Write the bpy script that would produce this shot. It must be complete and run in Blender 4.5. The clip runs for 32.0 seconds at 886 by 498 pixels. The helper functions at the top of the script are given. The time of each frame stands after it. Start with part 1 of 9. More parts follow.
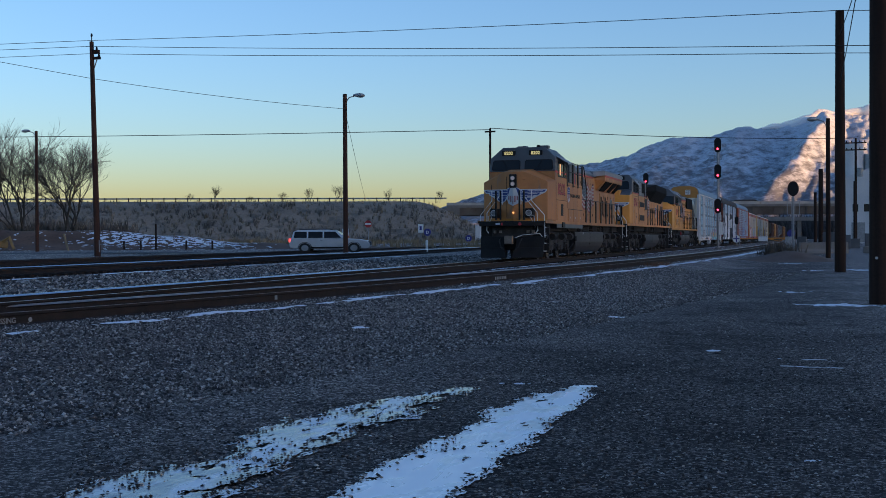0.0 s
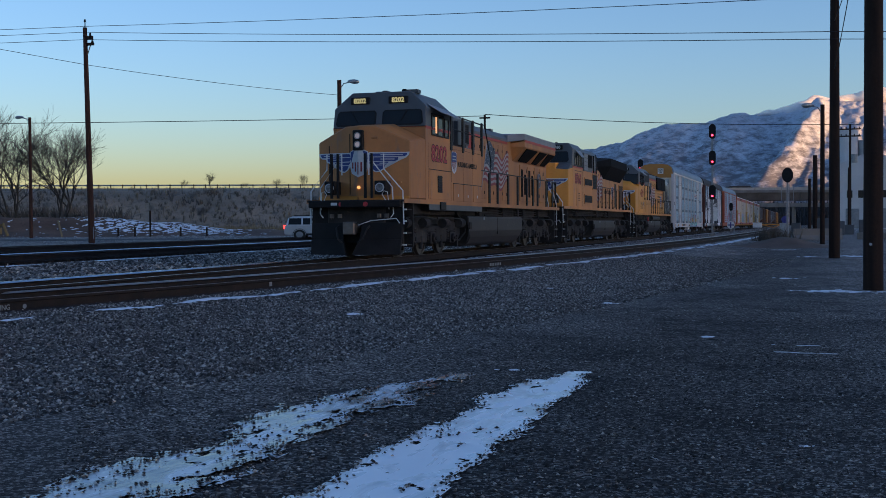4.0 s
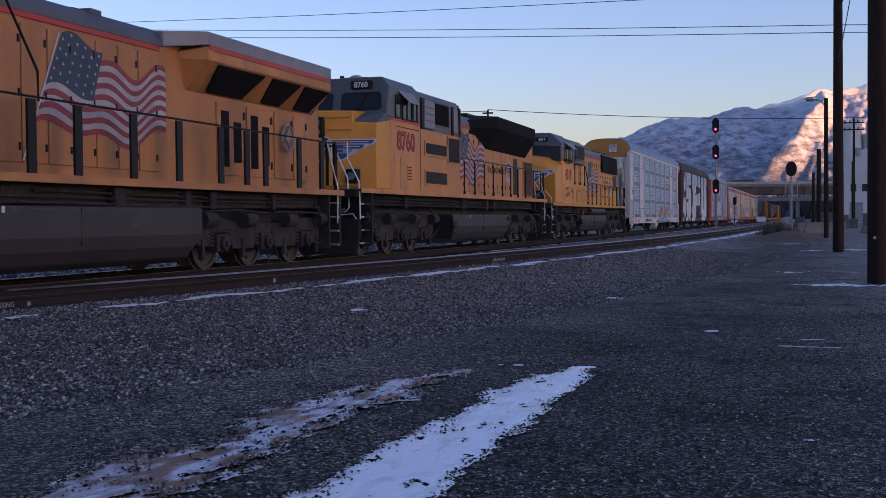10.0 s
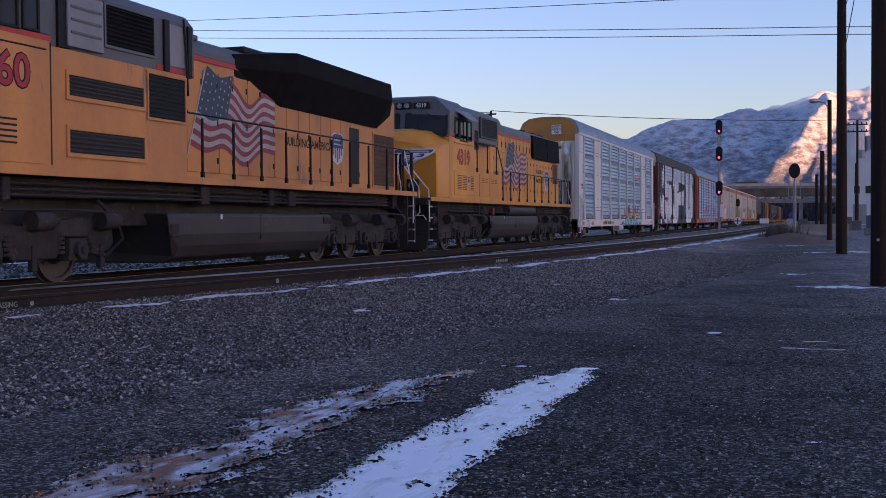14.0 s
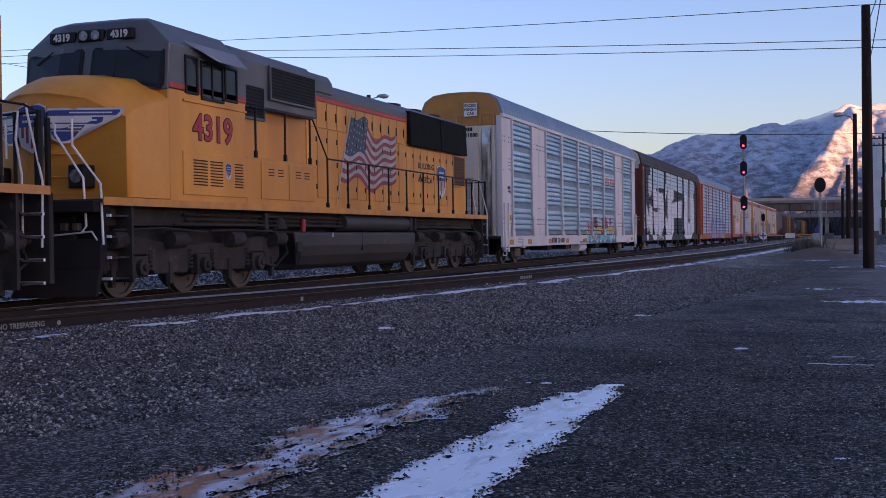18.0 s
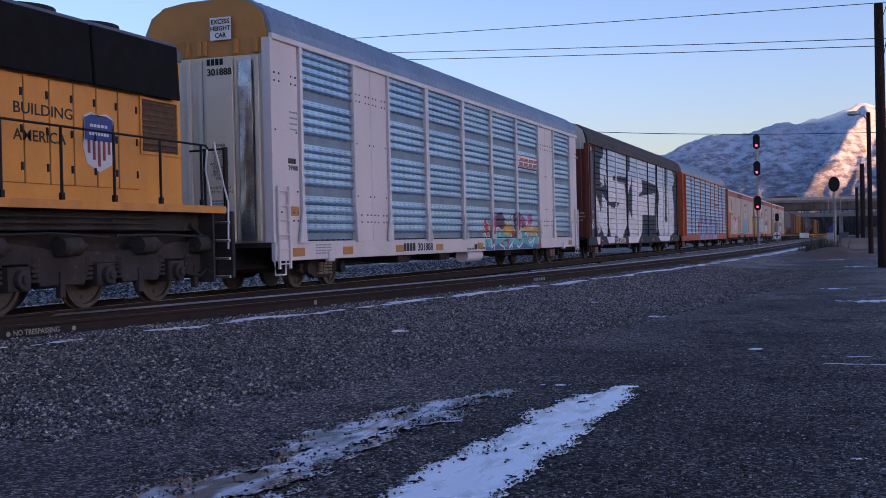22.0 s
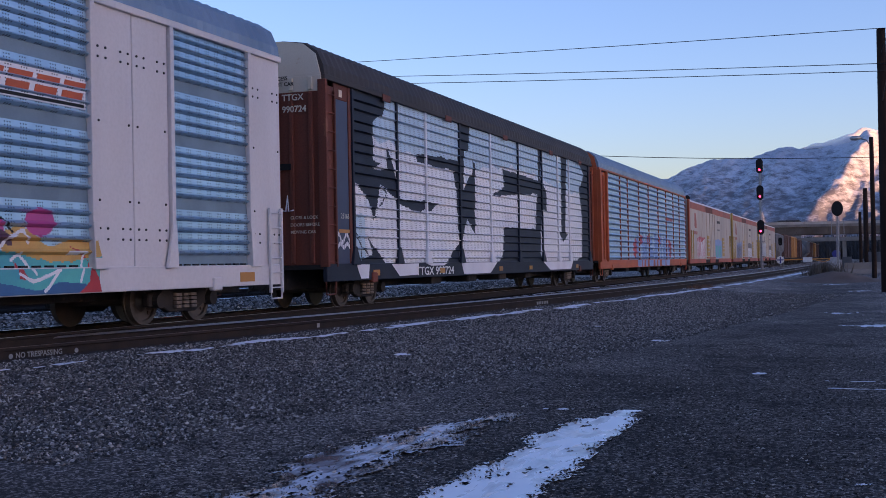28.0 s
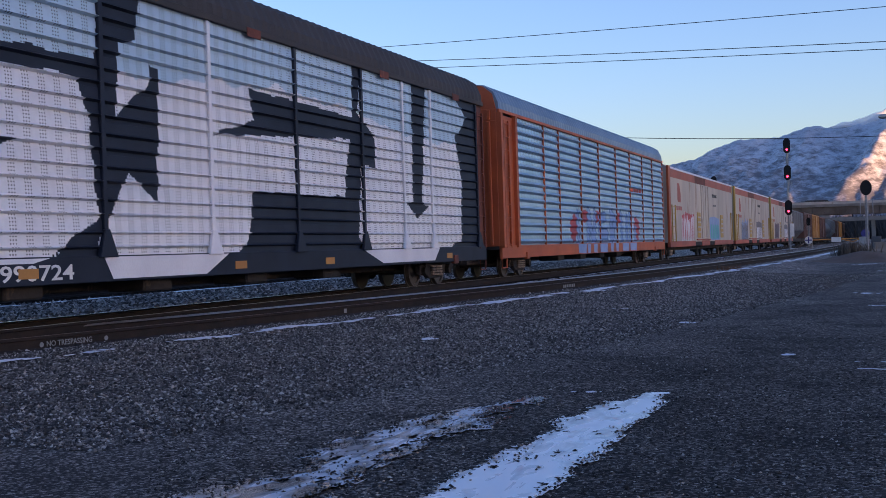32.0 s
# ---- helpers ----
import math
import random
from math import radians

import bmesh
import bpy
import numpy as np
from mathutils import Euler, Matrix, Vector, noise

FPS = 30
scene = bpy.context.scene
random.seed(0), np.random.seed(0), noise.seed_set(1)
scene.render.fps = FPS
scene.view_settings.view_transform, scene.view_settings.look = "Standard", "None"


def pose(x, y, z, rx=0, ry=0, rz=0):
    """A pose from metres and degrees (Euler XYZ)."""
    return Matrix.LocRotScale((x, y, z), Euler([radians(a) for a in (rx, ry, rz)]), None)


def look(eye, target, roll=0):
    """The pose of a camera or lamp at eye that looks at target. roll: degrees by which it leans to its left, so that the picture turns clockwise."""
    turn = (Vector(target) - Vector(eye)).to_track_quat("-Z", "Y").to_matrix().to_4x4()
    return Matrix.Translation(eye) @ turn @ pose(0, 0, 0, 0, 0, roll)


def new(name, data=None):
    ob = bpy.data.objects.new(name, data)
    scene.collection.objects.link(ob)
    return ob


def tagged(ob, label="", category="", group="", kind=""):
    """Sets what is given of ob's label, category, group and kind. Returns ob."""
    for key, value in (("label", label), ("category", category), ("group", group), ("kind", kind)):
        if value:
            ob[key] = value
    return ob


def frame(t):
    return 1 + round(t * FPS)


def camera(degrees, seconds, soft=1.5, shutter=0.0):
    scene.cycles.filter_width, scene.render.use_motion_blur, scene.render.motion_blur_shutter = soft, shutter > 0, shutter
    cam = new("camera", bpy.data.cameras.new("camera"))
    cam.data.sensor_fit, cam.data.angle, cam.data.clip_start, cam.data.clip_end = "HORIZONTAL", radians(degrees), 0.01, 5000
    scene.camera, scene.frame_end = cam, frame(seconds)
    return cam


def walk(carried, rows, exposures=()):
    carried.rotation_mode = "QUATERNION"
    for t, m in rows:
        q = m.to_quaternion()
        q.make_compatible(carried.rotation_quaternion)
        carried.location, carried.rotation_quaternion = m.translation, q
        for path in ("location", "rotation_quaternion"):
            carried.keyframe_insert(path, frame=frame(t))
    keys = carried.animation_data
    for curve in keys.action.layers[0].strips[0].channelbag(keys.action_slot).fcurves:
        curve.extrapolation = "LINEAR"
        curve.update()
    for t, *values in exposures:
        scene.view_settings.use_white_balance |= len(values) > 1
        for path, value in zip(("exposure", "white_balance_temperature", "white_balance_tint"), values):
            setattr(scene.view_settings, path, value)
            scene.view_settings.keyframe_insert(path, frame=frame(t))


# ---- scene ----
FOV = 41.71
EYE = (0.0, 0.0, 1.396)      # eye height over the gravel lot
RAIL = 0.45                 # rail head over the lot
TRACK_X = -12.6            # centre line of the track that carries the train
SPEED = 4.373                # the train rolls towards -y
TURNS = [  # seconds, yaw, pitch, roll
    (0.0, 17.86, -0.52, 0.29), (0.5, 17.56, -0.49, 0.26), (1.0, 17.29, -0.48, 0.15),
    (1.5, 17.28, -0.54, 0.09), (2.0, 17.28, -0.65, 0.10), (2.5, 17.39, -0.83, 0.15),
    (3.0, 17.45, -0.98, 0.28), (3.5, 17.54, -1.10, 0.31), (5.5, 17.74, -1.35, 0.41),
    (6.0, 17.86, -1.38, 0.47), (6.5, 17.94, -1.36, 0.57), (7.0, 17.89, -1.44, 0.66),
    (7.5, 18.01, -1.34, 0.71), (8.0, 18.13, -1.25, 0.70), (8.5, 18.11, -1.20, 0.68),
    (9.0, 18.05, -1.18, 0.64), (9.5, 17.79, -1.25, 0.48), (10.0, 17.77, -1.41, 0.58),
    (10.5, 17.91, -1.54, 0.64), (11.0, 18.20, -1.80, 0.66), (11.5, 18.38, -1.79, 0.58),
    (12.0, 18.04, -1.58, 0.60), (12.5, 17.75, -1.44, 0.64), (13.0, 17.68, -1.43, 0.60),
    (13.5, 17.76, -1.42, 0.50), (15.5, 18.44, -0.98, 0.61), (16.0, 18.47, -0.82, 0.76),
    (16.5, 18.60, -0.63, 0.76), (17.0, 18.82, -0.51, 0.83), (17.5, 19.00, -0.42, 0.85),
    (18.0, 19.09, -0.51, 0.83), (18.5, 19.15, -0.69, 0.80), (19.0, 19.42, -0.80, 0.84),
    (19.5, 19.67, -0.95, 0.82), (20.0, 19.89, -0.91, 0.74), (20.5, 20.09, -0.79, 0.73),
    (21.0, 19.98, -0.59, 0.95), (21.5, 19.71, -0.48, 1.12), (22.0, 19.73, -0.37, 1.30),
    (22.5, 19.73, -0.23, 1.39), (23.0, 19.70, -0.10, 1.56), (23.5, 19.71, -0.09, 1.67),
    (24.0, 19.70, -0.25, 1.63), (24.5, 19.79, -0.32, 1.32), (26.5, 19.63, 0.20, 1.03),
    (27.0, 19.73, 0.55, 0.99), (27.5, 19.80, 0.70, 1.01), (28.0, 19.88, 0.78, 1.13),
    (28.5, 19.88, 0.68, 1.29), (29.0, 19.82, 0.41, 1.44), (29.5, 19.85, 0.12, 1.41),
    (30.0, 20.08, -0.04, 1.35), (30.5, 20.47, -0.11, 1.37), (31.0, 20.93, -0.12, 1.33),
    (31.5, 21.22, -0.06, 1.44), (32.0, 21.16, 0.04, 1.79),
]
EXPOSURES = [  # seconds, stops, kelvin, tint
    (0.0, 1.62, 5500, 20), (5.5, 1.51, 5600, 26), (7.0, 1.69, 5780, 33), (9.0, 1.80, 6080, 45), (13.0, 1.95, 6150, 47),
    (19.0, 1.97, 6150, 46), (23.0, 1.98, 5880, 44), (24.2, 1.88, 5870, 44), (26.5, 1.80, 5840, 43), (27.0, 1.82, 5830, 42), (28.0, 1.94, 5820, 42), (30.0, 2.0, 5780, 36), (32.0, 1.98, 5780, 35),
]
cam = camera(FOV, 32.0, soft=0.6)
walk(cam, [(t, pose(*EYE, 90 + p, r, y)) for t, y, p, r in TURNS], EXPOSURES)

# ---- light ----
SUN_AZ, SUN_EL = radians(102), radians(2.4)      # azimuth from +y, to the right
world = bpy.data.worlds.new("evening_sky")
scene.world = world
world.use_nodes = True
wn = world.node_tree
sky = wn.nodes.new("ShaderNodeTexSky")
sky.sky_type, sky.sun_disc = "NISHITA", False
sky.sun_elevation, sky.sun_rotation = SUN_EL, SUN_AZ
sky.altitude, sky.air_density, sky.dust_density, sky.ozone_density = 1300, 1.0, 2.3, 2.1
bg = wn.nodes["Background"]
bg.inputs["Strength"].default_value = 0.15
wn.links.new(sky.outputs[0], bg.inputs["Color"])
sun_data = bpy.data.lights.new("sun", "SUN")
sun_data.energy, sun_data.angle, sun_data.color = 2.5, radians(0.5), (1.0, 0.52, 0.17)
sun = new("sun", sun_data)
sun_dir = Vector((math.sin(SUN_AZ) * math.cos(SUN_EL), math.cos(SUN_AZ) * math.cos(SUN_EL), math.sin(SUN_EL)))
sun.matrix_world = look(sun_dir * 100, (0, 0, 0))

# ---- materials ----
def surf(name, c1, c2=None, scale=2.0, rough=0.7, metal=0.0, bump=0.0, fine=30.0, stretch=(1, 1, 1), c3=None, cut=0.62, rough2=None, vary=0.0, spec=0.5, grain=None):
    """A procedural surface: c1 and c2 mixed by a broad noise, grain by a fine one, c3 in blotches where the noise passes cut."""
    m = bpy.data.materials.new(name)
    m.use_nodes = True
    nt = m.node_tree
    N, K = nt.nodes.new, nt.links.new
    b = nt.nodes["Principled BSDF"]
    tc = N("ShaderNodeTexCoord")
    mp = N("ShaderNodeMapping")
    mp.inputs["Scale"].default_value = stretch
    K(tc.outputs["Object"], mp.inputs[0])
    n1 = N("ShaderNodeTexNoise")
    n1.inputs["Scale"].default_value, n1.inputs["Detail"].default_value = scale, 6
    K(mp.outputs[0], n1.inputs["Vector"])
    n2 = N("ShaderNodeTexNoise")
    n2.inputs["Scale"].default_value, n2.inputs["Detail"].default_value = fine, 3
    K(tc.outputs["Object"], n2.inputs["Vector"])
    c2 = c2 or tuple(c * 0.75 for c in c1)
    r = N("ShaderNodeValToRGB")
    r.color_ramp.elements[0].position, r.color_ramp.elements[1].position = 0.35, 0.65
    r.color_ramp.elements[0].color, r.color_ramp.elements[1].color = (*c2, 1), (*c1, 1)
    K(n1.outputs[0], r.inputs[0])
    col = r.outputs[0]
    g = N("ShaderNodeMix")
    g.data_type, g.blend_type = "RGBA", "MULTIPLY"
    g.inputs[0].default_value = (0.5 if rough >= 0.6 else 0.16) if grain is None else grain
    gr = N("ShaderNodeValToRGB")
    gr.color_ramp.elements[0].position, gr.color_ramp.elements[1].position = 0.3, 0.6
    gr.color_ramp.elements[0].color = (0.55, 0.55, 0.55, 1)
    K(n2.outputs[0], gr.inputs[0])
    K(col, g.inputs[6])
    K(gr.outputs[0], g.inputs[7])
    col = g.outputs[2]
    if c3:
        n3 = N("ShaderNodeTexNoise")
        n3.inputs["Scale"].default_value, n3.inputs["Detail"].default_value, n3.inputs["Roughness"].default_value = scale * 2.3, 8, 0.7
        K(mp.outputs[0], n3.inputs["Vector"])
        r3 = N("ShaderNodeValToRGB")
        r3.color_ramp.elements[0].position, r3.color_ramp.elements[1].position = cut, cut + 0.08
        K(n3.outputs[0], r3.inputs[0])
        x = N("ShaderNodeMix")
        x.data_type = "RGBA"
        x.inputs[7].default_value = (*c3, 1)
        K(r3.outputs[0], x.inputs[0])
        K(col, x.inputs[6])
        col = x.outputs[2]
    if vary:
        oi = N("ShaderNodeObjectInfo")
        hv = N("ShaderNodeHueSaturation")
        mr = N("ShaderNodeMapRange")
        mr.inputs[3].default_value, mr.inputs[4].default_value = 1 - vary, 1 + vary
        K(oi.outputs["Random"], mr.inputs[0])
        K(mr.outputs[0], hv.inputs["Value"])
        K(col, hv.inputs["Color"])
        col = hv.outputs[0]
    K(col, b.inputs["Base Color"])
    b.inputs["Metallic"].default_value = metal
    b.inputs["Specular IOR Level"].default_value = spec
    if rough2 is None:
        rough2 = min(1, rough + 0.15)
    mr = N("ShaderNodeMapRange")
    mr.inputs[3].default_value, mr.inputs[4].default_value = rough, rough2
    K(n2.outputs[0], mr.inputs[0])
    K(mr.outputs[0], b.inputs["Roughness"])
    if bump:
        bp = N("ShaderNodeBump")
        bp.inputs["Strength"].default_value, bp.inputs["Distance"].default_value = 0.6, bump
        K(n2.outputs[0], bp.inputs["Height"])
        K(bp.outputs[0], b.inputs["Normal"])
    return m


def glow(name, col, strength):
    m = bpy.data.materials.new(name)
    m.use_nodes = True
    b = m.node_tree.nodes["Principled BSDF"]
    b.inputs["Base Color"].default_value = (*[c * 0.5 for c in col], 1)
    b.inputs["Emission Color"].default_value = (*col, 1)
    b.inputs["Emission Strength"].default_value = strength
    return m


def glassy(name, tint=(0.02, 0.025, 0.03)):
    """Dark glazing seen from outside: a glossy pane over a dark cab."""
    m = bpy.data.materials.new(name)
    m.use_nodes = True
    b = m.node_tree.nodes["Principled BSDF"]
    b.inputs["Base Color"].default_value = (*tint, 1)
    b.inputs["Roughness"].default_value = 0.06
    b.inputs["Specular IOR Level"].default_value = 0.14
    return m


UP_Y = (0.68, 0.29, 0.026)
M_yellow = surf("locomotive_yellow", UP_Y, (0.48, 0.19, 0.02), 0.8, 0.42, c3=(0.28, 0.12, 0.03), cut=0.66, stretch=(1, 1, 0.25), fine=12)
M_yellow_dirty = surf("weathered_yellow", (0.50, 0.21, 0.055), (0.33, 0.135, 0.043), 0.9, 0.5, c3=(0.27, 0.145, 0.075), cut=0.57, stretch=(1, 1, 0.3), fine=10)
M_yellow_pink = surf("faded_yellow", (0.60, 0.255, 0.062), (0.42, 0.175, 0.052), 0.7, 0.5, c3=(0.28, 0.15, 0.085), cut=0.58, stretch=(1, 1, 0.3), fine=10)
M_stripe_y = surf("edge_yellow", (0.60, 0.25, 0.03), (0.46, 0.19, 0.03), 3, 0.45)
M_locogrey = surf("locomotive_grey", (0.095, 0.099, 0.106), (0.068, 0.071, 0.077), 1.0, 0.42, c3=(0.12, 0.11, 0.10), cut=0.64)
M_undergrey = surf("grimy_grey", (0.048, 0.044, 0.043), (0.026, 0.024, 0.024), 2.0, 0.75, c3=(0.085, 0.062, 0.047), cut=0.58, bump=0.004, spec=.2)
M_visor = surf("pale_grey_sheet", (0.20, 0.21, 0.23), (0.15, 0.16, 0.18), 1.5, 0.4)
M_plough = surf("plough_black", (0.020, 0.019, 0.020), (0.012, 0.012, 0.013), 1.5, 0.7, spec=.15, c3=(0.05, 0.04, 0.035), cut=0.66)
M_tank = surf("tank_grey", (0.048, 0.043, 0.042), (0.034, 0.031, 0.031), 0.8, 0.5, spec=.3, c3=(0.09, 0.075, 0.065), cut=0.62)
M_black = surf("black_paint", (0.016, 0.016, 0.018), (0.011, 0.011, 0.012), 3, 0.45, spec=.15)
M_radiator = surf("soot_black", (0.012, 0.012, 0.013), (0.008, 0.008, 0.009), 3, 0.8, spec=.12)
M_rubber = surf("black_hose", (0.015, 0.015, 0.015), None, 5, 0.7)
M_grille = surf("dark_grille", (0.028, 0.025, 0.022), (0.02, 0.018, 0.016), 6, 0.7)
M_browngrille = surf("rusty_grille", (0.12, 0.07, 0.035), (0.08, 0.045, 0.025), 6, 0.8)
M_red = surf("stripe_red", (0.45, 0.035, 0.02), (0.38, 0.03, 0.02), 2, 0.45)
M_numred = surf("numeral_red", (0.40, 0.025, 0.035), (0.34, 0.02, 0.03), 3, 0.5)
M_flagred = surf("flag_red", (0.27, 0.035, 0.04), (0.19, 0.03, 0.035), 3, 0.5, c3=(0.35, 0.2, 0.12), cut=0.66)
M_flagwhite = surf("flag_white", (0.40, 0.38, 0.36), (0.28, 0.27, 0.27), 2, 0.5, c3=(0.45, 0.3, 0.16), cut=0.66)
M_flagblue = surf("flag_blue", (0.025, 0.05, 0.085), (0.02, 0.035, 0.06), 3, 0.5)
M_blue = surf("emblem_blue", (0.02, 0.05, 0.22), (0.018, 0.04, 0.17), 3, 0.45)
M_silver = surf("emblem_silver", (0.55, 0.57, 0.60), (0.48, 0.5, 0.53), 3, 0.45)
M_whitepaint = surf("white_paint", (0.78, 0.78, 0.76), (0.66, 0.66, 0.64), 4, 0.5)
M_steel = surf("worn_steel", (0.20, 0.17, 0.15), (0.12, 0.10, 0.09), 4, 0.4, metal=0.6)
M_wheel = surf("wheel_steel", (0.085, 0.07, 0.06), (0.06, 0.05, 0.045), 5, 0.5, metal=0.3, c3=(0.15, 0.10, 0.07), cut=0.62)
M_tread = surf("bright_tread", (0.50, 0.50, 0.50), (0.4, 0.4, 0.4), 5, 0.25, metal=1.0)
M_foil = surf("crumpled_foil", (0.62, 0.60, 0.58), (0.22, 0.23, 0.26), 2.5, 0.22, metal=0.85, stretch=(1, 1, 0.6))
M_glass = glassy("cab_glass")
M_carglass = surf("tinted_car_glass", (0.012, 0.013, 0.015), None, 3, 0.12, spec=.2)
M_lampglass = glow("lit_headlight", (1.0, 0.80, 0.70), 0.05)
M_ditchglass = surf("lamp_lens", (0.24, 0.26, 0.29), (0.10, 0.11, 0.13), 14, 0.12)
M_amber = glow("amber_marker", (1.0, 0.45, 0.10), 0.45)
M_warm = glow("orange_pane_glow", (1.0, 0.47, 0.17), 0.30)
M_numboard = glow("number_board_digits", (1.0, 0.80, 0.28), 0.14)
M_numdull = surf("unlit_digits", (0.6, 0.6, 0.55), None, 4, 0.5)
M_redlamp = glow("red_signal_lens", (1.0, 0.03, 0.05), 3.5)
M_taillamp = glow("red_tail_lamp", (1.0, 0.05, 0.03), 1.2)

M_rackwhite = surf("autorack_white", (0.62, 0.60, 0.61), (0.53, 0.51, 0.52), 0.6, 0.45, c3=(0.45, 0.40, 0.38), cut=0.66, stretch=(1, 1, 0.3), fine=15)
M_rackcream = surf("door_cream", (0.60, 0.56, 0.47), (0.52, 0.47, 0.38), 0.8, 0.5, c3=(0.40, 0.27, 0.17), cut=0.68)
M_rackroof = surf("galvanised_roof", (0.20, 0.27, 0.35), (0.15, 0.21, 0.28), 0.8, 0.38, metal=0.45)
M_darkroof = surf("weathered_dark_roof", (0.062, 0.056, 0.055), (0.045, 0.04, 0.04), 0.8, 0.6, spec=.25)
M_rustred = surf("oxide_red", (0.19, 0.055, 0.035), (0.13, 0.040, 0.027), 1.0, 0.6, spec=.25, c3=(0.22, 0.09, 0.055), cut=0.62, stretch=(1, 1, 0.4))
M_orange = surf("rack_orange", (0.46, 0.095, 0.022), (0.36, 0.07, 0.02), 1.2, 0.5, c3=(0.24, 0.08, 0.04), cut=0.63)
M_logo = surf("logo_orange", (0.52, 0.09, 0.02), (0.44, 0.075, 0.02), 2, 0.5)
M_door_y = surf("door_yellow", (0.48, 0.22, 0.04), (0.38, 0.165, 0.035), 1.2, 0.5, c3=(0.24, 0.13, 0.06), cut=0.63)
M_graf_dark = surf("spray_slate", (0.018, 0.025, 0.042), (0.012, 0.017, 0.030), 1.5, 0.5, spec=.22)
M_panelblue = surf("rack_blue_panel", (0.035, 0.055, 0.11), (0.025, 0.04, 0.085), 1.0, 0.45)
M_graf_white = surf("spray_white", (0.76, 0.76, 0.79), (0.66, 0.66, 0.70), 1.2, 0.5, c3=(0.5, 0.44, 0.42), cut=0.70)
M_reefer = surf("reefer_white", (0.56, 0.49, 0.40), (0.36, 0.32, 0.27), 0.45, 0.5, c3=(0.30, 0.21, 0.14), cut=0.58, stretch=(1, 1, 0.3))
M_reefer_red = surf("reefer_stripe", (0.42, 0.09, 0.05), None, 1.0, 0.5)
M_reefer_y = surf("reefer_yellow", (0.50, 0.30, 0.05), None, 1.0, 0.5)
M_hopper = surf("hopper_grey", (0.2, 0.2, 0.2), (0.14, 0.13, 0.13), 0.6, 0.6)
M_boxcar = surf("boxcar_brown", (0.14, 0.06, 0.04), (0.10, 0.045, 0.035), 0.6, 0.6)
M_tankcar = surf("tankcar_black", (0.05, 0.05, 0.055), None, 0.6, 0.5)


def galvanised(name, tint, tint2):
    """Galvanised rack screen: blue-grey zinc with dotted columns of small punched holes."""
    m = surf(name, tint, tint2, 0.9, 0.30, metal=0.75, fine=9)
    nt = m.node_tree
    N, K = nt.nodes.new, nt.links.new
    b = nt.nodes["Principled BSDF"]
    src = b.inputs["Base Color"].links[0].from_socket
    tc = N("ShaderNodeTexCoord")
    sep = N("ShaderNodeSeparateXYZ")
    K(tc.outputs["Object"], sep.inputs[0])

    def dots(axis, pitch, duty):
        a = N("ShaderNodeMath")
        a.operation = "MULTIPLY"
        a.inputs[1].default_value = 1 / pitch
        K(sep.outputs[axis], a.inputs[0])
        f = N("ShaderNodeMath")
        f.operation = "FRACT"
        K(a.outputs[0], f.inputs[0])
        c = N("ShaderNodeMath")
        c.operation = "LESS_THAN"
        c.inputs[1].default_value = duty
        K(f.outputs[0], c.inputs[0])
        return c.outputs[0]

    def both(p, q):
        a = N("ShaderNodeMath")
        a.operation = "MULTIPLY"
        K(p, a.inputs[0])
        K(q, a.inputs[1])
        return a.outputs[0]
    hole = both(both(dots(1, 0.055, 0.45), dots(2, 0.05, 0.4)), dots(1, 0.33, 0.5))
    mx = N("ShaderNodeMix")
    mx.data_type = "RGBA"
    mx.inputs[7].default_value = (0.035, 0.04, 0.05, 1)
    K(hole, mx.inputs[0])
    K(src, mx.inputs[6])
    K(mx.outputs[2], b.inputs["Base Color"])
    return m


M_screen = galvanised("galvanised_screen", (0.42, 0.58, 0.70), (0.32, 0.46, 0.57))
M_deepblue = surf("spray_blue", (0.03, 0.13, 0.30), (0.025, 0.09, 0.22), 1.5, 0.45)
M_screen_dull = surf("dull_zinc_band", (0.20, 0.28, 0.34), (0.15, 0.21, 0.26), 1.5, 0.5, metal=0.4)
M_screen_white = galvanised("painted_screen", (0.76, 0.76, 0.79), (0.66, 0.66, 0.70))
M_screen_white.node_tree.nodes["Principled BSDF"].inputs["Metallic"].default_value = 0.0
M_spray_ice = galvanised("spray_ice_blue", (0.46, 0.60, 0.70), (0.38, 0.51, 0.62))
M_spray_ice.node_tree.nodes["Principled BSDF"].inputs["Metallic"].default_value = 0.1
M_teal = surf("spray_teal", (0.07, 0.46, 0.42), (0.04, 0.30, 0.38), 0.9, 0.45)
M_pink = surf("spray_magenta", (0.52, 0.07, 0.27), (0.42, 0.055, 0.22), 1.2, 0.45)
M_plum = surf("spray_plum", (0.09, 0.03, 0.06), None, 2, 0.45)
M_spray_y = surf("spray_ochre", (0.62, 0.36, 0.09), None, 2, 0.45)
M_spray_r = surf("spray_red", (0.48, 0.035, 0.045), None, 2, 0.45)
M_spray_b = surf("spray_pale_blue", (0.24, 0.36, 0.60), (0.18, 0.28, 0.52), 2, 0.45)

M_rail = surf("rusted_rail", (0.032, 0.023, 0.02), (0.02, 0.016, 0.015), 3, 0.75, bump=0.002, spec=.2)
M_railtop = surf("polished_railhead", (0.75, 0.76, 0.78), (0.6, 0.6, 0.62), 6, 0.16, metal=1.0)
M_wornrailtop = surf("worn_railhead", (0.34, 0.31, 0.29), (0.26, 0.23, 0.21), 6, 0.3, metal=0.8)
M_dullrailtop = surf("dull_railhead", (0.13, 0.09, 0.07), (0.08, 0.06, 0.05), 6, 0.5, metal=0.6)
M_tie = surf("creosoted_tie", (0.032, 0.024, 0.02), (0.02, 0.016, 0.014), 2, 0.9, spec=.15, stretch=(0.3, 3, 3), bump=0.004, vary=0.2)
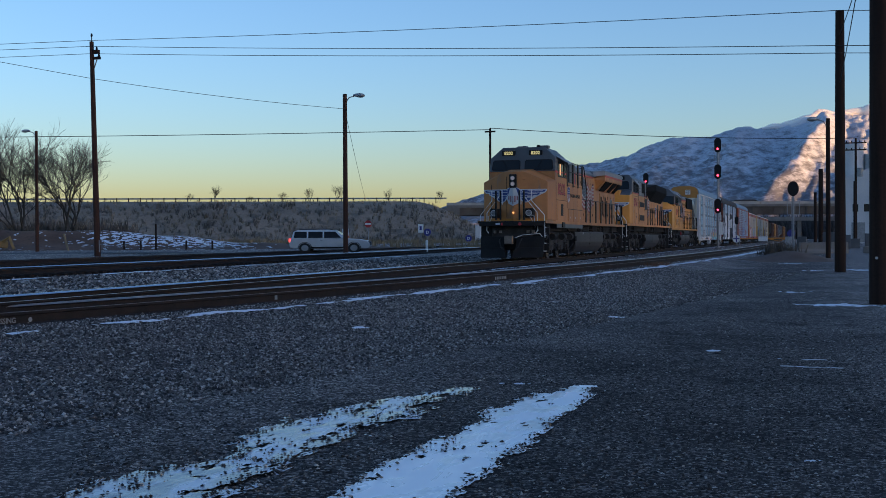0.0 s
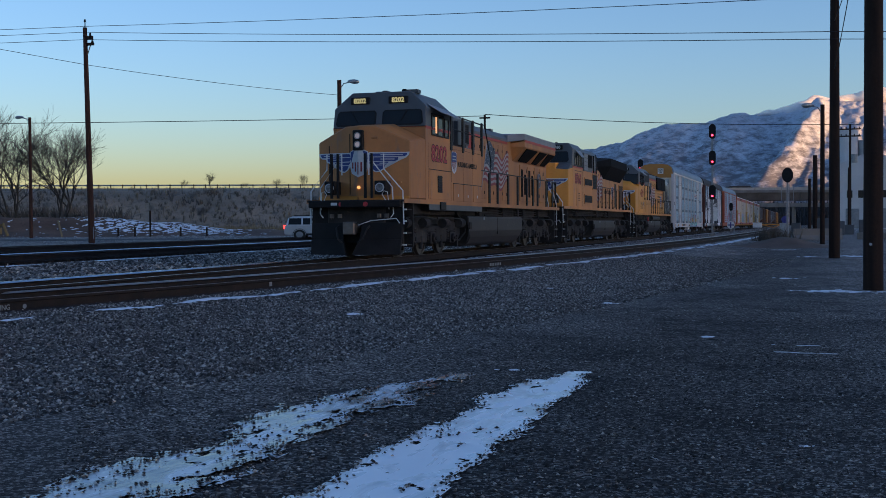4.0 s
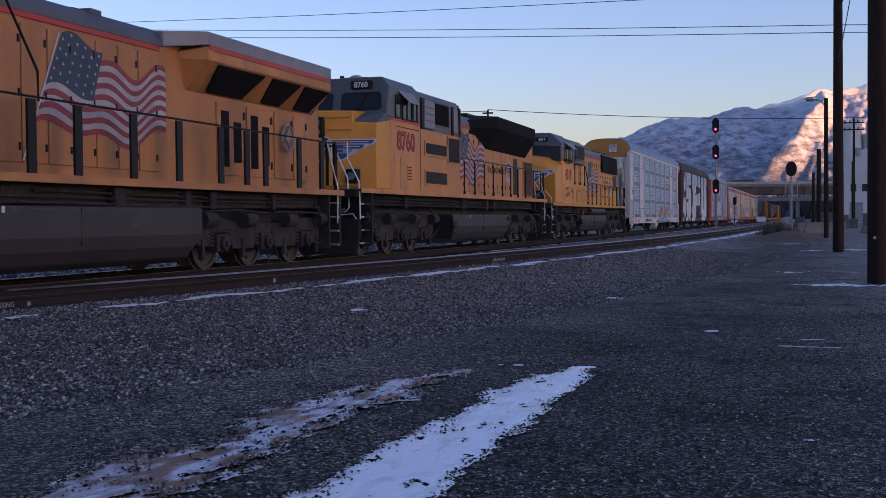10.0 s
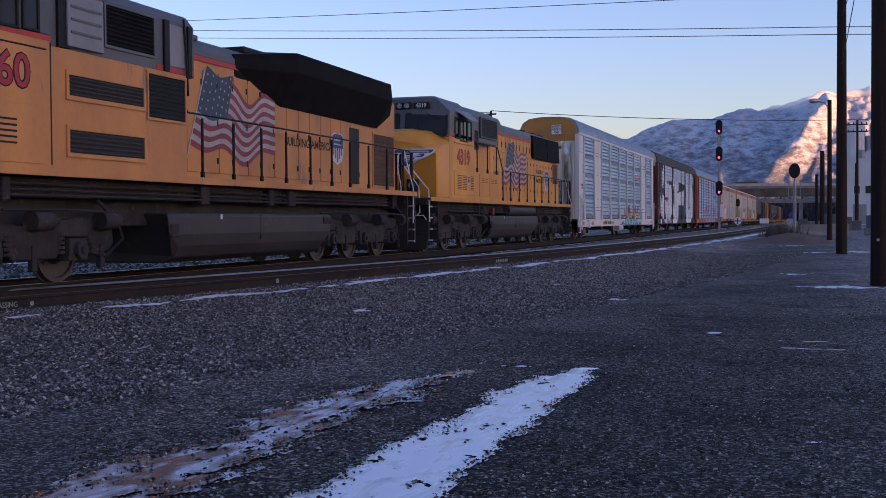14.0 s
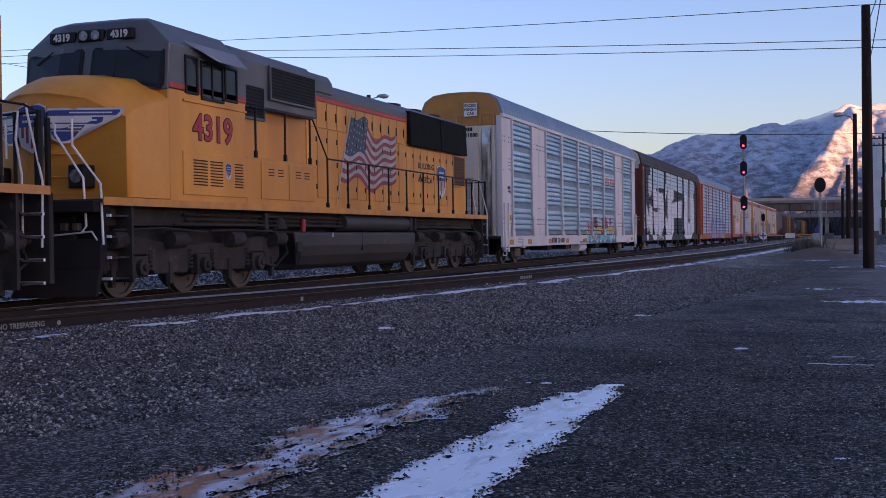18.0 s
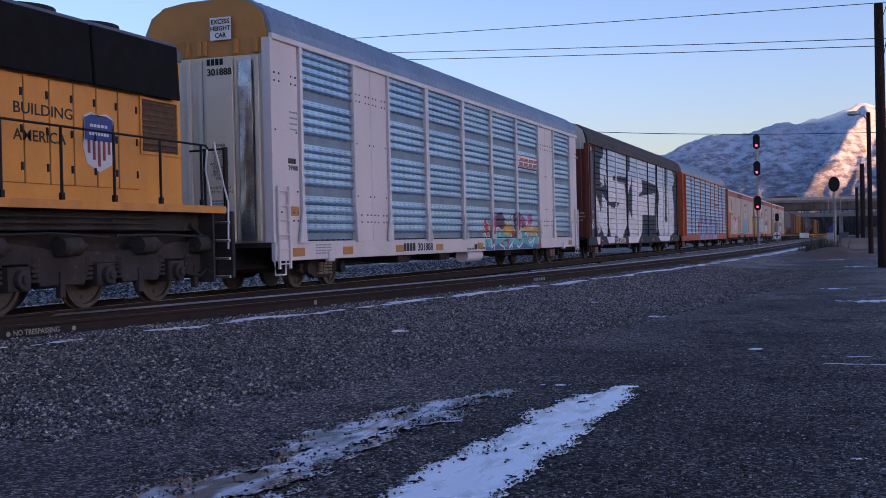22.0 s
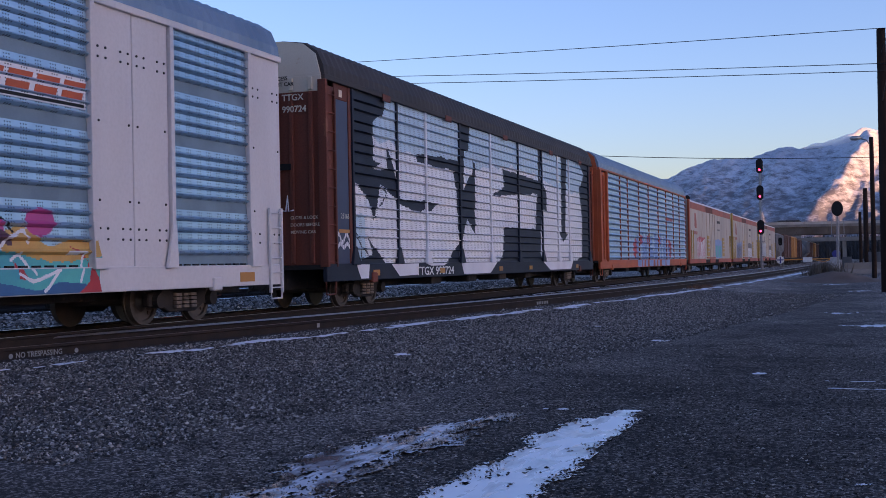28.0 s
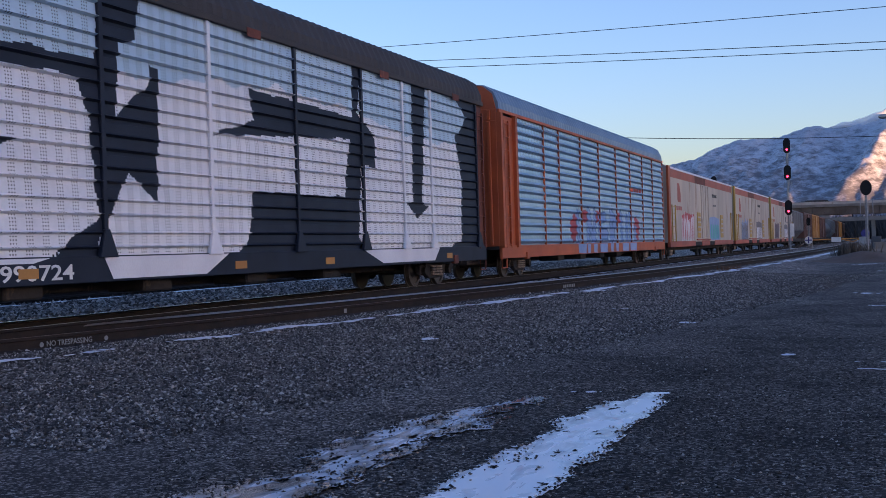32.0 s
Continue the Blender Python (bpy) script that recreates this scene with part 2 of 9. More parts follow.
M_pole = surf("creosoted_pole", (0.038, 0.022, 0.016), (0.020, 0.013, 0.011), 1.5, 0.85, spec=.2, stretch=(4, 4, 0.3), bump=0.004, fine=18)
M_redpole = surf("weathered_red_pole", (0.085, 0.040, 0.028), (0.050, 0.026, 0.019), 1.5, 0.85, spec=.2, stretch=(4, 4, 0.3), bump=0.004, fine=18)
M_alu = surf("dull_aluminium", (0.45, 0.45, 0.45), (0.35, 0.35, 0.35), 4, 0.45, metal=0.7)
M_galv = surf("galvanised_post", (0.30, 0.31, 0.32), (0.23, 0.24, 0.25), 3, 0.5, metal=0.5)
M_wire = surf("dark_wire", (0.02, 0.02, 0.02), None, 3, 0.6)
M_concrete = surf("weathered_concrete", (0.23, 0.215, 0.195), (0.165, 0.15, 0.135), 0.5, 0.8, c3=(0.20, 0.18, 0.16), cut=0.62, stretch=(1, 1, 0.3), bump=0.01)
M_girder = surf("bridge_girder", (0.15, 0.12, 0.095), (0.09, 0.068, 0.052), 0.3, 0.7, c3=(0.07, 0.04, 0.026), cut=0.6)
M_parapet = surf("pale_parapet", (0.46, 0.42, 0.37), (0.36, 0.33, 0.29), 0.4, 0.8, c3=(0.26, 0.22, 0.18), cut=0.62, stretch=(1, 1, 0.3))
M_stone = surf("ballast_stone", (0.19, 0.195, 0.205), (0.11, 0.112, 0.12), 9, 0.8, c3=(0.27, 0.22, 0.18), cut=0.64)
M_grass = surf("dead_grass", (0.30, 0.23, 0.13), (0.20, 0.15, 0.09), 0.3, 0.9)
M_brush = surf("grey_brush", (0.17, 0.14, 0.11), (0.11, 0.095, 0.08), 0.3, 0.9)
M_bark = surf("grey_bark", (0.075, 0.062, 0.05), (0.05, 0.042, 0.035), 2, 0.9)
M_snow = surf("old_snow", (0.80, 0.82, 0.86), (0.66, 0.69, 0.74), 3, 0.5, c3=(0.42, 0.40, 0.40), cut=0.66, bump=0.01)
M_carpaint = surf("silver_car_paint", (0.52, 0.54, 0.57), (0.47, 0.49, 0.52), 2, 0.25, metal=0.3)
M_buildwhite = surf("white_stucco", (0.62, 0.62, 0.62), (0.52, 0.52, 0.53), 0.2, 0.7)
M_signred = surf("sign_red", (0.45, 0.03, 0.03), None, 3, 0.5)
M_signblue = surf("sign_blue", (0.05, 0.05, 0.25), None, 3, 0.5)
M_machine = surf("machine_yellow", (0.28, 0.17, 0.05), None, 2, 0.5)

# ---- helpers of this scene ----
def box(bm, x0, x1, y0, y1, z0, z1):
    v = [bm.verts.new((x, y, z)) for z in (z0, z1) for y in (y0, y1) for x in (x0, x1)]
    for f in ((0, 2, 3, 1), (4, 5, 7, 6), (0, 1, 5, 4), (2, 6, 7, 3), (0, 4, 6, 2), (1, 3, 7, 5)):
        bm.faces.new([v[i] for i in f])


def tube(bm, pts, r, n=6):
    """A round bar through the points."""
    pts = [Vector(p) for p in pts]
    rings = []
    for i, p in enumerate(pts):
        d = (pts[min(i + 1, len(pts) - 1)] - pts[max(i - 1, 0)]).normalized()
        a = d.orthogonal().normalized() if abs(d.z) > 0.9 else d.cross(Vector((0, 0, 1))).normalized()
        b = d.cross(a)
        rr = r[i] if isinstance(r, (list, tuple)) else r
        rings.append([bm.verts.new(p + (a * math.cos(k * math.tau / n) + b * math.sin(k * math.tau / n)) * rr) for k in range(n)])
    for u, v in zip(rings, rings[1:]):
        for k in range(n):
            bm.faces.new((u[k], u[(k + 1) % n], v[(k + 1) % n], v[k]))
    bm.faces.new(rings[0][::-1])
    bm.faces.new(rings[-1])


def loft(bm, rings, caps=True):
    """Rings of points (equal counts) joined by quads."""
    vs = [[bm.verts.new(p) for p in ring] for ring in rings]
    n = len(vs[0])
    for u, v in zip(vs, vs[1:]):
        for k in range(n):
            bm.faces.new((u[k], u[(k + 1) % n], v[(k + 1) % n], v[k]))
    if caps:
        bm.faces.new(vs[0][::-1])
        bm.faces.new(vs[-1])


def prism_y(bm, prof, y0, y1):
    loft(bm, [[(x, y0, z) for x, z in prof], [(x, y1, z) for x, z in prof]])


def prism_x(bm, prof, x0, x1):
    """A profile of (y, z) carried from x0 to x1."""
    loft(bm, [[(x0, y, z) for y, z in prof], [(x1, y, z) for y, z in prof]])


def disc(bm, c, r, axis, depth, n=16, r2=None):
    c, axis = Vector(c), Vector(axis).normalized()
    tube(bm, [c - axis * depth / 2, c + axis * depth / 2], [r, r if r2 is None else r2], n)


def sunk(bm, width=0.012, seg=1):
    bmesh.ops.recalc_face_normals(bm, faces=bm.faces)
    bmesh.ops.bevel(bm, geom=[e for e in bm.edges if e.calc_face_angle(0) > 0.5], offset=width, segments=seg, affect="EDGES", clamp_overlap=True)


def part(name, bm, mat, parent=None, label="", bevel=0.0, smooth=False):
    if bevel:
        sunk(bm, bevel)
    bmesh.ops.recalc_face_normals(bm, faces=bm.faces)
    me = bpy.data.meshes.new(name)
    bm.to_mesh(me)
    bm.free()
    for m in (mat if isinstance(mat, (list, tuple)) else [mat]):
        me.materials.append(m)
    if smooth:
        me.polygons.foreach_set("use_smooth", [True] * len(me.polygons))
        me.set_sharp_from_angle(angle=0.6)
    ob = new(name, me)
    ob.parent = parent
    return tagged(ob, label)


def bx(name, mat, parent, b, bevel=0.0, label=""):
    bm = bmesh.new()
    box(bm, *b)
    return part(name, bm, mat, parent, label, bevel)


def bar(name, mat, parent, pts, r, n=6, label=""):
    bm = bmesh.new()
    tube(bm, pts, r, n)
    return part(name, bm, mat, parent, label, smooth=n > 6)


def poly(name, mat, parent, pts, to, depth=0.004, label="", split=0):
    """A thin flat shape: pts (u, v) carried to 3D by to(u, v, w), w the height over its base."""
    bm = bmesh.new()
    loft(bm, [[to(u, v, 0.0) for u, v in pts], [to(u, v, depth) for u, v in pts]])
    bmesh.ops.triangulate(bm, faces=[f for f in bm.faces if len(f.verts) > 4])
    return part(name, bm, mat, parent, label)


def empty(name, label, category, group="", m=None):
    e = new(name)
    if m is not None:
        e.matrix_world = m
    return tagged(e, label, category, group)


def words(name, txt, size, mat, parent, m, wide=1.0, fat=0.0, depth=0.003, align="LEFT"):
    """Built-in font lettering as a mesh, standing in the plane of m (x along the line, y up)."""
    cu = bpy.data.curves.new(name, "FONT")
    cu.body, cu.size, cu.offset, cu.extrude, cu.align_x = txt, size, fat, depth, align
    cu.resolution_u = 3
    tmp = new("tmp", cu)
    bpy.context.view_layer.update()
    me = bpy.data.meshes.new_from_object(tmp.evaluated_get(bpy.context.evaluated_depsgraph_get()))
    bpy.data.objects.remove(tmp)
    bpy.data.curves.remove(cu)
    me.transform(m @ Matrix.Diagonal((wide, 1, 1, 1)))
    me.materials.clear()
    me.materials.append(mat)
    ob = new(name, me)
    ob.parent = parent
    return ob


def side(y, z, x=1.5):
    """Plane of the near side of a rail vehicle: text runs along +y, up is +z, faces +x."""
    return Matrix(((0, 0, 1, x), (1, 0, 0, y), (0, 1, 0, z), (0, 0, 0, 1)))


def front(x, z, y):
    """Plane of a vehicle's front end: faces -y, text runs along +x."""
    return Matrix(((1, 0, 0, x), (0, 0, -1, y), (0, 1, 0, z), (0, 0, 0, 1)))


def curve_bars(name, mat, parent, u0, u1, v, h, to, n=5):
    for k in range(n):
        a = u0 + (u1 - u0) * k / n
        poly(name, mat, parent, [(a, v), (a + (u1 - u0) / n * 0.75, v), (a + (u1 - u0) / n * 0.75, v + h), (a, v + h)], to)

# ---- ground, tracks ----
def smooth(a, b, v):
    t = max(0.0, min(1.0, (v - a) / (b - a)))
    return t * t * (3 - 2 * t)


def track2_x(y):
    """Centre line of the siding that leaves the main track by a turnout."""
    return -5.69 - 8.55 * math.exp(-max(y, -30) / 33.0)


def track3_x(y):
    return -25.2 - .085 * (y - 34)


def ground_z(x, y):
    d = x - track2_x(y)
    z = .22 * (1 - smooth(1.3, 5.0, d)) if y < 300 else .22
    z += .22 * (1 - smooth(-40, -24, x))
    z += .12 * smooth(40, 90, y) * smooth(-5, -1, x)
    if d > 1.6 and y < 60:
        z += .018 * noise.noise((x * .9, y * .5, 0)) + .006 * noise.noise((x * 4, y * 4, 2))
    # wheel ruts that hold the ice
    if 2 < y < 12:
        for xr in (-2.2, -3.45):
            z -= .03 * math.exp(-((x - xr) / .35) ** 2) * smooth(12, 9, y)
    return z


def spaced(lo, hi, near_lo, near_hi, fine, grow):
    v = list(np.arange(near_lo, near_hi + 1e-6, fine))
    s = fine
    while v[-1] < hi:
        s *= grow
        v.append(v[-1] + s)
    s = fine
    while v[0] > lo:
        s *= grow
        v.insert(0, v[0] - s)
    return v


def gravel_material():
    m = surf("gravel_lot", (0.098, 0.088, 0.080), (0.064, 0.058, 0.054), 0.35, 0.95, c3=(0.044, 0.040, 0.038), cut=0.52, fine=14, spec=.12)
    nt = m.node_tree
    N, K = nt.nodes.new, nt.links.new
    b = nt.nodes["Principled BSDF"]
    src = b.inputs["Base Color"].links[0].from_socket
    tc = N("ShaderNodeTexCoord")
    sep0 = N("ShaderNodeSeparateXYZ")
    K(tc.outputs["Object"], sep0.inputs[0])
    wob = N("ShaderNodeTexNoise")
    wob.inputs["Scale"].default_value, wob.inputs["Detail"].default_value = .25, 4
    K(tc.outputs["Object"], wob.inputs["Vector"])
    def node(op, p, q):
        a = N("ShaderNodeMath")
        a.operation = op
        for k, v in enumerate((p, q)):
            if isinstance(v, (int, float)):
                a.inputs[k].default_value = v
            else:
                K(v, a.inputs[k])
        return a.outputs[0]

    def span(v, lo, hi, a, b):
        mr = N("ShaderNodeMapRange")
        mr.inputs[1].default_value, mr.inputs[2].default_value, mr.inputs[3].default_value, mr.inputs[4].default_value = lo, hi, a, b
        K(v, mr.inputs[0])
        return mr.outputs[0]
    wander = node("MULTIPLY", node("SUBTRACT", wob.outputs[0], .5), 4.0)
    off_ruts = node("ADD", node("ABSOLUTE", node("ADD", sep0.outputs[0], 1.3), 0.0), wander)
    # base colour darker near the line x = -1.3
    rut_tone = span(off_ruts, .8, 3.6, .66, 1.2)
    # and paler as y grows, up to 1.74 times, edge broken by noise
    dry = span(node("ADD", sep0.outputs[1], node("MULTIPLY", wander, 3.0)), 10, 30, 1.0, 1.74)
    dr = node("MULTIPLY", rut_tone, dry)
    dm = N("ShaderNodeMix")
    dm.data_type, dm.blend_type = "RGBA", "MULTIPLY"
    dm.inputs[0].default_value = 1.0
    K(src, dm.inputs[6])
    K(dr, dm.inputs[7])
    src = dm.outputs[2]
    heights = []
    for scale, amount, bright in ((45.0, .95, 4.2), (120.0, .55, 3.0)):
        v = N("ShaderNodeTexVoronoi")
        v.inputs["Scale"].default_value = scale
        K(tc.outputs["Object"], v.inputs["Vector"])
        sep = N("ShaderNodeSeparateColor")
        K(v.outputs["Color"], sep.inputs[0])
        r = N("ShaderNodeValToRGB")
        r.color_ramp.elements[0].position, r.color_ramp.elements[1].position = .55, 1.0
        r.color_ramp.elements[0].color, r.color_ramp.elements[1].color = (.62, .62, .64, 1), (bright, bright * .98, bright * .95, 1)
        K(sep.outputs[0], r.inputs[0])
        x = N("ShaderNodeMix")
        x.data_type, x.blend_type = "RGBA", "MULTIPLY"
        x.inputs[0].default_value = amount
        K(src, x.inputs[6])
        K(r.outputs[0], x.inputs[7])
        src = x.outputs[2]
        heights.append(v.outputs["Distance"])
    K(src, b.inputs["Base Color"])
    bp = N("ShaderNodeBump")
    bp.inputs["Strength"].default_value, bp.inputs["Distance"].default_value, bp.invert = .6, .015, True
    K(heights[0], bp.inputs["Height"])
    K(bp.outputs[0], b.inputs["Normal"])
    return m


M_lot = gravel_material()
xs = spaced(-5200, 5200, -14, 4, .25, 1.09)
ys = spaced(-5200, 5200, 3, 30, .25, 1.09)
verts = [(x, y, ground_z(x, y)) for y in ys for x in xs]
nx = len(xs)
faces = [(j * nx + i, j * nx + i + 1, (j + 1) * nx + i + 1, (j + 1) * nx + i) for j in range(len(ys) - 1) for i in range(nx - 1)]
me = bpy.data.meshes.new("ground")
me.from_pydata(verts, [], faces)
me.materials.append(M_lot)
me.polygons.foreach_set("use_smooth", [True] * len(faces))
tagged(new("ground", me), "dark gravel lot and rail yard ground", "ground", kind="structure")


def stones(name, n, place, size, mat, label, seed, flat=.7):
    """Loose angular stones, one object."""
    rs = np.random.RandomState(seed)
    P = np.array(place(rs, n))
    n = len(P)
    base = np.array([(1, 0, 0), (-1, 0, 0), (0, 1, 0), (0, -1, 0), (0, 0, 1), (0, 0, -1)], float)
    tri = np.array([(0, 2, 4), (2, 1, 4), (1, 3, 4), (3, 0, 4), (2, 0, 5), (1, 2, 5), (3, 1, 5), (0, 3, 5)])
    s = size[0] + (size[1] - size[0]) * rs.rand(n) ** 2.2
    V = base[None] * (1 + .5 * (rs.rand(n, 6, 1) - .5)) + .35 * (rs.rand(n, 6, 3) - .5)
    V *= np.stack([s * (.7 + .6 * rs.rand(n)), s * (.7 + .6 * rs.rand(n)), s * flat * (.6 + .5 * rs.rand(n))], 1)[:, None]
    a = rs.rand(n) * math.tau
    c, q = np.cos(a)[:, None], np.sin(a)[:, None]
    V = np.stack([V[..., 0] * c - V[..., 1] * q, V[..., 0] * q + V[..., 1] * c, V[..., 2]], 2) + P[:, None]
    me = bpy.data.meshes.new(name)
    me.from_pydata(V.reshape(-1, 3).tolist(), [], (tri[None] + 6 * np.arange(n)[:, None, None]).reshape(-1, 3).tolist())
    me.materials.append(mat)
    ob = new(name, me)
    return tagged(ob, label, "stones", kind="stuff")


def island_stone(name, cols):
    """Stones whose shade changes from one to the next."""
    m = bpy.data.materials.new(name)
    m.use_nodes = True
    nt = m.node_tree
    N, K = nt.nodes.new, nt.links.new
    b = nt.nodes["Principled BSDF"]
    g = N("ShaderNodeNewGeometry")
    r = N("ShaderNodeValToRGB")
    for k, c in enumerate(cols):
        el = r.color_ramp.elements[k] if k < 2 else r.color_ramp.elements.new(k / (len(cols) - 1))
        el.position, el.color = k / (len(cols) - 1), (*c, 1)
    K(g.outputs["Random Per Island"], r.inputs[0])
    t = N("ShaderNodeTexNoise")
    t.inputs["Scale"].default_value = 60
    x = N("ShaderNodeMix")
    x.data_type, x.blend_type = "RGBA", "MULTIPLY"
    x.inputs[0].default_value = .4
    K(r.outputs[0], x.inputs[6])
    K(t.outputs[0], x.inputs[7])
    K(x.outputs[2], b.inputs["Base Color"])
    b.inputs["Roughness"].default_value = .85
    b.inputs["Specular IOR Level"].default_value = .2
    return m


M_chips = island_stone("gravel_chips", ((.016, .015, .015), (.030, .028, .026), (.055, .052, .049), (.16, .15, .135), (.58, .54, .48)))
M_ballast = island_stone("ballast_stones", ((.030, .030, .032), (.056, .055, .055), (.105, .102, .100), (.22, .21, .20), (.62, .59, .55)))


def lot_place(rs, n):
    y = 4.2 + 16 * rs.rand(n) ** 1.7
    x = -.62 * y + (1.05 * y + 1.5) * rs.rand(n) - .6
    keep = (x > -8.5)
    return [(a, b, ground_z(a, b) + .002) for a, b in zip(x[keep], y[keep])]


def shoulder_place(rs, n):
    y = 7.0 + 40 * rs.rand(n) ** 1.4
    out = []
    for a, u in zip(y, rs.rand(n)):
        x = track2_x(a) + .95 + 6.2 * u ** 1.5
        out.append((x, a, ground_z(x, a) + .006))
    return out


def between_place(rs, n):
    y = 12 + 75 * rs.rand(n) ** 1.3
    x = -23.5 + 9.0 * rs.rand(n)
    return [(a, b, ground_z(a, b) + .01) for a, b in zip(x, y)]


def crib_place(rs, n):
    y = 10 + 50 * rs.rand(n) ** 1.3
    x = np.where(rs.rand(n) < .5, TRACK_X + 2.6 * (rs.rand(n) - .5), [track2_x(v) for v in y] + 1.9 * (rs.rand(n) - .5))
    return [(a, b, ground_z(a, b) + .005) for a, b in zip(x, y)]


stones("gravel_stones", 75000, lot_place, (.0035, .015), M_chips, "scattered dark gravel chips on the lot", 1)
stones("ballast_shoulder", 95000, shoulder_place, (.008, .025), M_ballast, "grey crushed ballast beside the siding", 2, .85)
stones("ballast_stones", 14000, between_place, (.03, .075), M_ballast, "grey crushed ballast between the tracks", 3, .85)
stones("crib_ballast", 9000, crib_place, (.02, .05), M_ballast, "grey ballast between the ties", 4, .85)

RAIL_PROFILE = [(-.075, 0), (.075, 0), (.075, .012), (.010, .035), (.009, .138), (.036, .150), (.036, .182), (.030, .186), (-.030, .186), (-.036, .182), (-.036, .150), (-.009, .138), (-.010, .035), (-.075, .012)]


def rail(parent, line, off, z, mat, top, face=None):
    rings, tops = [], []
    for x, y in line:
        rings.append([(x + off + a, y, z - .186 + b) for a, b in RAIL_PROFILE])
        tops.append((x + off, y))
    bm = bmesh.new()
    loft(bm, rings)
    r = part("rail", bm, mat, parent)
    bm = bmesh.new()
    loft(bm, [[(x - .030, y, z + .0005), (x + .030, y, z + .0005), (x + .030, y, z + .003), (x - .030, y, z + .003)] for x, y in tops])
    part("rail_head", bm, top, r, "worn running surface")
    if face:
        bm = bmesh.new()
        loft(bm, [[(x + .036, y, z - .024), (x + .056, y, z - .024), (x + .034, y, z + .0045), (x + .030, y, z + .0045)] for x, y in tops])
        part("gauge_face", bm, face, r, "wheel-polished side of the rail head")
    return r


def tie_mesh():
    bm = bmesh.new()
    box(bm, -1.3, 1.3, -.115, .115, -.17, 0)
    sunk(bm, .012)
    me = bpy.data.meshes.new("tie")
    bm.to_mesh(me)
    bm.free()
    me.materials.append(M_tie)
    return me


TIE = tie_mesh()


def railway(name, label, fx, y0, y1, tops, near0, near1, step=2.0, z=RAIL):
    e = tagged(empty(name, label, "railway track"), kind="structure")
    line = [(fx(y), y) for y in np.arange(y0, y1, step)]
    for k, o in enumerate((-.755, .755)):
        rail(e, line, o, z, M_rail, tops[k], tops[0] if k == 0 and tops[0] != M_dullrailtop else None)
    y = near0
    while y < near1:
        t = new("tie", TIE)
        t.parent, t.location = e, (fx(y), y, z - .20)
        t.rotation_euler = (0, 0, -math.atan((fx(y + .1) - fx(y)) / .1))
        y += .50
    bm = bmesh.new()
    y = near1
    while y < min(y1, 160):
        box(bm, fx(y) - 1.3, fx(y) + 1.3, y - .11, y + .11, z - .37, z - .20)
        y += .50
    tagged(part("far_ties", bm, M_tie, e), kind="stuff")
    return e


SIDING_Z = .40
main_line = railway("main_track", "main railway track with polished rails", lambda y: TRACK_X, -40, 700, (M_railtop, M_wornrailtop), 6, 60, 6.0)
siding = railway("siding_track", "rusty siding track curving off the main line", track2_x, -20, 240, (M_wornrailtop, M_dullrailtop), 6, 62, 1.5, SIDING_Z)
yard_a = railway("yard_track", "yard track beyond the main line", track3_x, 0, 260, (M_railtop, M_dullrailtop), 20, 21, 4.0, .50)
yard_b = railway("yard_track", "second yard track beyond the main line", lambda y: track3_x(y) - 6.5, 0, 260, (M_dullrailtop, M_dullrailtop), 20, 21, 4.0, .56)

# stencil on the web of the siding's outer rail
for k, (a, b) in enumerate(((12.74, 13.74),)):
    x0, x1 = track2_x(a) + .755, track2_x(b) + .755
    ang = math.atan2(b - a, x1 - x0)
    m = Matrix.Translation((x0 + .014, a, SIDING_Z - .145)) @ Matrix.Rotation(ang, 4, "Z") @ Matrix.Rotation(radians(90), 4, "X")
    words("rail_stencil", "NO TRESPASSING", .105, M_galv, siding, m, .97, .0015, .001)
    for q in (-.08, 1.06):
        c = m @ Vector((q, .03, .002))
        bm = bmesh.new()
        disc(bm, c, .035, m.to_3x3() @ Vector((0, 0, 1)), .004, 12)
        part("stencil_dot", bm, M_galv, siding)
for a in (30.4, 19.65):
    x0 = track2_x(a) + .755
    ang = math.atan2(.5, track2_x(a + .5) - track2_x(a))
    m = Matrix.Translation((x0 + .016, a, SIDING_Z - .13)) @ Matrix.Rotation(ang, 4, "Z") @ Matrix.Rotation(radians(90), 4, "X")
    for k in range(7 if a > 20 else 1):
        bm = bmesh.new()
        v = [m @ Vector(p) for p in ((k * .13, 0, 0), (k * .13 + .09, 0, 0), (k * .13 + .09, .08, 0), (k * .13, .08, 0))]
        bm.faces.new([bm.verts.new(p) for p in v])
        part("rail_stencil", bm, M_galv, siding)


# ---- snow and ice ----
def patchy(name, x0, x1, y0, y1, cell, test, z, mat, label, lift=0.0, kind=""):
    """A thin sheet with a ragged outline: cells are kept where test(x, y) > 0."""
    nx_, ny_ = int((x1 - x0) / cell), int((y1 - y0) / cell)
    index, vs, fs = {}, [], []

    def vert(i, j):
        if (i, j) not in index:
            x, y = x0 + i * cell, y0 + j * cell
            x += cell * .4 * noise.noise((x * 9, y * 9, 1))
            y += cell * .4 * noise.noise((x * 9, y * 9, 5))
            index[i, j] = len(vs)
            vs.append((x, y, z(x, y) + lift * max(0, min(1, 3 * test(x, y)))))
        return index[i, j]
    for j in range(ny_):
        for i in range(nx_):
            if test(x0 + (i + .5) * cell, y0 + (j + .5) * cell) > 0:
                fs.append((vert(i, j), vert(i + 1, j), vert(i + 1, j + 1), vert(i, j + 1)))
    me = bpy.data.meshes.new(name)
    me.from_pydata(vs, [], fs)
    me.materials.append(mat)
    me.polygons.foreach_set("use_smooth", [True] * len(fs))
    return tagged(new(name, me), label, "ice" if "ice" in name else "snow", kind=kind)


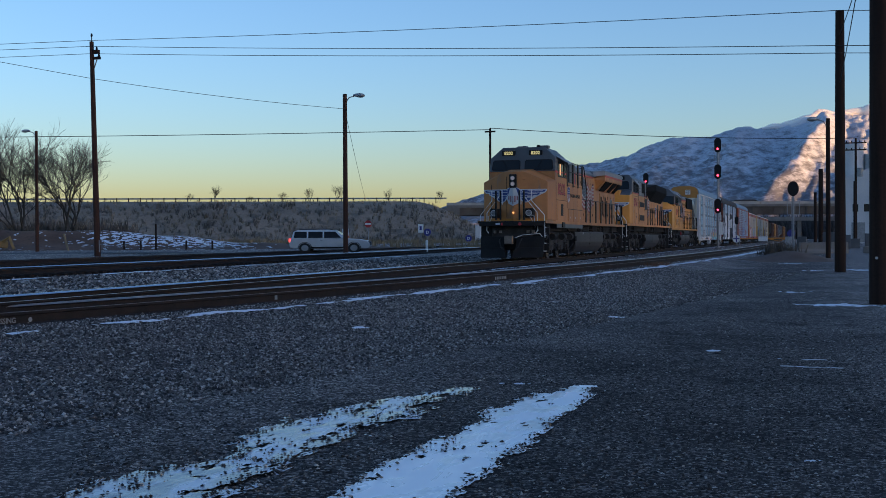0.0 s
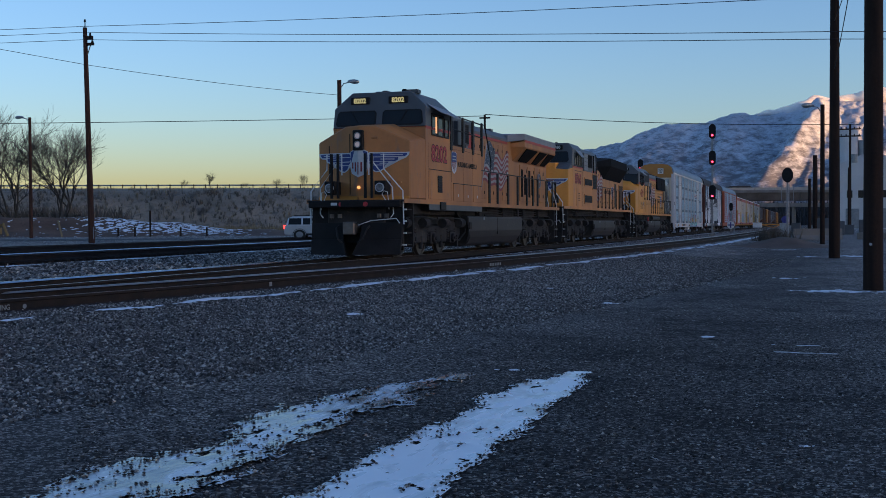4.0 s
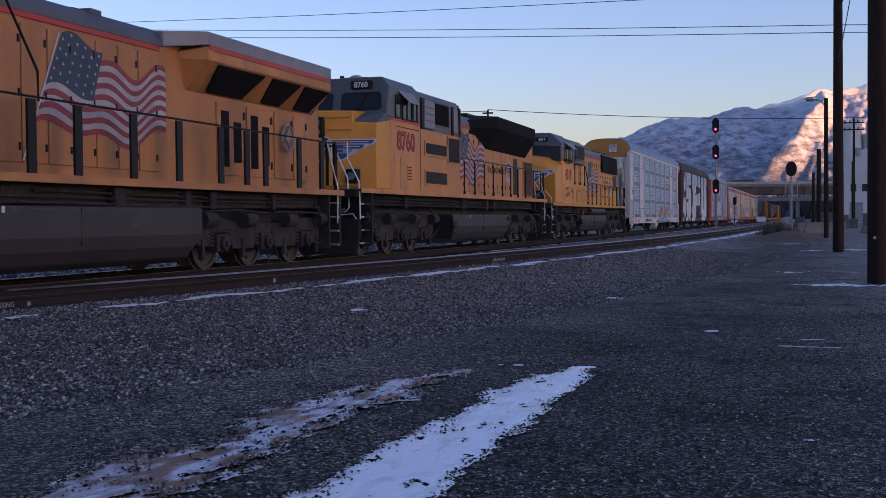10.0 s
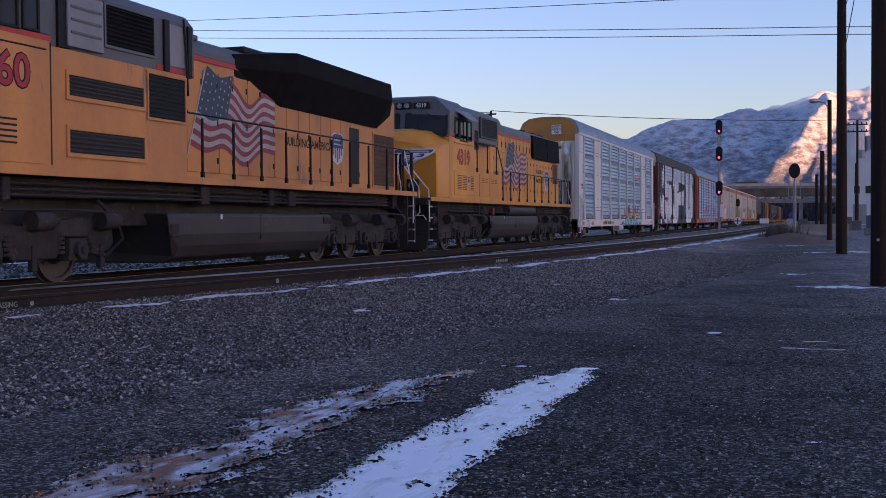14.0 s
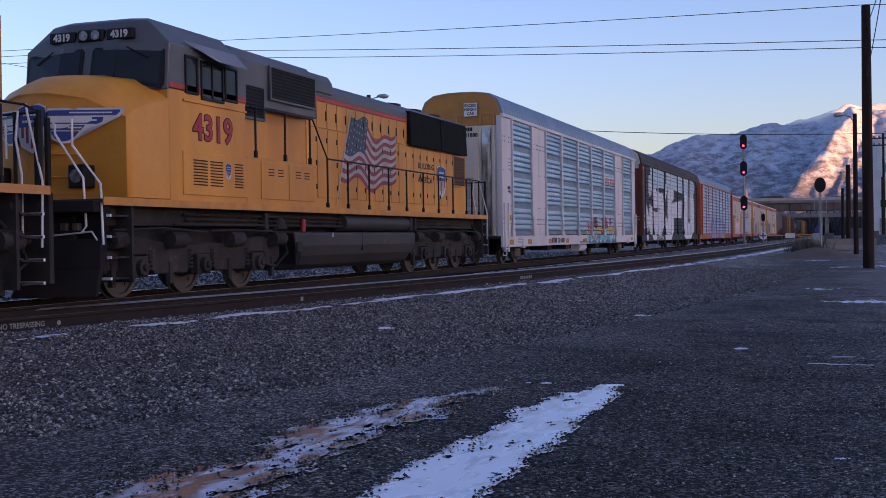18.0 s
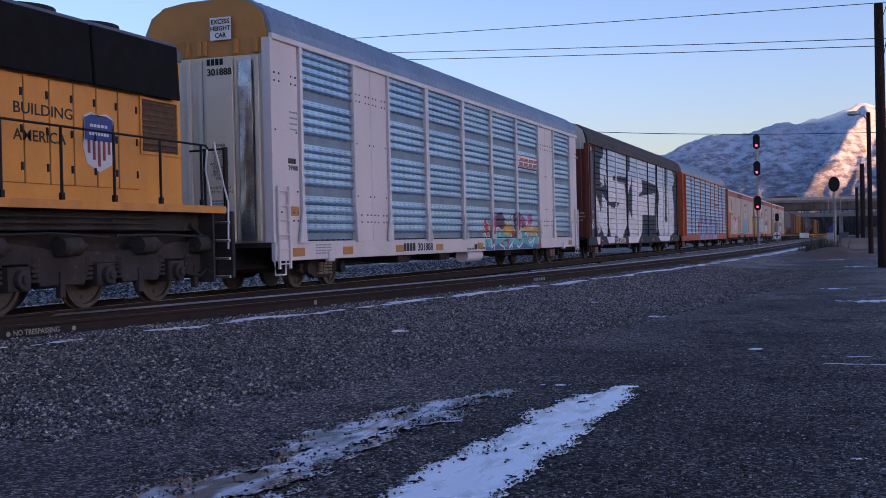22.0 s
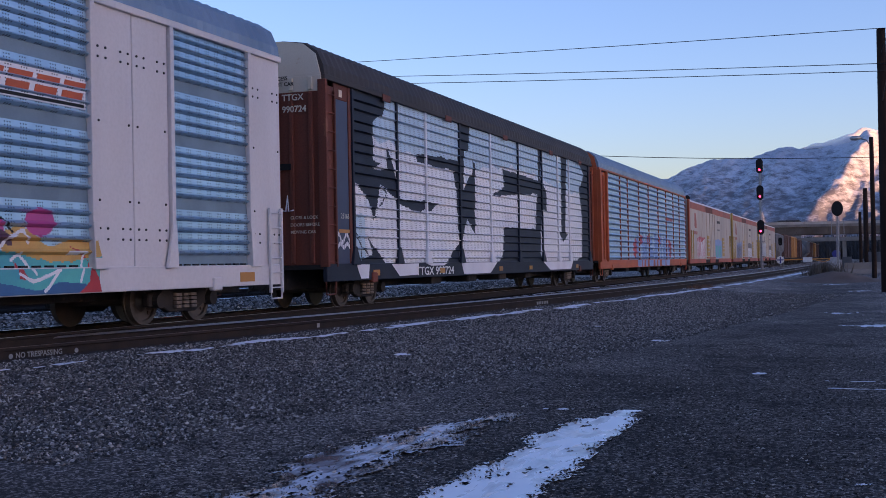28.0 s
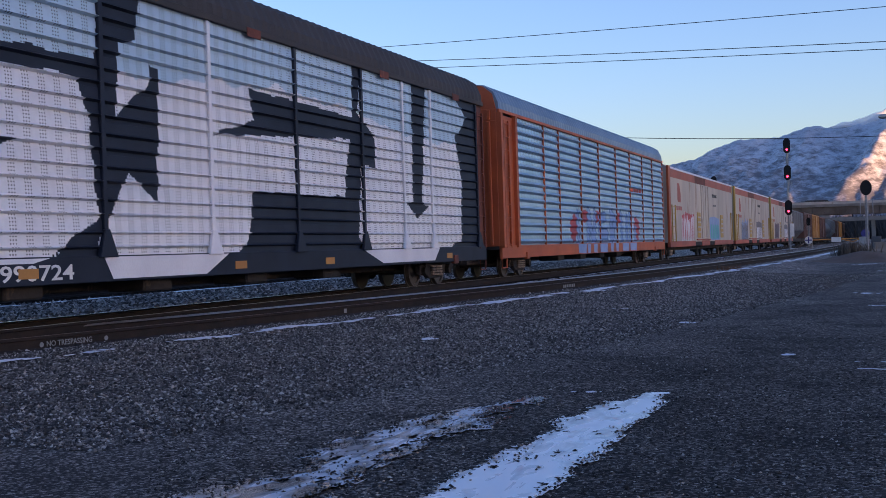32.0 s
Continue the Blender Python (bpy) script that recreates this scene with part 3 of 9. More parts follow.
def fbm(x, y, s):
    return noise.fractal((x * s, y * s, 0), 1.0, 2.0, 5)


def ice_material(name, white, dark, cut):
    m = bpy.data.materials.new(name)
    m.use_nodes = True
    nt = m.node_tree
    N, K = nt.nodes.new, nt.links.new
    b = nt.nodes["Principled BSDF"]
    tc = N("ShaderNodeTexCoord")
    mp = N("ShaderNodeMapping")
    mp.inputs["Scale"].default_value = (2.2, .8, 1)
    K(tc.outputs["Object"], mp.inputs[0])
    n = N("ShaderNodeTexNoise")
    n.inputs["Scale"].default_value, n.inputs["Detail"].default_value, n.inputs["Distortion"].default_value = 2.2, 7, .6
    K(mp.outputs[0], n.inputs["Vector"])
    r = N("ShaderNodeValToRGB")
    r.color_ramp.elements[0].position, r.color_ramp.elements[1].position = cut - .07, cut + .07
    r.color_ramp.elements[0].color, r.color_ramp.elements[1].color = (*dark, 1), (*white, 1)
    K(n.outputs[0], r.inputs[0])
    K(r.outputs[0], b.inputs["Base Color"])
    rr = N("ShaderNodeMapRange")
    rr.inputs[1].default_value, rr.inputs[2].default_value, rr.inputs[3].default_value, rr.inputs[4].default_value = cut - .1, cut + .15, .14, .36
    K(n.outputs[0], rr.inputs[0])
    K(rr.outputs[0], b.inputs["Roughness"])
    b.inputs["Specular IOR Level"].default_value = .6
    f = N("ShaderNodeTexNoise")
    f.inputs["Scale"].default_value, f.inputs["Detail"].default_value = 9, 4
    K(mp.outputs[0], f.inputs["Vector"])
    bp = N("ShaderNodeBump")
    bp.inputs["Strength"].default_value, bp.inputs["Distance"].default_value = .25, .01
    K(f.outputs[0], bp.inputs["Height"])
    K(bp.outputs[0], b.inputs["Normal"])
    return m


M_ice = ice_material("white_ice", (.88, .90, .93), (.58, .61, .66), .44)
M_thinice = ice_material("thin_ice", (.58, .60, .66), (.14, .125, .12), .51)


def rut_right(x, y):
    c = -2.16 - .02 * (y - 7)
    w = .33 + .04 * math.sin(y * 1.3) - .30 * smooth(9.3, 10.9, y) ** 2
    return w - abs(x - c - .10 * smooth(9, 10.8, y)) + .17 * fbm(x, y * .4, 2.6) + .07 * fbm(x, y * .5, 12) + (-.3 if fbm(x + 9, y * .45, 9) > .60 else 0) + (-.4 if y > 10.85 else 0)


def rut_left(x, y):
    c = -3.48 + .35 * smooth(8.6, 10.4, y) ** 2
    w = .34 - .20 * smooth(8.5, 10.4, y)
    return w - abs(x - c) + .24 * fbm(x + 4, y * .4, 2.4) + .12 * fbm(x, y * .5, 10) + (-.3 if fbm(x + 3, y * .4, 8.0) > .42 else 0) + (-.4 if y > 10.4 else 0)


flat = lambda x, y: ground_z(x, y) * .3 - .002 + .008
patchy("ice_sheet", -2.9, -1.4, 4.0, 11.0, .018, rut_right, flat, M_ice, "bright frozen puddle of white ice in a wheel rut", .004)
patchy("ice_sheet", -4.3, -2.5, 4.0, 10.6, .018, rut_left, flat, M_thinice, "thin broken ice and melt water in a wheel rut", .004)



def rut_grit(rs, n):
    out = []
    for _ in range(n):
        y = 4.2 + 6.4 * rs.rand() ** 1.3
        x = -4.2 + 2.8 * rs.rand()
        q = max(rut_left(x, y), rut_right(x, y))
        if 0 < q < (.03 + .12 * rs.rand() ** 4 if rut_right(x, y) > 0 else .04 + .28 * rs.rand() ** 4):
            out.append((x, y, flat(x, y) + .008))
    return out


stones("ice_grit", 42000, rut_grit, (.004, .016), M_chips, "dark gravel frozen into the ice", 9)

snow_z = lambda x, y: ground_z(x, y) + .008


def shoulder_snow(x, y):
    d = x - track2_x(y) - 1.76 - .10 * (1 - smooth(11, 24, y)) - .22 * noise.noise((0, y * .35, 3)) - .05 * math.sin(y * 2.2)
    return .055 + .0022 * y - abs(d) + .22 * fbm(x * 1.2, y * .5, 1.6) - .005 * (1 - smooth(8, 15, y)) - (.08 if (y * .8 + 2 * noise.noise((0, y * .4, 8))) % 1 < .14 else 0)


for a, b, c in ((9.0, 22.0, .06), (22.0, 50.0, .10), (50.0, 130.0, .2)):
    patchy("snow_strip", track2_x(a) - .2, track2_x(b) + 2.2, a, b, c, shoulder_snow, lambda x, y: ground_z(x, y) + .02, M_snow, "thin line of old snow along the siding rail", .03, "stuff")


def main_snow(x, y):
    return .05 + .0012 * y - abs(x + 11.3 - .06 * noise.noise((0, y * .3, 6))) + .16 * fbm(x * 1.2, y * .4, 1.4) - .03


patchy("snow_strip", -12.2, -10.5, 30, 150, .12, main_snow, lambda x, y: ground_z(x, y) + .03, M_snow, "thin line of old snow beside the main rail", .03, "stuff")


def far_snow(x, y):
    return .22 - abs(x + 22.5 - .1 * noise.noise((y * .2, 0, 0)) + .075 * (y - 28)) + .35 * fbm(x, y * .5, .8) - .15


patchy("snow_strip", -31, -20, 20, 75, .12, far_snow, lambda x, y: ground_z(x, y) + .03, M_snow, "thin snow along the yard track ballast", .03, "stuff")


def blotch(cx, cy, rx, ry, seed):
    return lambda x, y: 1 - math.hypot((x - cx) / rx, (y - cy) / ry) + 1.3 * fbm((x + seed) * 1.6, (y + seed) * .8, 2.2 / max(rx, .2) ** .4) - .1


for k, (cx, cy, rx, ry) in enumerate(((-6.71, 16.57, .10, .22), (-3.36, 20.26, .13, .20), (-2.75, 10.83, .11, .06), (-1.17, 14.53, .10, .12), (-.03, 7.52, .06, .06), (.50, 24.7, .85, .42), (-.1, 49.3, .35, .4), (1.6, 50.5, .8, .6),
                                      (-.05, 13.75, .26, .010), (-.04, 13.03, .30, .012), (-.3, 66, .6, .5), (-1.2, 60.5, .5, .4), (-5.4, 24.5, .2, .12), (-9.9, 31.5, .3, .2), (-.6, 30.5, .3, .2))):
    ob = patchy("snow_patch", cx - 1.6 * rx, cx + 1.6 * rx, cy - 1.6 * ry, cy + 1.6 * ry, min(rx, ry) / 7, blotch(cx, cy, rx, ry, k * 7.7), snow_z, M_snow, "small patch of old snow on gravel", .006, "stuff")

# ---- poles, lamps, wires ----
def wood_pole(x, y, z, h, r0, r1, label, lean=(0, 0), mat=None):
    e = empty("utility_pole", label, "utility pole", "wooden poles beside the yard", Matrix.Translation((x, y, z - .05)))
    bm = bmesh.new()
    n = 14
    rings = []
    for k in range(13):
        t = k / 12
        r = r0 + (r1 - r0) * t
        rings.append([(lean[0] * t + math.cos(a * math.tau / n) * r * (1 + .04 * noise.noise((a, t * 9, x))), lean[1] * t + math.sin(a * math.tau / n) * r * (1 + .04 * noise.noise((a, t * 9, y))), h * t) for a in range(n)])
    loft(bm, rings)
    part("shaft", bm, mat or M_pole, e, smooth=True)
    return e


def cobra_head(e, x, y, z, d, s=1.0):
    """Arm and lamp head reaching along d from the pole's top."""
    d = Vector(d).normalized()
    p = Vector((x, y, z))
    bar("lamp_arm", M_galv, e, [p + Vector((0, 0, -.55)), p + d * .35 * s + Vector((0, 0, -.12)), p + d * .75 * s + Vector((0, 0, -.05))], .035, 8)
    bm = bmesh.new()
    c = p + d * 1.15 * s
    n = 14
    side_ = Vector((-d.y, d.x, 0))
    rings = []
    for t, w, h0, h1 in ((-.50, .07, -.03, .08), (-.30, .16, -.10, .16), (0, .24, -.18, .19), (.28, .20, -.16, .15), (.42, .08, -.06, .06)):
        rings.append([c + d * t * s + side_ * math.cos(a * math.tau / n) * w * s + Vector((0, 0, (math.sin(a * math.tau / n) > 0 and h1 or -h0) * math.sin(a * math.tau / n) * s)) for a in range(n)])
    loft(bm, rings)
    h = part("lamp_head", bm, M_alu, e, "dull aluminium lamp head", smooth=True)


RIGHT = Vector((.952, .307, 0))        # across the view
pole_a = wood_pole(-40.08, 58.52, .45, 12.6, .19, .12, "tall brown wooden utility pole with insulators on its top", (-.30, 0), M_redpole)
bar("pole_top_pin", M_black, pole_a, [(-.29, 0, 12.5), (-.29, 0, 13.0)], .03)
bm = bmesh.new()
box(bm, -.35, .20, -.10, .10, 11.9, 12.1)
box(bm, -.20, .28, -.08, .08, 11.55, 11.7)
part("crossarm_bracket", bm, M_pole, pole_a, bevel=.01)
bar("brace", M_steel, pole_a, [(.2, 0, 11.9), (-.15, 0, 11.0)], .03)
for x, z in ((-.29, 13.0), (.05, 12.2), (-.32, 12.2), (.22, 11.75)):
    bm = bmesh.new()
    disc(bm, (x, 0, z), .07, (0, 0, 1), .16, 10, .04)
    part("insulator", bm, M_black, pole_a)
bar("ground_wire_guard", M_galv, pole_a, [(.19, -.10, .3), (.18, -.10, 1.0)], .025)
pole_b = wood_pole(-30.13, 72.23, .45, 10.7, .17, .14, "brown wooden pole carrying a yard lamp", (0, 0), M_redpole)
cobra_head(pole_b, 0, 0, 10.6, RIGHT, .85)
pole_l = wood_pole(-63.88, 84.47, .45, 10.4, .16, .12, "reddish wooden pole carrying a yard lamp", (0, 0), M_redpole)
cobra_head(pole_l, 0, 0, 10.4, -RIGHT, .8)
pole_c = wood_pole(.81, 46.48, .1, 9.85, .21, .16, "dark wooden utility pole beside the gravel lot")
pole_d = wood_pole(1.21, 25.6, .05, 11.5, .20, .17, "thick dark wooden utility pole beside the gravel lot")
bm = bmesh.new()
disc(bm, (-.06, -.2, .95), .03, (0, 1, 0), .02, 10)
part("pole_tag", bm, M_alu, pole_d, "small round metal tag")
pole_r = wood_pole(.60, 73.73, .15, 8.4, .15, .12, "brown wooden pole carrying a yard lamp")
cobra_head(pole_r, 0, 0, 8.35, -RIGHT, .8)
for x, y, h, r in ((.34, 136.7, 8.8, .28), (-.24, 126.0, 5.8, .17), (4.0, 140.0, 7.5, .15), (2.9, 150.0, 8.0, .14)):
    wood_pole(x, y, .2, h, r, r * .85, "weathered wooden post by the warehouse")
pole_x = wood_pole(4.69, 159.1, .1, 14.0, .18, .13, "distant utility pole with crossarms")
for z in (13.4, 12.5):
    b = bx("crossarm", M_pole, pole_x, (-1.3, 1.3, -.08, .08, z - .08, z + .08), .01)
    for x in (-1.1, -.5, .5, 1.1):
        bm = bmesh.new()
        disc(bm, (x, 0, z + .18), .07, (0, 0, 1), .2, 8)
        part("insulator", bm, M_black, b)
bm = bmesh.new()
disc(bm, (.5, 0, 9.6), .4, (0, 0, 1), 1.1, 14)
part("transformer", bm, M_galv, pole_x)
pole_f = wood_pole(-40.2, 144.8, .6, 15.0, .18, .14, "distant utility pole behind the embankment")
bx("crossarm", M_pole, pole_f, (-.7, .7, -.08, .08, 14.5, 14.7), .01)


def wire(a, b, sag, r=.015, label="thin dark overhead wire between poles"):
    a, b = Vector(a), Vector(b)
    L = (b - a).length
    n = 16
    pts = [a.lerp(b, k / n) - Vector((0, 0, sag * 4 * (k / n) * (1 - k / n))) for k in range(n + 1)]
    bm = bmesh.new()
    tube(bm, pts, r, 5)
    ob = part("overhead_wire", bm, M_wire)
    return tagged(ob, label, "wire", "overhead wires")


A0, C0 = Vector((-40.38, 58.5, 0)), Vector((.81, 46.3, 0))
for za, zc, sag in ((13.07, 9.9, .10), (12.73, 8.58, .12), (12.30, 8.3, .12)):
    wire(A0 + Vector((0, 0, za)), C0 + Vector((0, 0, zc)), sag)
    wire(A0 + Vector((0, 0, za)), A0 - RIGHT * 30 + Vector((0, 0, za - .9)), .05)
    wire(C0 + Vector((0, 0, zc)), C0 + RIGHT * 20 + Vector((0, 0, zc + .1)), .05)
wire(A0 + Vector((0, 0, 10.85)), (-30.13, 72.1, 10.1), .15)
wire(A0 + Vector((0, 0, 10.85)), A0 - RIGHT * 30 + Vector((0, 0, 16.6)), .05)
wire((-30.13, 72.23, 10.0), (-55.57, 139.85, 6.67), .3)
wire((-40.2, 144.8, 15.4), (-160, 106, 14.9), .4, .045)
wire((-40.2, 144.8, 15.6), (6.0, 159.8, 14.1), .5, .045)
wire((.81, 46.3, 7.2), (1.3, 25.6, 9.9), .3)
wire((.81, 46.3, 9.0), (2.1, 30, 11.5), .2)


# ---- signals ----
def signal_head(parent, x, y, z, s=1.0, lit=True, wide=.30, tall=.72):
    """Oval black backplate with a hooded lens, facing -y."""
    bm = bmesh.new()
    n = 20
    pr = [(math.cos(k * math.tau / n) * wide * s, (math.sin(k * math.tau / n) * .32 + (.36 if math.sin(k * math.tau / n) >= 0 else -.36) * tall / .72 * .9) * s) for k in range(n)]
    loft(bm, [[(x + a, y + q, z + b) for a, b in pr] for q in (-.02, .04)])
    h = part("signal_head", bm, M_black, parent, "oval black signal backplate")
    bx("lamp_case", M_black, h, (x - .16 * s, x + .16 * s, y + .04, y + .35, z - .45 * s, z + .45 * s), .03)
    zl = z - .33 * s
    bm = bmesh.new()
    disc(bm, (x, y - .05, zl), .085 * s, (0, 1, 0), .05, 16)
    part("lens", bm, M_redlamp if lit else M_black, h, "lit red signal lens" if lit else "")
    bm = bmesh.new()
    arc = [(math.cos(math.pi * k / 8), math.sin(math.pi * k / 8)) for k in range(9)]
    pr = [(x + c * .145 * s, zl + q * .145 * s) for c, q in arc] + [(x + c * .125 * s, zl + q * .125 * s) for c, q in reversed(arc)]
    loft(bm, [[(u, q, v) for u, v in pr] for q in (y - .30, y - .02)])
    part("hood", bm, M_black, h)
    return h


def mast(x, y, z, h, heads, label, lit=True, s=1.0, name="railway_signal", rr=.075):
    e = empty(name, label, "railway signal", "railway signals", Matrix.Translation((x, y, z)))
    bar("mast", M_galv, e, [(0, 0, 0), (0, 0, h)], rr, 10, "grey tubular mast")
    bx("base", M_concrete, e, (-.3, .3, -.3, .3, -.1, .18), .02)
    for zh in heads:
        signal_head(e, 0, -.2, zh, s, lit)
        for sx in (-1, 1):
            bar("bracket_cage", M_galv, e, [(sx * .30 * s, .05, zh - .8 * s), (sx * .30 * s, .05, zh - 1.25 * s)], .03)
        bar("bracket_cage", M_galv, e, [(-.30 * s, .05, zh - 1.25 * s), (.30 * s, .05, zh - 1.25 * s)], .03)
    bar("ladder_rail", M_galv, e, [(.12, .3, .2), (.12, .3, h - .4)], .02)
    bar("ladder_rail", M_galv, e, [(-.12, .3, .2), (-.12, .3, h - .4)], .02)
    for k in range(int(h / .6)):
        bar("ladder_rung", M_galv, e, [(-.12, .3, .5 + k * .6), (.12, .3, .5 + k * .6)], .015)
    return e


s1 = mast(-8.97, 112.7, .22, 10.2, (9.85, 7.35, 4.1), "three-headed railway signal mast showing red lights", True, 1.08)
bx("number_plate", M_whitepaint, s1, (.1, .45, -.22, -.2, 1.4, 2.6))
s2 = mast(-1.80, 93.97, .1, 4.7, (), "single round-headed signal post seen from behind")
bm = bmesh.new()
n = 24
pr = [(math.cos(k * math.tau / n) * .42, math.sin(k * math.tau / n) * .58) for k in range(n)]
loft(bm, [[(a, -.2 + q, 5.0 + b) for a, b in pr] for q in (-.02, .05)])
part("backplate", bm, M_black, s2, "oval black signal backplate")
for sx in (-1, 1):
    bar("cage_post", M_galv, s2, [(sx * .45, .2, 3.0), (sx * .45, .2, 4.2)], .03)
    bar("cage_rail", M_galv, s2, [(sx * .45, .2, 3.0), (0, .1, 3.0)], .03)
bx("relay_case", M_alu, s2, (-.6, -.1, .1, .6, 0, 1.3), .02)
s3 = mast(-18.24, 130.7, .25, 8.1, (7.7,), "tall signal mast behind the train showing red", True, 1.0)
s4 = mast(-9.94, 154.4, .22, 3.4, (3.3,), "short signal post near the overpass", False, .8)

# derail gate with its round and square boards
g = empty("barrier_gate", "low yellow gate bar with round and square boards", "gate", "", Matrix.Translation((-8.3, 133.8, .3)))
bar("gate_bar", M_stripe_y, g, [(0, 0, .9), (5.2, 1.6, .95)], .06, 8)
bar("gate_bar", M_stripe_y, g, [(3.0, .9, .9), (4.2, 1.3, .6), (5.2, 1.6, 1.0)], .05, 8)
for x, y in ((0, 0), (5.2, 1.6)):
    bar("gate_post", M_galv, g, [(x, y, -.1), (x, y, 1.3)], .06)
bm = bmesh.new()
disc(bm, (-.35, -.1, .9), .42, (0, 1, 0), .04, 20)
part("round_board", bm, M_whitepaint, g, "white round board with a dark cross")
bx("board_cross", M_signblue, g, (-.7, 0, -.135, -.125, .84, .96))
bx("board_cross", M_signblue, g, (-.41, -.29, -.135, -.125, .55, 1.25))
bx("square_board", M_whitepaint, g, (2.0, 3.0, .55, .6, .6, 1.15))
bm = bmesh.new()
disc(bm, (5.5, 1.4, 1.45), .45, (0, 1, 0), .04, 20)
part("round_board", bm, M_signblue, g, "dark blue round board")


# ---- embankment, bridge ----
O = Vector((-82.0, 257.3, 0))
NEAR = Vector((.307, -.952, 0))


def emb(u, v, z):
    p = O + RIGHT * u + NEAR * v
    return (p.x, p.y, z)


def slope_z(u, v):
    end = smooth(18, -8, u)
    top = 10.0 + .003 * -u
    return (.3 + (top - .3) * (1 - smooth(1, 27, v)) * end + .35 * noise.noise((u * .08, v * .15, 0)) * smooth(2, 8, v) * smooth(40, 25, v))


us, vs_ = list(np.arange(-340, 22, 3.0)), [-14, -10, 0, 1.2, 3, 6, 9, 12, 15, 18, 21, 24, 28, 34, 42]
verts = [emb(u, v, slope_z(u, max(v, 0)) if v > -12 else .3) for u in us for v in vs_]
nv = len(vs_)
faces = [(i * nv + j, (i + 1) * nv + j, (i + 1) * nv + j + 1, i * nv + j + 1) for i in range(len(us) - 1) for j in range(nv - 1)]
me = bpy.data.meshes.new("embankment")
me.from_pydata(verts, [], faces)
me.materials.append(surf("dry_slope", (0.31, 0.25, 0.185), (0.21, 0.175, 0.135), .12, .9, c3=(0.13, 0.115, 0.095), cut=.52, fine=2.5, bump=.05))
tagged(new("embankment", me), "dry grassy road embankment with winter brush", "embankment", kind="structure")


def tufts(name, n, place, h, mat, label, seed, blades=6, spread=.5):
    """Clumps of thin blades or twigs, one object."""
    rnd = random.Random(seed)
    verts, faces = [], []
    for _ in range(n):
        x, y, z = place(rnd)
        hh = h * rnd.uniform(.5, 1.3)
        for b in range(blades):
            a = rnd.uniform(0, math.tau)
            w = .04 * hh
            dx, dy = math.cos(a) * hh * spread * rnd.random(), math.sin(a) * hh * spread * rnd.random()
            px, py = -math.sin(a) * w, math.cos(a) * w
            k = len(verts)
            ox, oy = rnd.uniform(-.2, .2) * hh, rnd.uniform(-.2, .2) * hh
            verts += [(x + ox - px, y + oy - py, z - .05), (x + ox + px, y + oy + py, z - .05), (x + ox + dx * .6 + px * .6, y + oy + dy * .6 + py * .6, z + hh * .6), (x + ox + dx, y + oy + dy, z + hh * rnd.uniform(.8, 1.1)), (x + ox + dx * .6 - px * .6, y + oy + dy * .6 - py * .6, z + hh * .6)]
            faces += [(k, k + 1, k + 2, k + 4), (k + 4, k + 2, k + 3)]
    me = bpy.data.meshes.new(name)
    me.from_pydata(verts, [], faces)
    me.materials.append(mat)
    return tagged(new(name, me), label, "plants", kind="stuff")


def on_slope(rnd):
    u, v = rnd.uniform(-260, 14), rnd.uniform(1, 34)
    x, y, _ = emb(u, v, 0)
    return x, y, slope_z(u, v)


def brush_slope(rnd):
    u, v = rnd.uniform(-260, 14), rnd.uniform(6, 30)
    if noise.noise((u * .03, v * .06, 9)) < 0:
        u -= 5
    x, y, _ = emb(u, v, 0)
    return x, y, slope_z(u, v)


def foot_slope(rnd):
    u, v = rnd.uniform(-260, 20), rnd.uniform(27, 46)
    x, y, _ = emb(u, v, 0)
    return x, y, slope_z(u, min(v, 42))


tufts("dry_grass", 7000, on_slope, .6, M_grass, "dead straw-coloured grass on the embankment", 1, 5)
tufts("winter_brush", 3000, brush_slope, 1.1, M_brush, "bare grey winter brush on the embankment", 2, 10, 1.0)
tufts("dry_grass", 3500, foot_slope, 1.0, M_grass, "pale dead grass along the embankment foot", 3, 6)

gr = empty("guard_rail", "steel guard rail along the embankment road", "guard rail")
bm = bmesh.new()
loft(bm, [[emb(-335, q, z + .003 * 335 - .15) for q, z in ((.2, 10.62), (.3, 10.62), (.3, 10.95), (.2, 10.95))], [emb(0, q, z) for q, z in ((.2, 10.55), (.3, 10.55), (.3, 10.88), (.2, 10.88))]])
part("rail_beam", bm, M_galv, gr)
for k in range(122):
    u = -334 + k * 2.74
    z = 10.0 - .003 * u
    bm = bmesh.new()
    loft(bm, [[emb(u + a, .35 + b, zz) for a, b in ((-.1, -.1), (.1, -.1), (.1, .1), (-.1, .1))] for zz in (z - .4, z + .9)])
    part("guard_post", bm, M_pole, gr)

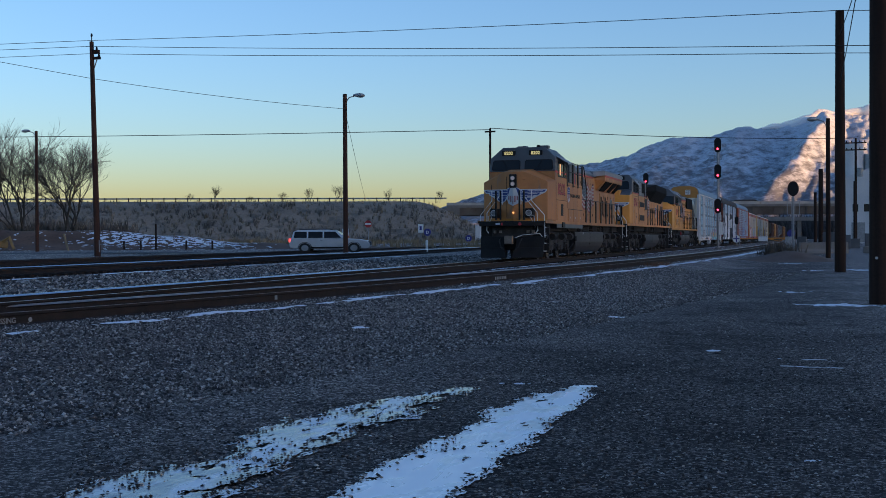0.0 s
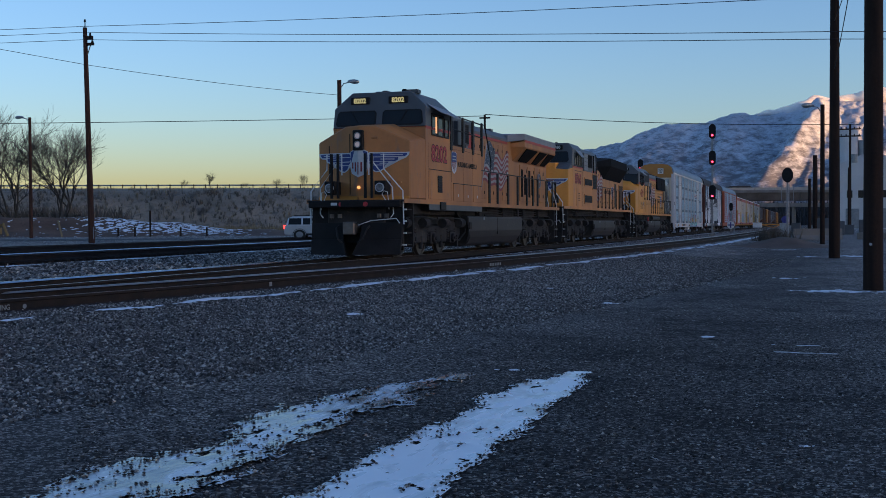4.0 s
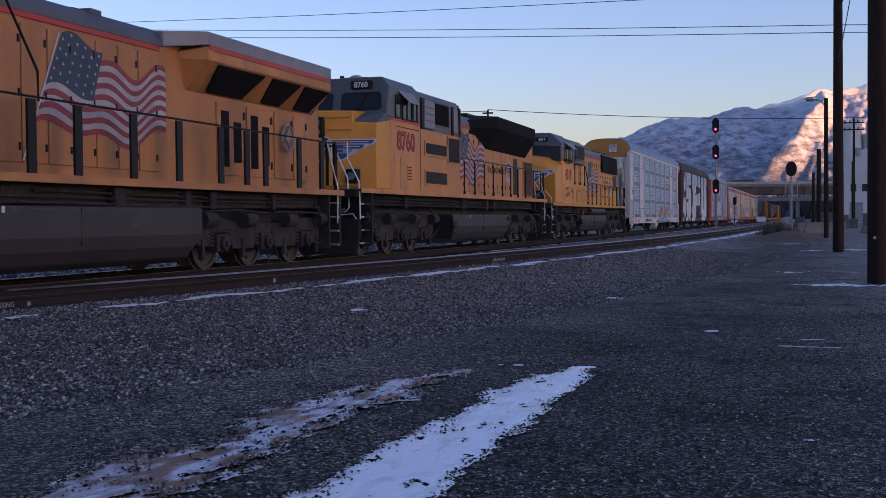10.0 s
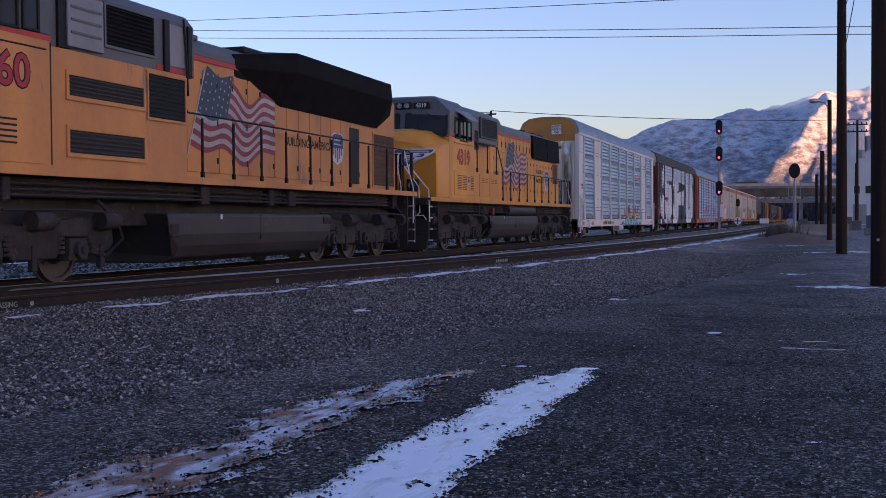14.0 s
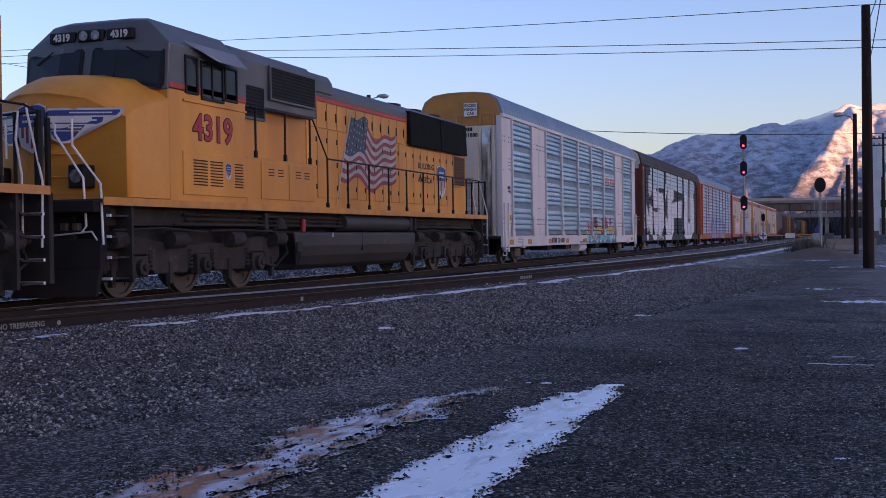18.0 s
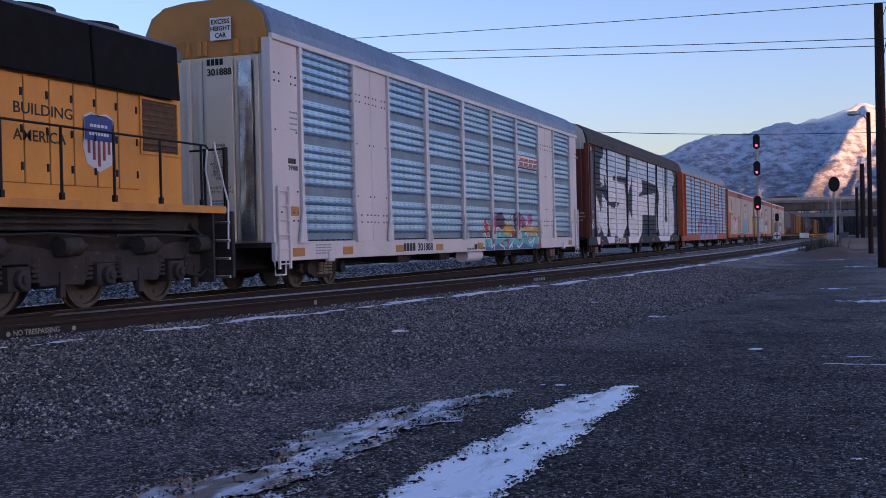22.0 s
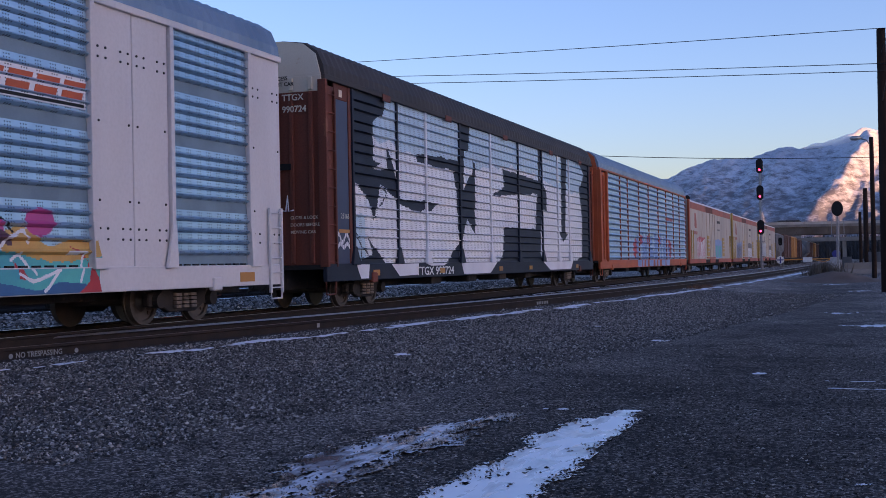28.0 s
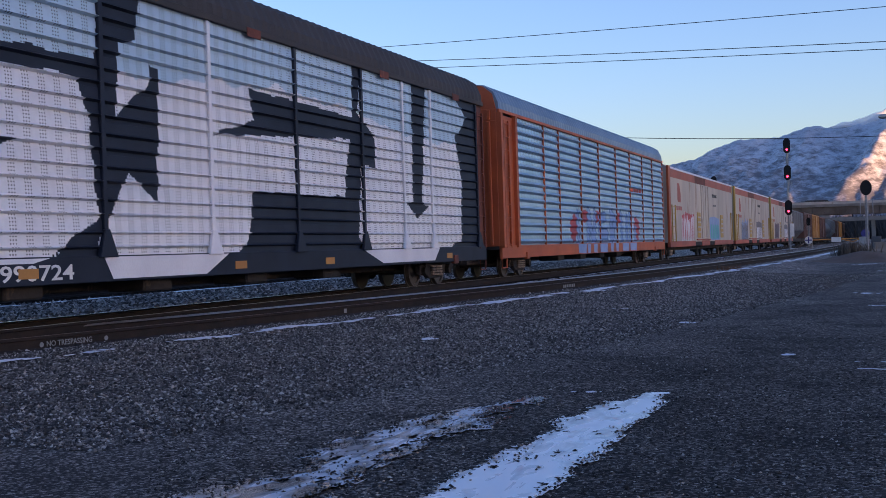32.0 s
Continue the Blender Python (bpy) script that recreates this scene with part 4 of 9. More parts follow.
br = empty("road_overpass", "steel girder road overpass on concrete piers", "bridge")
bm = bmesh.new()
loft(bm, [[emb(u, q, z) for q, z in ((-12, 8.45), (.5, 8.45), (.5, 9.05), (-12, 9.05))] for u in (0, 190)])
part("deck_slab", bm, M_concrete, br, "weathered concrete deck")
bm = bmesh.new()
loft(bm, [[emb(u, q, z) for q, z in ((.25, 9.05), (.5, 9.05), (.5, 9.65), (.25, 9.65))] for u in (0, 190)])
part("parapet", bm, M_parapet, br)
for q in (0.0, -5.5, -11.0):
    bm = bmesh.new()
    loft(bm, [[emb(u, q + a, z) for a, z in ((-.25, 6.75), (.25, 6.75), (.25, 6.85), (.05, 6.85), (.05, 8.35), (.25, 8.35), (.25, 8.45), (-.25, 8.45), (-.25, 8.35), (-.05, 8.35), (-.05, 6.85), (-.25, 6.85))] for u in (0, 190)])
    gd = part("girder", bm, M_girder, br, "rust-streaked steel plate girder")
    if q == 0.0:
        for k in range(76):
            u = 1 + k * 2.5
            bm = bmesh.new()
            loft(bm, [[emb(u + a, .05 + b, z) for a, b in ((-.09, 0), (.09, 0), (.09, .22), (-.09, .22))] for z in (6.86, 8.34)])
            part("stiffener", bm, M_girder, gd)
for u in (26, 50, 100, 122, 146):
    for q in (-1.0, -6.0, -11.0):
        bm = bmesh.new()
        x, y, _ = emb(u, q, 0)
        disc(bm, (x, y, 3.3), .55, (0, 0, 1), 6.2, 16)
        part("pier_column", bm, M_concrete, br, smooth=True)
    bm = bmesh.new()
    loft(bm, [[emb(u + a, b, z) for a, b in ((-.6, -12), (.6, -12), (.6, .3), (-.6, .3))] for z in (5.9, 6.75)])
    part("pier_cap", bm, M_concrete, br, bevel=.05)
bm = bmesh.new()
loft(bm, [[emb(u, q, z) for u, q in ((-1, -12), (3, -12), (3, .6), (-1, .6))] for z in (.2, 8.45)])
part("abutment", bm, M_concrete, br)
ww = empty("wing_wall", "pale concrete wing wall beside the overpass", "wall")
bm = bmesh.new()
loft(bm, [[emb(u, q, z) for u, z in ((6, .2), (24, .2), (24, 1.2), (14, 3.2), (6, 4.2))] for q in (24, 24.6)])
part("wall_panel", bm, M_buildwhite, ww)

# second crossing further up the line
b2 = empty("far_overpass", "low distant concrete crossing beyond the overpass", "bridge", "", Matrix.Translation((-10, 420, 0)))
bx("deck_slab", M_concrete, b2, (-15, 60, -4, 4, 6.9, 8.2))
for x in (-12, 4, 22, 40):
    bx("pier", M_concrete, b2, (x - .6, x + .6, -3, 3, 0, 6.9))


# ---- bare trees ----
def tree(x, y, z, h, seed, label, depth=7, fork=3):
    e = empty("bare_tree", label, "tree", "bare winter trees", Matrix.Translation((x, y, z)))
    rnd = random.Random(seed)
    verts, faces, tv, tf = [], [], [], []

    def seg(a, b, ra, rb, V, F, n):
        d = (b - a).normalized()
        p = d.orthogonal().normalized()
        q = d.cross(p)
        k = len(V)
        for c, r in ((a, ra), (b, rb)):
            V.extend(tuple(c + (p * math.cos(i * math.tau / n) + q * math.sin(i * math.tau / n)) * r) for i in range(n))
        F.extend((k + i, k + (i + 1) % n, k + n + (i + 1) % n, k + n + i) for i in range(n))

    def grow(a, d, L, r, lev):
        m = a + d * L * .5 + Vector((rnd.uniform(-1, 1), rnd.uniform(-1, 1), 0)) * L * .06
        b = m + (d + Vector((rnd.uniform(-.2, .2), rnd.uniform(-.2, .2), rnd.uniform(-.05, .2)))).normalized() * L * .5
        V, F = (verts, faces) if lev < 2 else (tv, tf)
        n = 7 if lev < 2 else (4 if lev < 4 else 3)
        seg(a, m, r, r * .85, V, F, n)
        seg(m, b, r * .85, r * .68, V, F, n)
        if lev >= depth:
            return
        for k in range(fork if lev < 6 else 2):
            t = rnd.uniform(.35, 1.0) if k else 1.0
            o = a.lerp(b, t)
            ax = Vector((rnd.uniform(-1, 1), rnd.uniform(-1, 1), rnd.uniform(-.4, .6)))
            nd = (d + ax * rnd.uniform(.45, .90)).normalized()
            nd.z += .04
            grow(o, nd.normalized(), L * rnd.uniform(.70, .88), r * (.60 if k else .70), lev + 1)
    for k in range(2):
        grow(Vector((rnd.uniform(-.3, .3) + .5 * k, 0, 0)), Vector((rnd.uniform(-.25, .25) + .2 * k, rnd.uniform(-.2, .2), 1)).normalized(), h * .22, h * .0105, 0)
    for nm, V, F in (("trunk", verts, faces), ("crown", tv, tf)):
        me = bpy.data.meshes.new(nm)
        me.from_pydata(V, [], F)
        me.materials.append(M_bark)
        o = new(nm, me)
        o.parent = e
    return e


tree(-82.5, 105.5, .7, 15.5, 3, "large bare deciduous tree with fine twigs")
tree(-77.2, 106.9, .8, 15.4, 8, "large bare deciduous tree with fine twigs")
for k, (u, h) in enumerate(((-54, 3.4), (-38, 2.2), (-32, 2.9), (-26, 3.6), (-14, 2.4), (-2, 2.2), (-60, 2.0), (-46, 1.6))):
    x, y, _ = emb(u, 1.0, 0)
    tree(x, y, 9.7, h * 1.7, 20 + k, "small bare shrub on the embankment crest", 5)


def thicket(rnd):
    return -84 + rnd.uniform(-8, 12), 108 + rnd.uniform(-3, 5), .5


tufts("winter_brush", 260, thicket, 2.6, M_brush, "bare thicket under the trees", 5, 12, .8)


# ---- dirt bank with old snow ----
def bank_material():
    m = surf("bank_soil", (0.15, 0.09, 0.06), (0.09, 0.055, 0.038), .4, .9, c3=(0.06, 0.04, 0.03), cut=.56, fine=5, bump=.03, stretch=(.6, .6, 2.0))
    return m


def bank_z(u, v):
    return .4 + 2.0 * math.exp(-(v / 3.2) ** 2) * smooth(-70, -50, u) * (1 - .75 * smooth(-42, -20, u)) * (1 - smooth(-22, -8, u)) + .25 * noise.noise((u * .25, v * .3, 4))


C = Vector((-31.0, 112.0, 0))
us, vs_ = np.arange(-75, 0, .8), np.arange(-8, 8.1, .6)
verts = []
for u in us:
    for v in vs_:
        p = C + RIGHT * float(u) + NEAR * float(v)
        verts.append((p.x, p.y, bank_z(float(u), float(v)) - .15 * smooth(5, 8, abs(float(v)))))
nv = len(vs_)
me = bpy.data.meshes.new("dirt_bank")
me.from_pydata(verts, [], [(i * nv + j, (i + 1) * nv + j, (i + 1) * nv + j + 1, i * nv + j + 1) for i in range(len(us) - 1) for j in range(nv - 1)])
me.materials.append(bank_material())
me.polygons.foreach_set("use_smooth", [True] * len(me.polygons))
tagged(new("dirt_bank", me), "low brown dirt bank with patches of old snow", "dirt bank", kind="structure")


def bank_grass(rnd):
    u, v = rnd.uniform(-75, 5), rnd.uniform(-8, -2)
    p = C + RIGHT * u + NEAR * v
    return p.x, p.y, bank_z(u, v)


tufts("dry_grass", 900, bank_grass, .8, M_grass, "straw-coloured grass on the dirt bank", 6, 6)
for k, (x, y, h, tilt) in enumerate(((-59.6, 96.4, 2.5, 0), (-66.5, 92.5, 1.6, .5), (-62.5, 95.5, .9, 0), (-61.0, 96.0, .9, 0), (-57.0, 97.5, .9, 0), (-54.5, 98.0, .9, 0))):
    e = empty("fence_post", "weathered fence post in the dirt", "post", "fence posts", Matrix.Translation((x, y, .4)))
    bar("post", M_pole if k != 1 else M_grass, e, [(0, 0, -.1), (-tilt, 0, h)], .09, 8)

# machine at the edge of the yard
e = empty("parked_machine", "yellow construction machine parked behind the bank", "construction machine", "", Matrix.Translation((-73.2, 91.0, .1)))
bx("body", M_machine, e, (-2.0, .6, -.8, .8, .6, 1.3), .08)
bx("cab", M_black, e, (-1.6, -.5, -.7, .7, 1.3, 2.1), .06)
bar("boom", M_machine, e, [(.5, 0, 1.2), (1.3, 0, 1.6), (1.8, 0, .5)], .15, 8)
for x in (-1.5, .1):
    bm = bmesh.new()
    disc(bm, (x, -.8, .45), .5, (0, 1, 0), .4, 16)
    part("wheel", bm, M_rubber, e)

# road beyond the yard
rd = []
for u, v in ((-60, -5), (60, -5), (60, 3), (-60, 3)):
    p = Vector((-33.5, 77.5, 0)) + RIGHT * u + NEAR * v
    rd.append((p.x, p.y))
bm = bmesh.new()
bmverts = []
n = 60
for k in range(n + 1):
    a = Vector(rd[0]).lerp(Vector(rd[1]), k / n * .42)
    b = Vector(rd[3]).lerp(Vector(rd[2]), k / n * .42)
    bmverts.append((bm.verts.new((a.x, a.y, ground_z(a.x, a.y) + .03)), bm.verts.new((b.x, b.y, ground_z(b.x, b.y) + .03))))
for (a, b), (c, d) in zip(bmverts, bmverts[1:]):
    bm.faces.new((a, b, d, c))
tagged(part("road", bm, surf("asphalt", (0.06, 0.06, 0.062), (0.045, 0.045, 0.047), .5, .8, bump=.005)), "dark asphalt service road", "road", kind="structure")


# ---- the waiting car ----
def suv():
    ang = math.atan2(RIGHT.y, RIGHT.x)
    e = empty("suv", "silver sport utility car waiting on the road", "car", "", Matrix.Translation((-33.48, 77.46, .40)) @ Matrix.Rotation(ang, 4, "Z") @ Matrix.Diagonal((1.08, 1, .92, 1)))
    L, W = 5.35, 1.0
    # local x forward, y to the left (away from the camera), z up
    bm = bmesh.new()
    low = [(-2.62, .42), (-2.66, .75), (-2.60, 1.10), (-1.9, 1.14), (1.05, 1.12), (1.95, 1.06), (2.45, .96), (2.66, .80), (2.68, .50), (2.5, .34), (-2.4, .34)]
    loft(bm, [[(x, -W * (1 if z > .5 else .96), z) for x, z in low], [(x, W * (1 if z > .5 else .96), z) for x, z in low]])
    part("body", bm, M_carpaint, e, "silver painted body", bevel=.05)
    bm = bmesh.new()
    top = [(-2.52, 1.10), (-2.38, 1.66), (-2.1, 1.80), (-.2, 1.82), (.45, 1.74), (1.15, 1.12)]
    loft(bm, [[(x, -W * (1 - .16 * (z - 1.1) / .7), z) for x, z in top], [(x, W * (1 - .16 * (z - 1.1) / .7), z) for x, z in top]])
    part("cabin", bm, M_carpaint, e, bevel=.03)
    for s in (-1, 1):
        for a, b, c, d in ((-2.36, -1.5, -2.30, -1.5), (-1.40, -.45, -1.40, -.45), (-.36, .78, -.36, .38)):
            bm = bmesh.new()
            loft(bm, [[(x, s * (W * (1 - .16 * (z - 1.1) / .7) + q), z) for x, z in ((a, 1.17), (b, 1.17), (d, 1.66), (c, 1.66))] for q in (.0, .012)])
            part("side_window", bm, M_carglass, e)
        for x in (-1.62, 1.62):
            bm = bmesh.new()
            disc(bm, (x, s * .90, .39), .39, (0, 1, 0), .25, 22)
            w = part("tyre", bm, M_rubber, e, smooth=True)
            bm = bmesh.new()
            disc(bm, (x, s * 1.03, .39), .24, (0, 1, 0), .02, 14)
            part("rim", bm, M_galv, w)
            bm = bmesh.new()
            loft(bm, [[(x + math.cos(k * math.pi / 10) * r, s * 1.005, .40 + math.sin(k * math.pi / 10) * r) for k in range(11)] + [(x - .40, s * 1.005, .34)] for r in (.46, .42)], caps=False)
            part("wheel_arch", bm, M_black, e)
        bx("door_handle", M_black, e, (-.62, -.45, s * 1.0 - .015, s * 1.0 + .015, .98, 1.02))
        bx("sill_strip", M_black, e, (-1.2, 1.2, s * .99 - .02, s * .99 + .02, .36, .48))
        bx("tail_lamp", M_taillamp, e, (-2.68, -2.55, s * .86 - .12, s * .86 + .12, .86, 1.12), label="red tail lamp")
        bx("headlight", M_ditchglass, e, (2.50, 2.66, s * .78 - .18, s * .78 + .18, .72, .90))
        bar("roof_rail", M_black, e, [(-2.0, s * .78, 1.86), (.1, s * .78, 1.86)], .03)
    bm = bmesh.new()
    loft(bm, [[(x + q, y, z) for x, y, z in ((1.12, -.85, 1.16), (1.12, .85, 1.16), (.50, .75, 1.70), (.50, -.75, 1.70))] for q in (0, .015)])
    part("windscreen", bm, M_glass, e)
    bx("grille", M_black, e, (2.64, 2.70, -.55, .55, .60, .86), .02)
    return e


suv()


# ---- small signs ----
def sign(name, label, x, y, z, h, face):
    e = empty(name, label, "sign", "", Matrix.Translation((x, y, z)))
    bar("sign_post", M_galv, e, [(0, .05, -.1), (0, .05, h)], .04)
    face(e, h)
    return e


def octagon(e, h):
    bm = bmesh.new()
    loft(bm, [[(math.cos((k + .5) * math.tau / 8) * .36, q, h + math.sin((k + .5) * math.tau / 8) * .36) for k in range(8)] for q in (-.02, .0)])
    part("sign_plate", bm, M_signred, e, "red octagonal plate")
    bx("sign_band", M_whitepaint, e, (-.28, .28, -.03, -.022, h - .07, h + .07))


def round_blue(e, h):
    bm = bmesh.new()
    disc(bm, (0, -.02, h), .40, (0, 1, 0), .03, 20)
    part("sign_plate", bm, M_signblue, e)
    words("sign_letter", "D", .46, M_whitepaint, e, front(-.165, h - .165, -.045), 1.0, .01)


def white_board(e, h):
    bx("sign_plate", M_whitepaint, e, (-.3, .3, -.03, 0, h - .45, h + .45))
    bx("sign_mark", M_signblue, e, (-.12, .12, -.04, -.032, h - .2, h + .25))


sign("stop_sign", "red octagonal stop sign on a post", -40.46, 102.5, .5, 2.3, octagon)
sign("round_sign", "dark blue round sign with a white letter", -40.0, 134.2, .5, .9, round_blue)
sign("round_sign", "dark blue round sign with a white letter", -39.93, 118.50, .5, 1.57, round_blue)
sign("board_sign", "small white board on a post", -40.62, 118.28, .5, 1.99, white_board)
e = empty("marker_post", "short white marker post", "post", "", Matrix.Translation((-28.8, 85.3, .42)))
bar("post", M_whitepaint, e, [(0, 0, -.05), (0, 0, .85)], .10, 8)
for x in (-42.4, -41.9):
    e = empty("marker_post", "short white marker post", "post", "", Matrix.Translation((x, 101, .45)))
    bar("post", M_whitepaint, e, [(0, 0, -.05), (0, 0, 1.9)], .07, 8)
    bx("orange_band", M_orange, e, (-.08, .08, -.08, .08, 1.0, 1.25))

# ---- yard edge: barriers, mound, warehouse ----
for k in range(2):
    e = empty("concrete_barrier", "pale precast concrete barrier block", "barrier", "concrete barriers", Matrix.Translation((-.2 + 1.0 * k, 89.2 + .33 * k, .15)) @ Matrix.Rotation(math.atan2(RIGHT.y, RIGHT.x), 4, "Z"))
    bm = bmesh.new()
    prism_x(bm, [(-.3, 0), (.3, 0), (.25, .18), (.12, .35), (.1, .82), (-.1, .82), (-.12, .35), (-.25, .18)], -.6 - .55 * (k == 0), .55 + .8 * k)
    part("block", bm, M_concrete, e, bevel=.02)
e = empty("concrete_barrier", "pale precast concrete barrier block", "barrier", "concrete barriers", Matrix.Translation((4.2, 92, .15)))
bx("block", M_concrete, e, (-1.0, 1.4, -.3, .3, 0, .5), .05)

us, vs_ = np.arange(-3.4, 3.5, .2), np.arange(-2.6, 2.7, .2)
verts = [(-1.4 + u, 66 + v, ground_z(-1.4 + u, 66 + v) - .06 + .62 * math.exp(-(u / 1.9) ** 2 - (v / 1.5) ** 2) + .06 * noise.noise((u * 1.5, v * 1.5, 1))) for u in us for v in vs_]
nv = len(vs_)
me = bpy.data.meshes.new("dirt_mound")
me.from_pydata(verts, [], [(i * nv + j, (i + 1) * nv + j, (i + 1) * nv + j + 1, i * nv + j + 1) for i in range(len(us) - 1) for j in range(nv - 1)])
me.materials.append(surf("mound_soil", (0.15, 0.10, 0.075), (0.11, 0.075, 0.055), .8, .9, fine=12, bump=.02))
me.polygons.foreach_set("use_smooth", [True] * len(me.polygons))
tagged(new("dirt_mound", me), "low brown dirt mound at the yard edge", "mound", kind="structure")


def mound_bush(rnd):
    return -2.5 + rnd.gauss(0, .5), 82 + rnd.gauss(0, .5), .2


def weed(rnd):
    k = rnd.choice(((-6.45, 48.5), (-6.3, 49.2), (-6.2, 48.0)))
    return k[0] + rnd.gauss(0, .2), k[1] + rnd.gauss(0, .15), ground_z(*k)


tufts("winter_brush", 60, mound_bush, .8, M_brush, "dark brush beside the signal post", 7, 9, .8)
tufts("dry_weeds", 60, weed, .16, surf("red_weed", (0.20, 0.10, 0.055), (0.15, 0.08, 0.045), 3, .9), "small reddish dry weeds on the gravel", 8, 7, .9)

b = empty("warehouse", "white industrial building with silos", "building", "", Matrix.Translation((4.0, 236, 0)))
bx("main_block", M_buildwhite, b, (4.0, 30, 0, 18, 0, 11.5), .05)
bm = bmesh.new()
prism_y(bm, [(1.0, 0), (12, 0), (12, 12.5), (6.5, 14.6), (1.0, 12.5)], -6, 4)
part("gable_block", bm, M_buildwhite, b)
bm = bmesh.new()
disc(bm, (2.2, 1, 9.5), 2.2, (0, 0, 1), 19.0, 24)
part("silo", bm, M_buildwhite, b, smooth=True)
bm = bmesh.new()
disc(bm, (6.0, 2, 8.6), 1.6, (0, 0, 1), 17.2, 24)
part("silo", bm, M_buildwhite, b, smooth=True)
for k in range(5):
    bx("window", M_glass, b, (2.2 + k * 2.0, 3.2 + k * 2.0, -6.06, -6.0, 6.0, 7.4))
for k in range(3):
    bx("dock_door", M_galv, b, (2.0 + k * 3.2, 4.4 + k * 3.2, -6.08, -6.0, .3, 4.0))
bar("roof_pipe", M_galv, b, [(5.5, 0, 14), (5.5, 0, 19.5), (7.5, 0, 20)], .25, 8)
bm = bmesh.new()
for k in range(12):
    tube(bm, [(8.2, -2, 14 + k * .3), (9.2, -2, 14 + k * .3)], .05)
part("roof_ladder", bm, M_galv, b)
for k, (x, y, w, h) in enumerate(((-1.5, 120, .9, 1.6), (-2.6, 118, .8, 1.2), (2.4, 118, 1.2, 1.8), (1.2, 128, 1.4, 2.2), (5.5, 130, 1.6, 2.0), (3.6, 124, .9, 1.3))):
    e = empty("equipment_cabinet", "grey metal trackside equipment cabinet", "cabinet", "trackside cabinets", Matrix.Translation((x, y, .2)))
    bx("case", M_locogrey, e, (-w / 2, w / 2, -.4, .4, 0, h * .75), .03)
    bx("door", M_locogrey, e, (-w / 2 + .06, w / 2 - .06, -.43, -.4, .1, h * .75 - .1), .01)


# ---- mountains and hills ----
def ridge_h(x):
    pts = ((-1700, 0), (-1250, 70), (-987, 175), (-697, 256), (-610, 272), (-534, 308), (-452, 330), (-353, 330), (-281, 355), (-245, 370), (-182, 362), (-84, 368), (-30, 386), (10, 400), (166, 406), (420, 412), (700, 380), (1200, 300), (2000, 220))
    for (a, p), (b, q) in zip(pts, pts[1:]):
        if a <= x <= b:
            return p + (q - p) * smooth(a, b, x)
    return 0


xs = np.arange(-1100, 700, 6.0)
bs = list(np.linspace(0, 1, 110)) + [1.05, 1.15, 1.3]
verts = []
for x in xs:
    x = float(x)
    H = ridge_h(x)
    for bb in bs:
        y = 4060 + .27 * x - 1500 * (1 - bb)
        k = max(0, min(1, bb))
        lean = x + 190 * (1 - k)
        rn = noise.ridged_multi_fractal((lean * .0046 + 3, y * .0030, 1.7), 1.0, 2.1, 7, 1.0, 2.0)
        fine = noise.fractal((x * .030, y * .020, 4), .8, 2.0, 5)
        rib = noise.ridged_multi_fractal((lean * .022, y * .0035, 8.0), .9, 2.2, 5, 1.0, 2.0)
        s = 78 - 300 * (1 - k) + 34 * noise.noise((k * 5, 3, 1)) + 14 * noise.noise((k * 17, 3, 5))     # the spur that parts sunlight and shade
        lit = smooth(s - 10, s + 60, x)
        z = H * (k ** 1.25) * (.80 + .14 * rn * (1 - .8 * k)) + fine * 12 * k * (1 - .6 * k ** 4) + (7 + 20 * lit) * k * (1 - .75 * k ** 4) * (rib - 1.0)
        z += H * .20 * k ** 2
        z += 66 * math.exp(-((x - s) / 38) ** 2) * smooth(.20, .6, k) * (1 - .92 * smooth(.82, 1, k))
        if bb > 1:
            z = (H * 1.02 + 6) * (1.3 - bb) / .3
        verts.append((x, y, z - 8))
nv = len(bs)
me = bpy.data.meshes.new("mountain_range")
me.from_pydata(verts, [], [(i * nv + j, (i + 1) * nv + j, (i + 1) * nv + j + 1, i * nv + j + 1) for i in range(len(xs) - 1) for j in range(nv - 1)])
me.polygons.foreach_set("use_smooth", [True] * len(me.polygons))


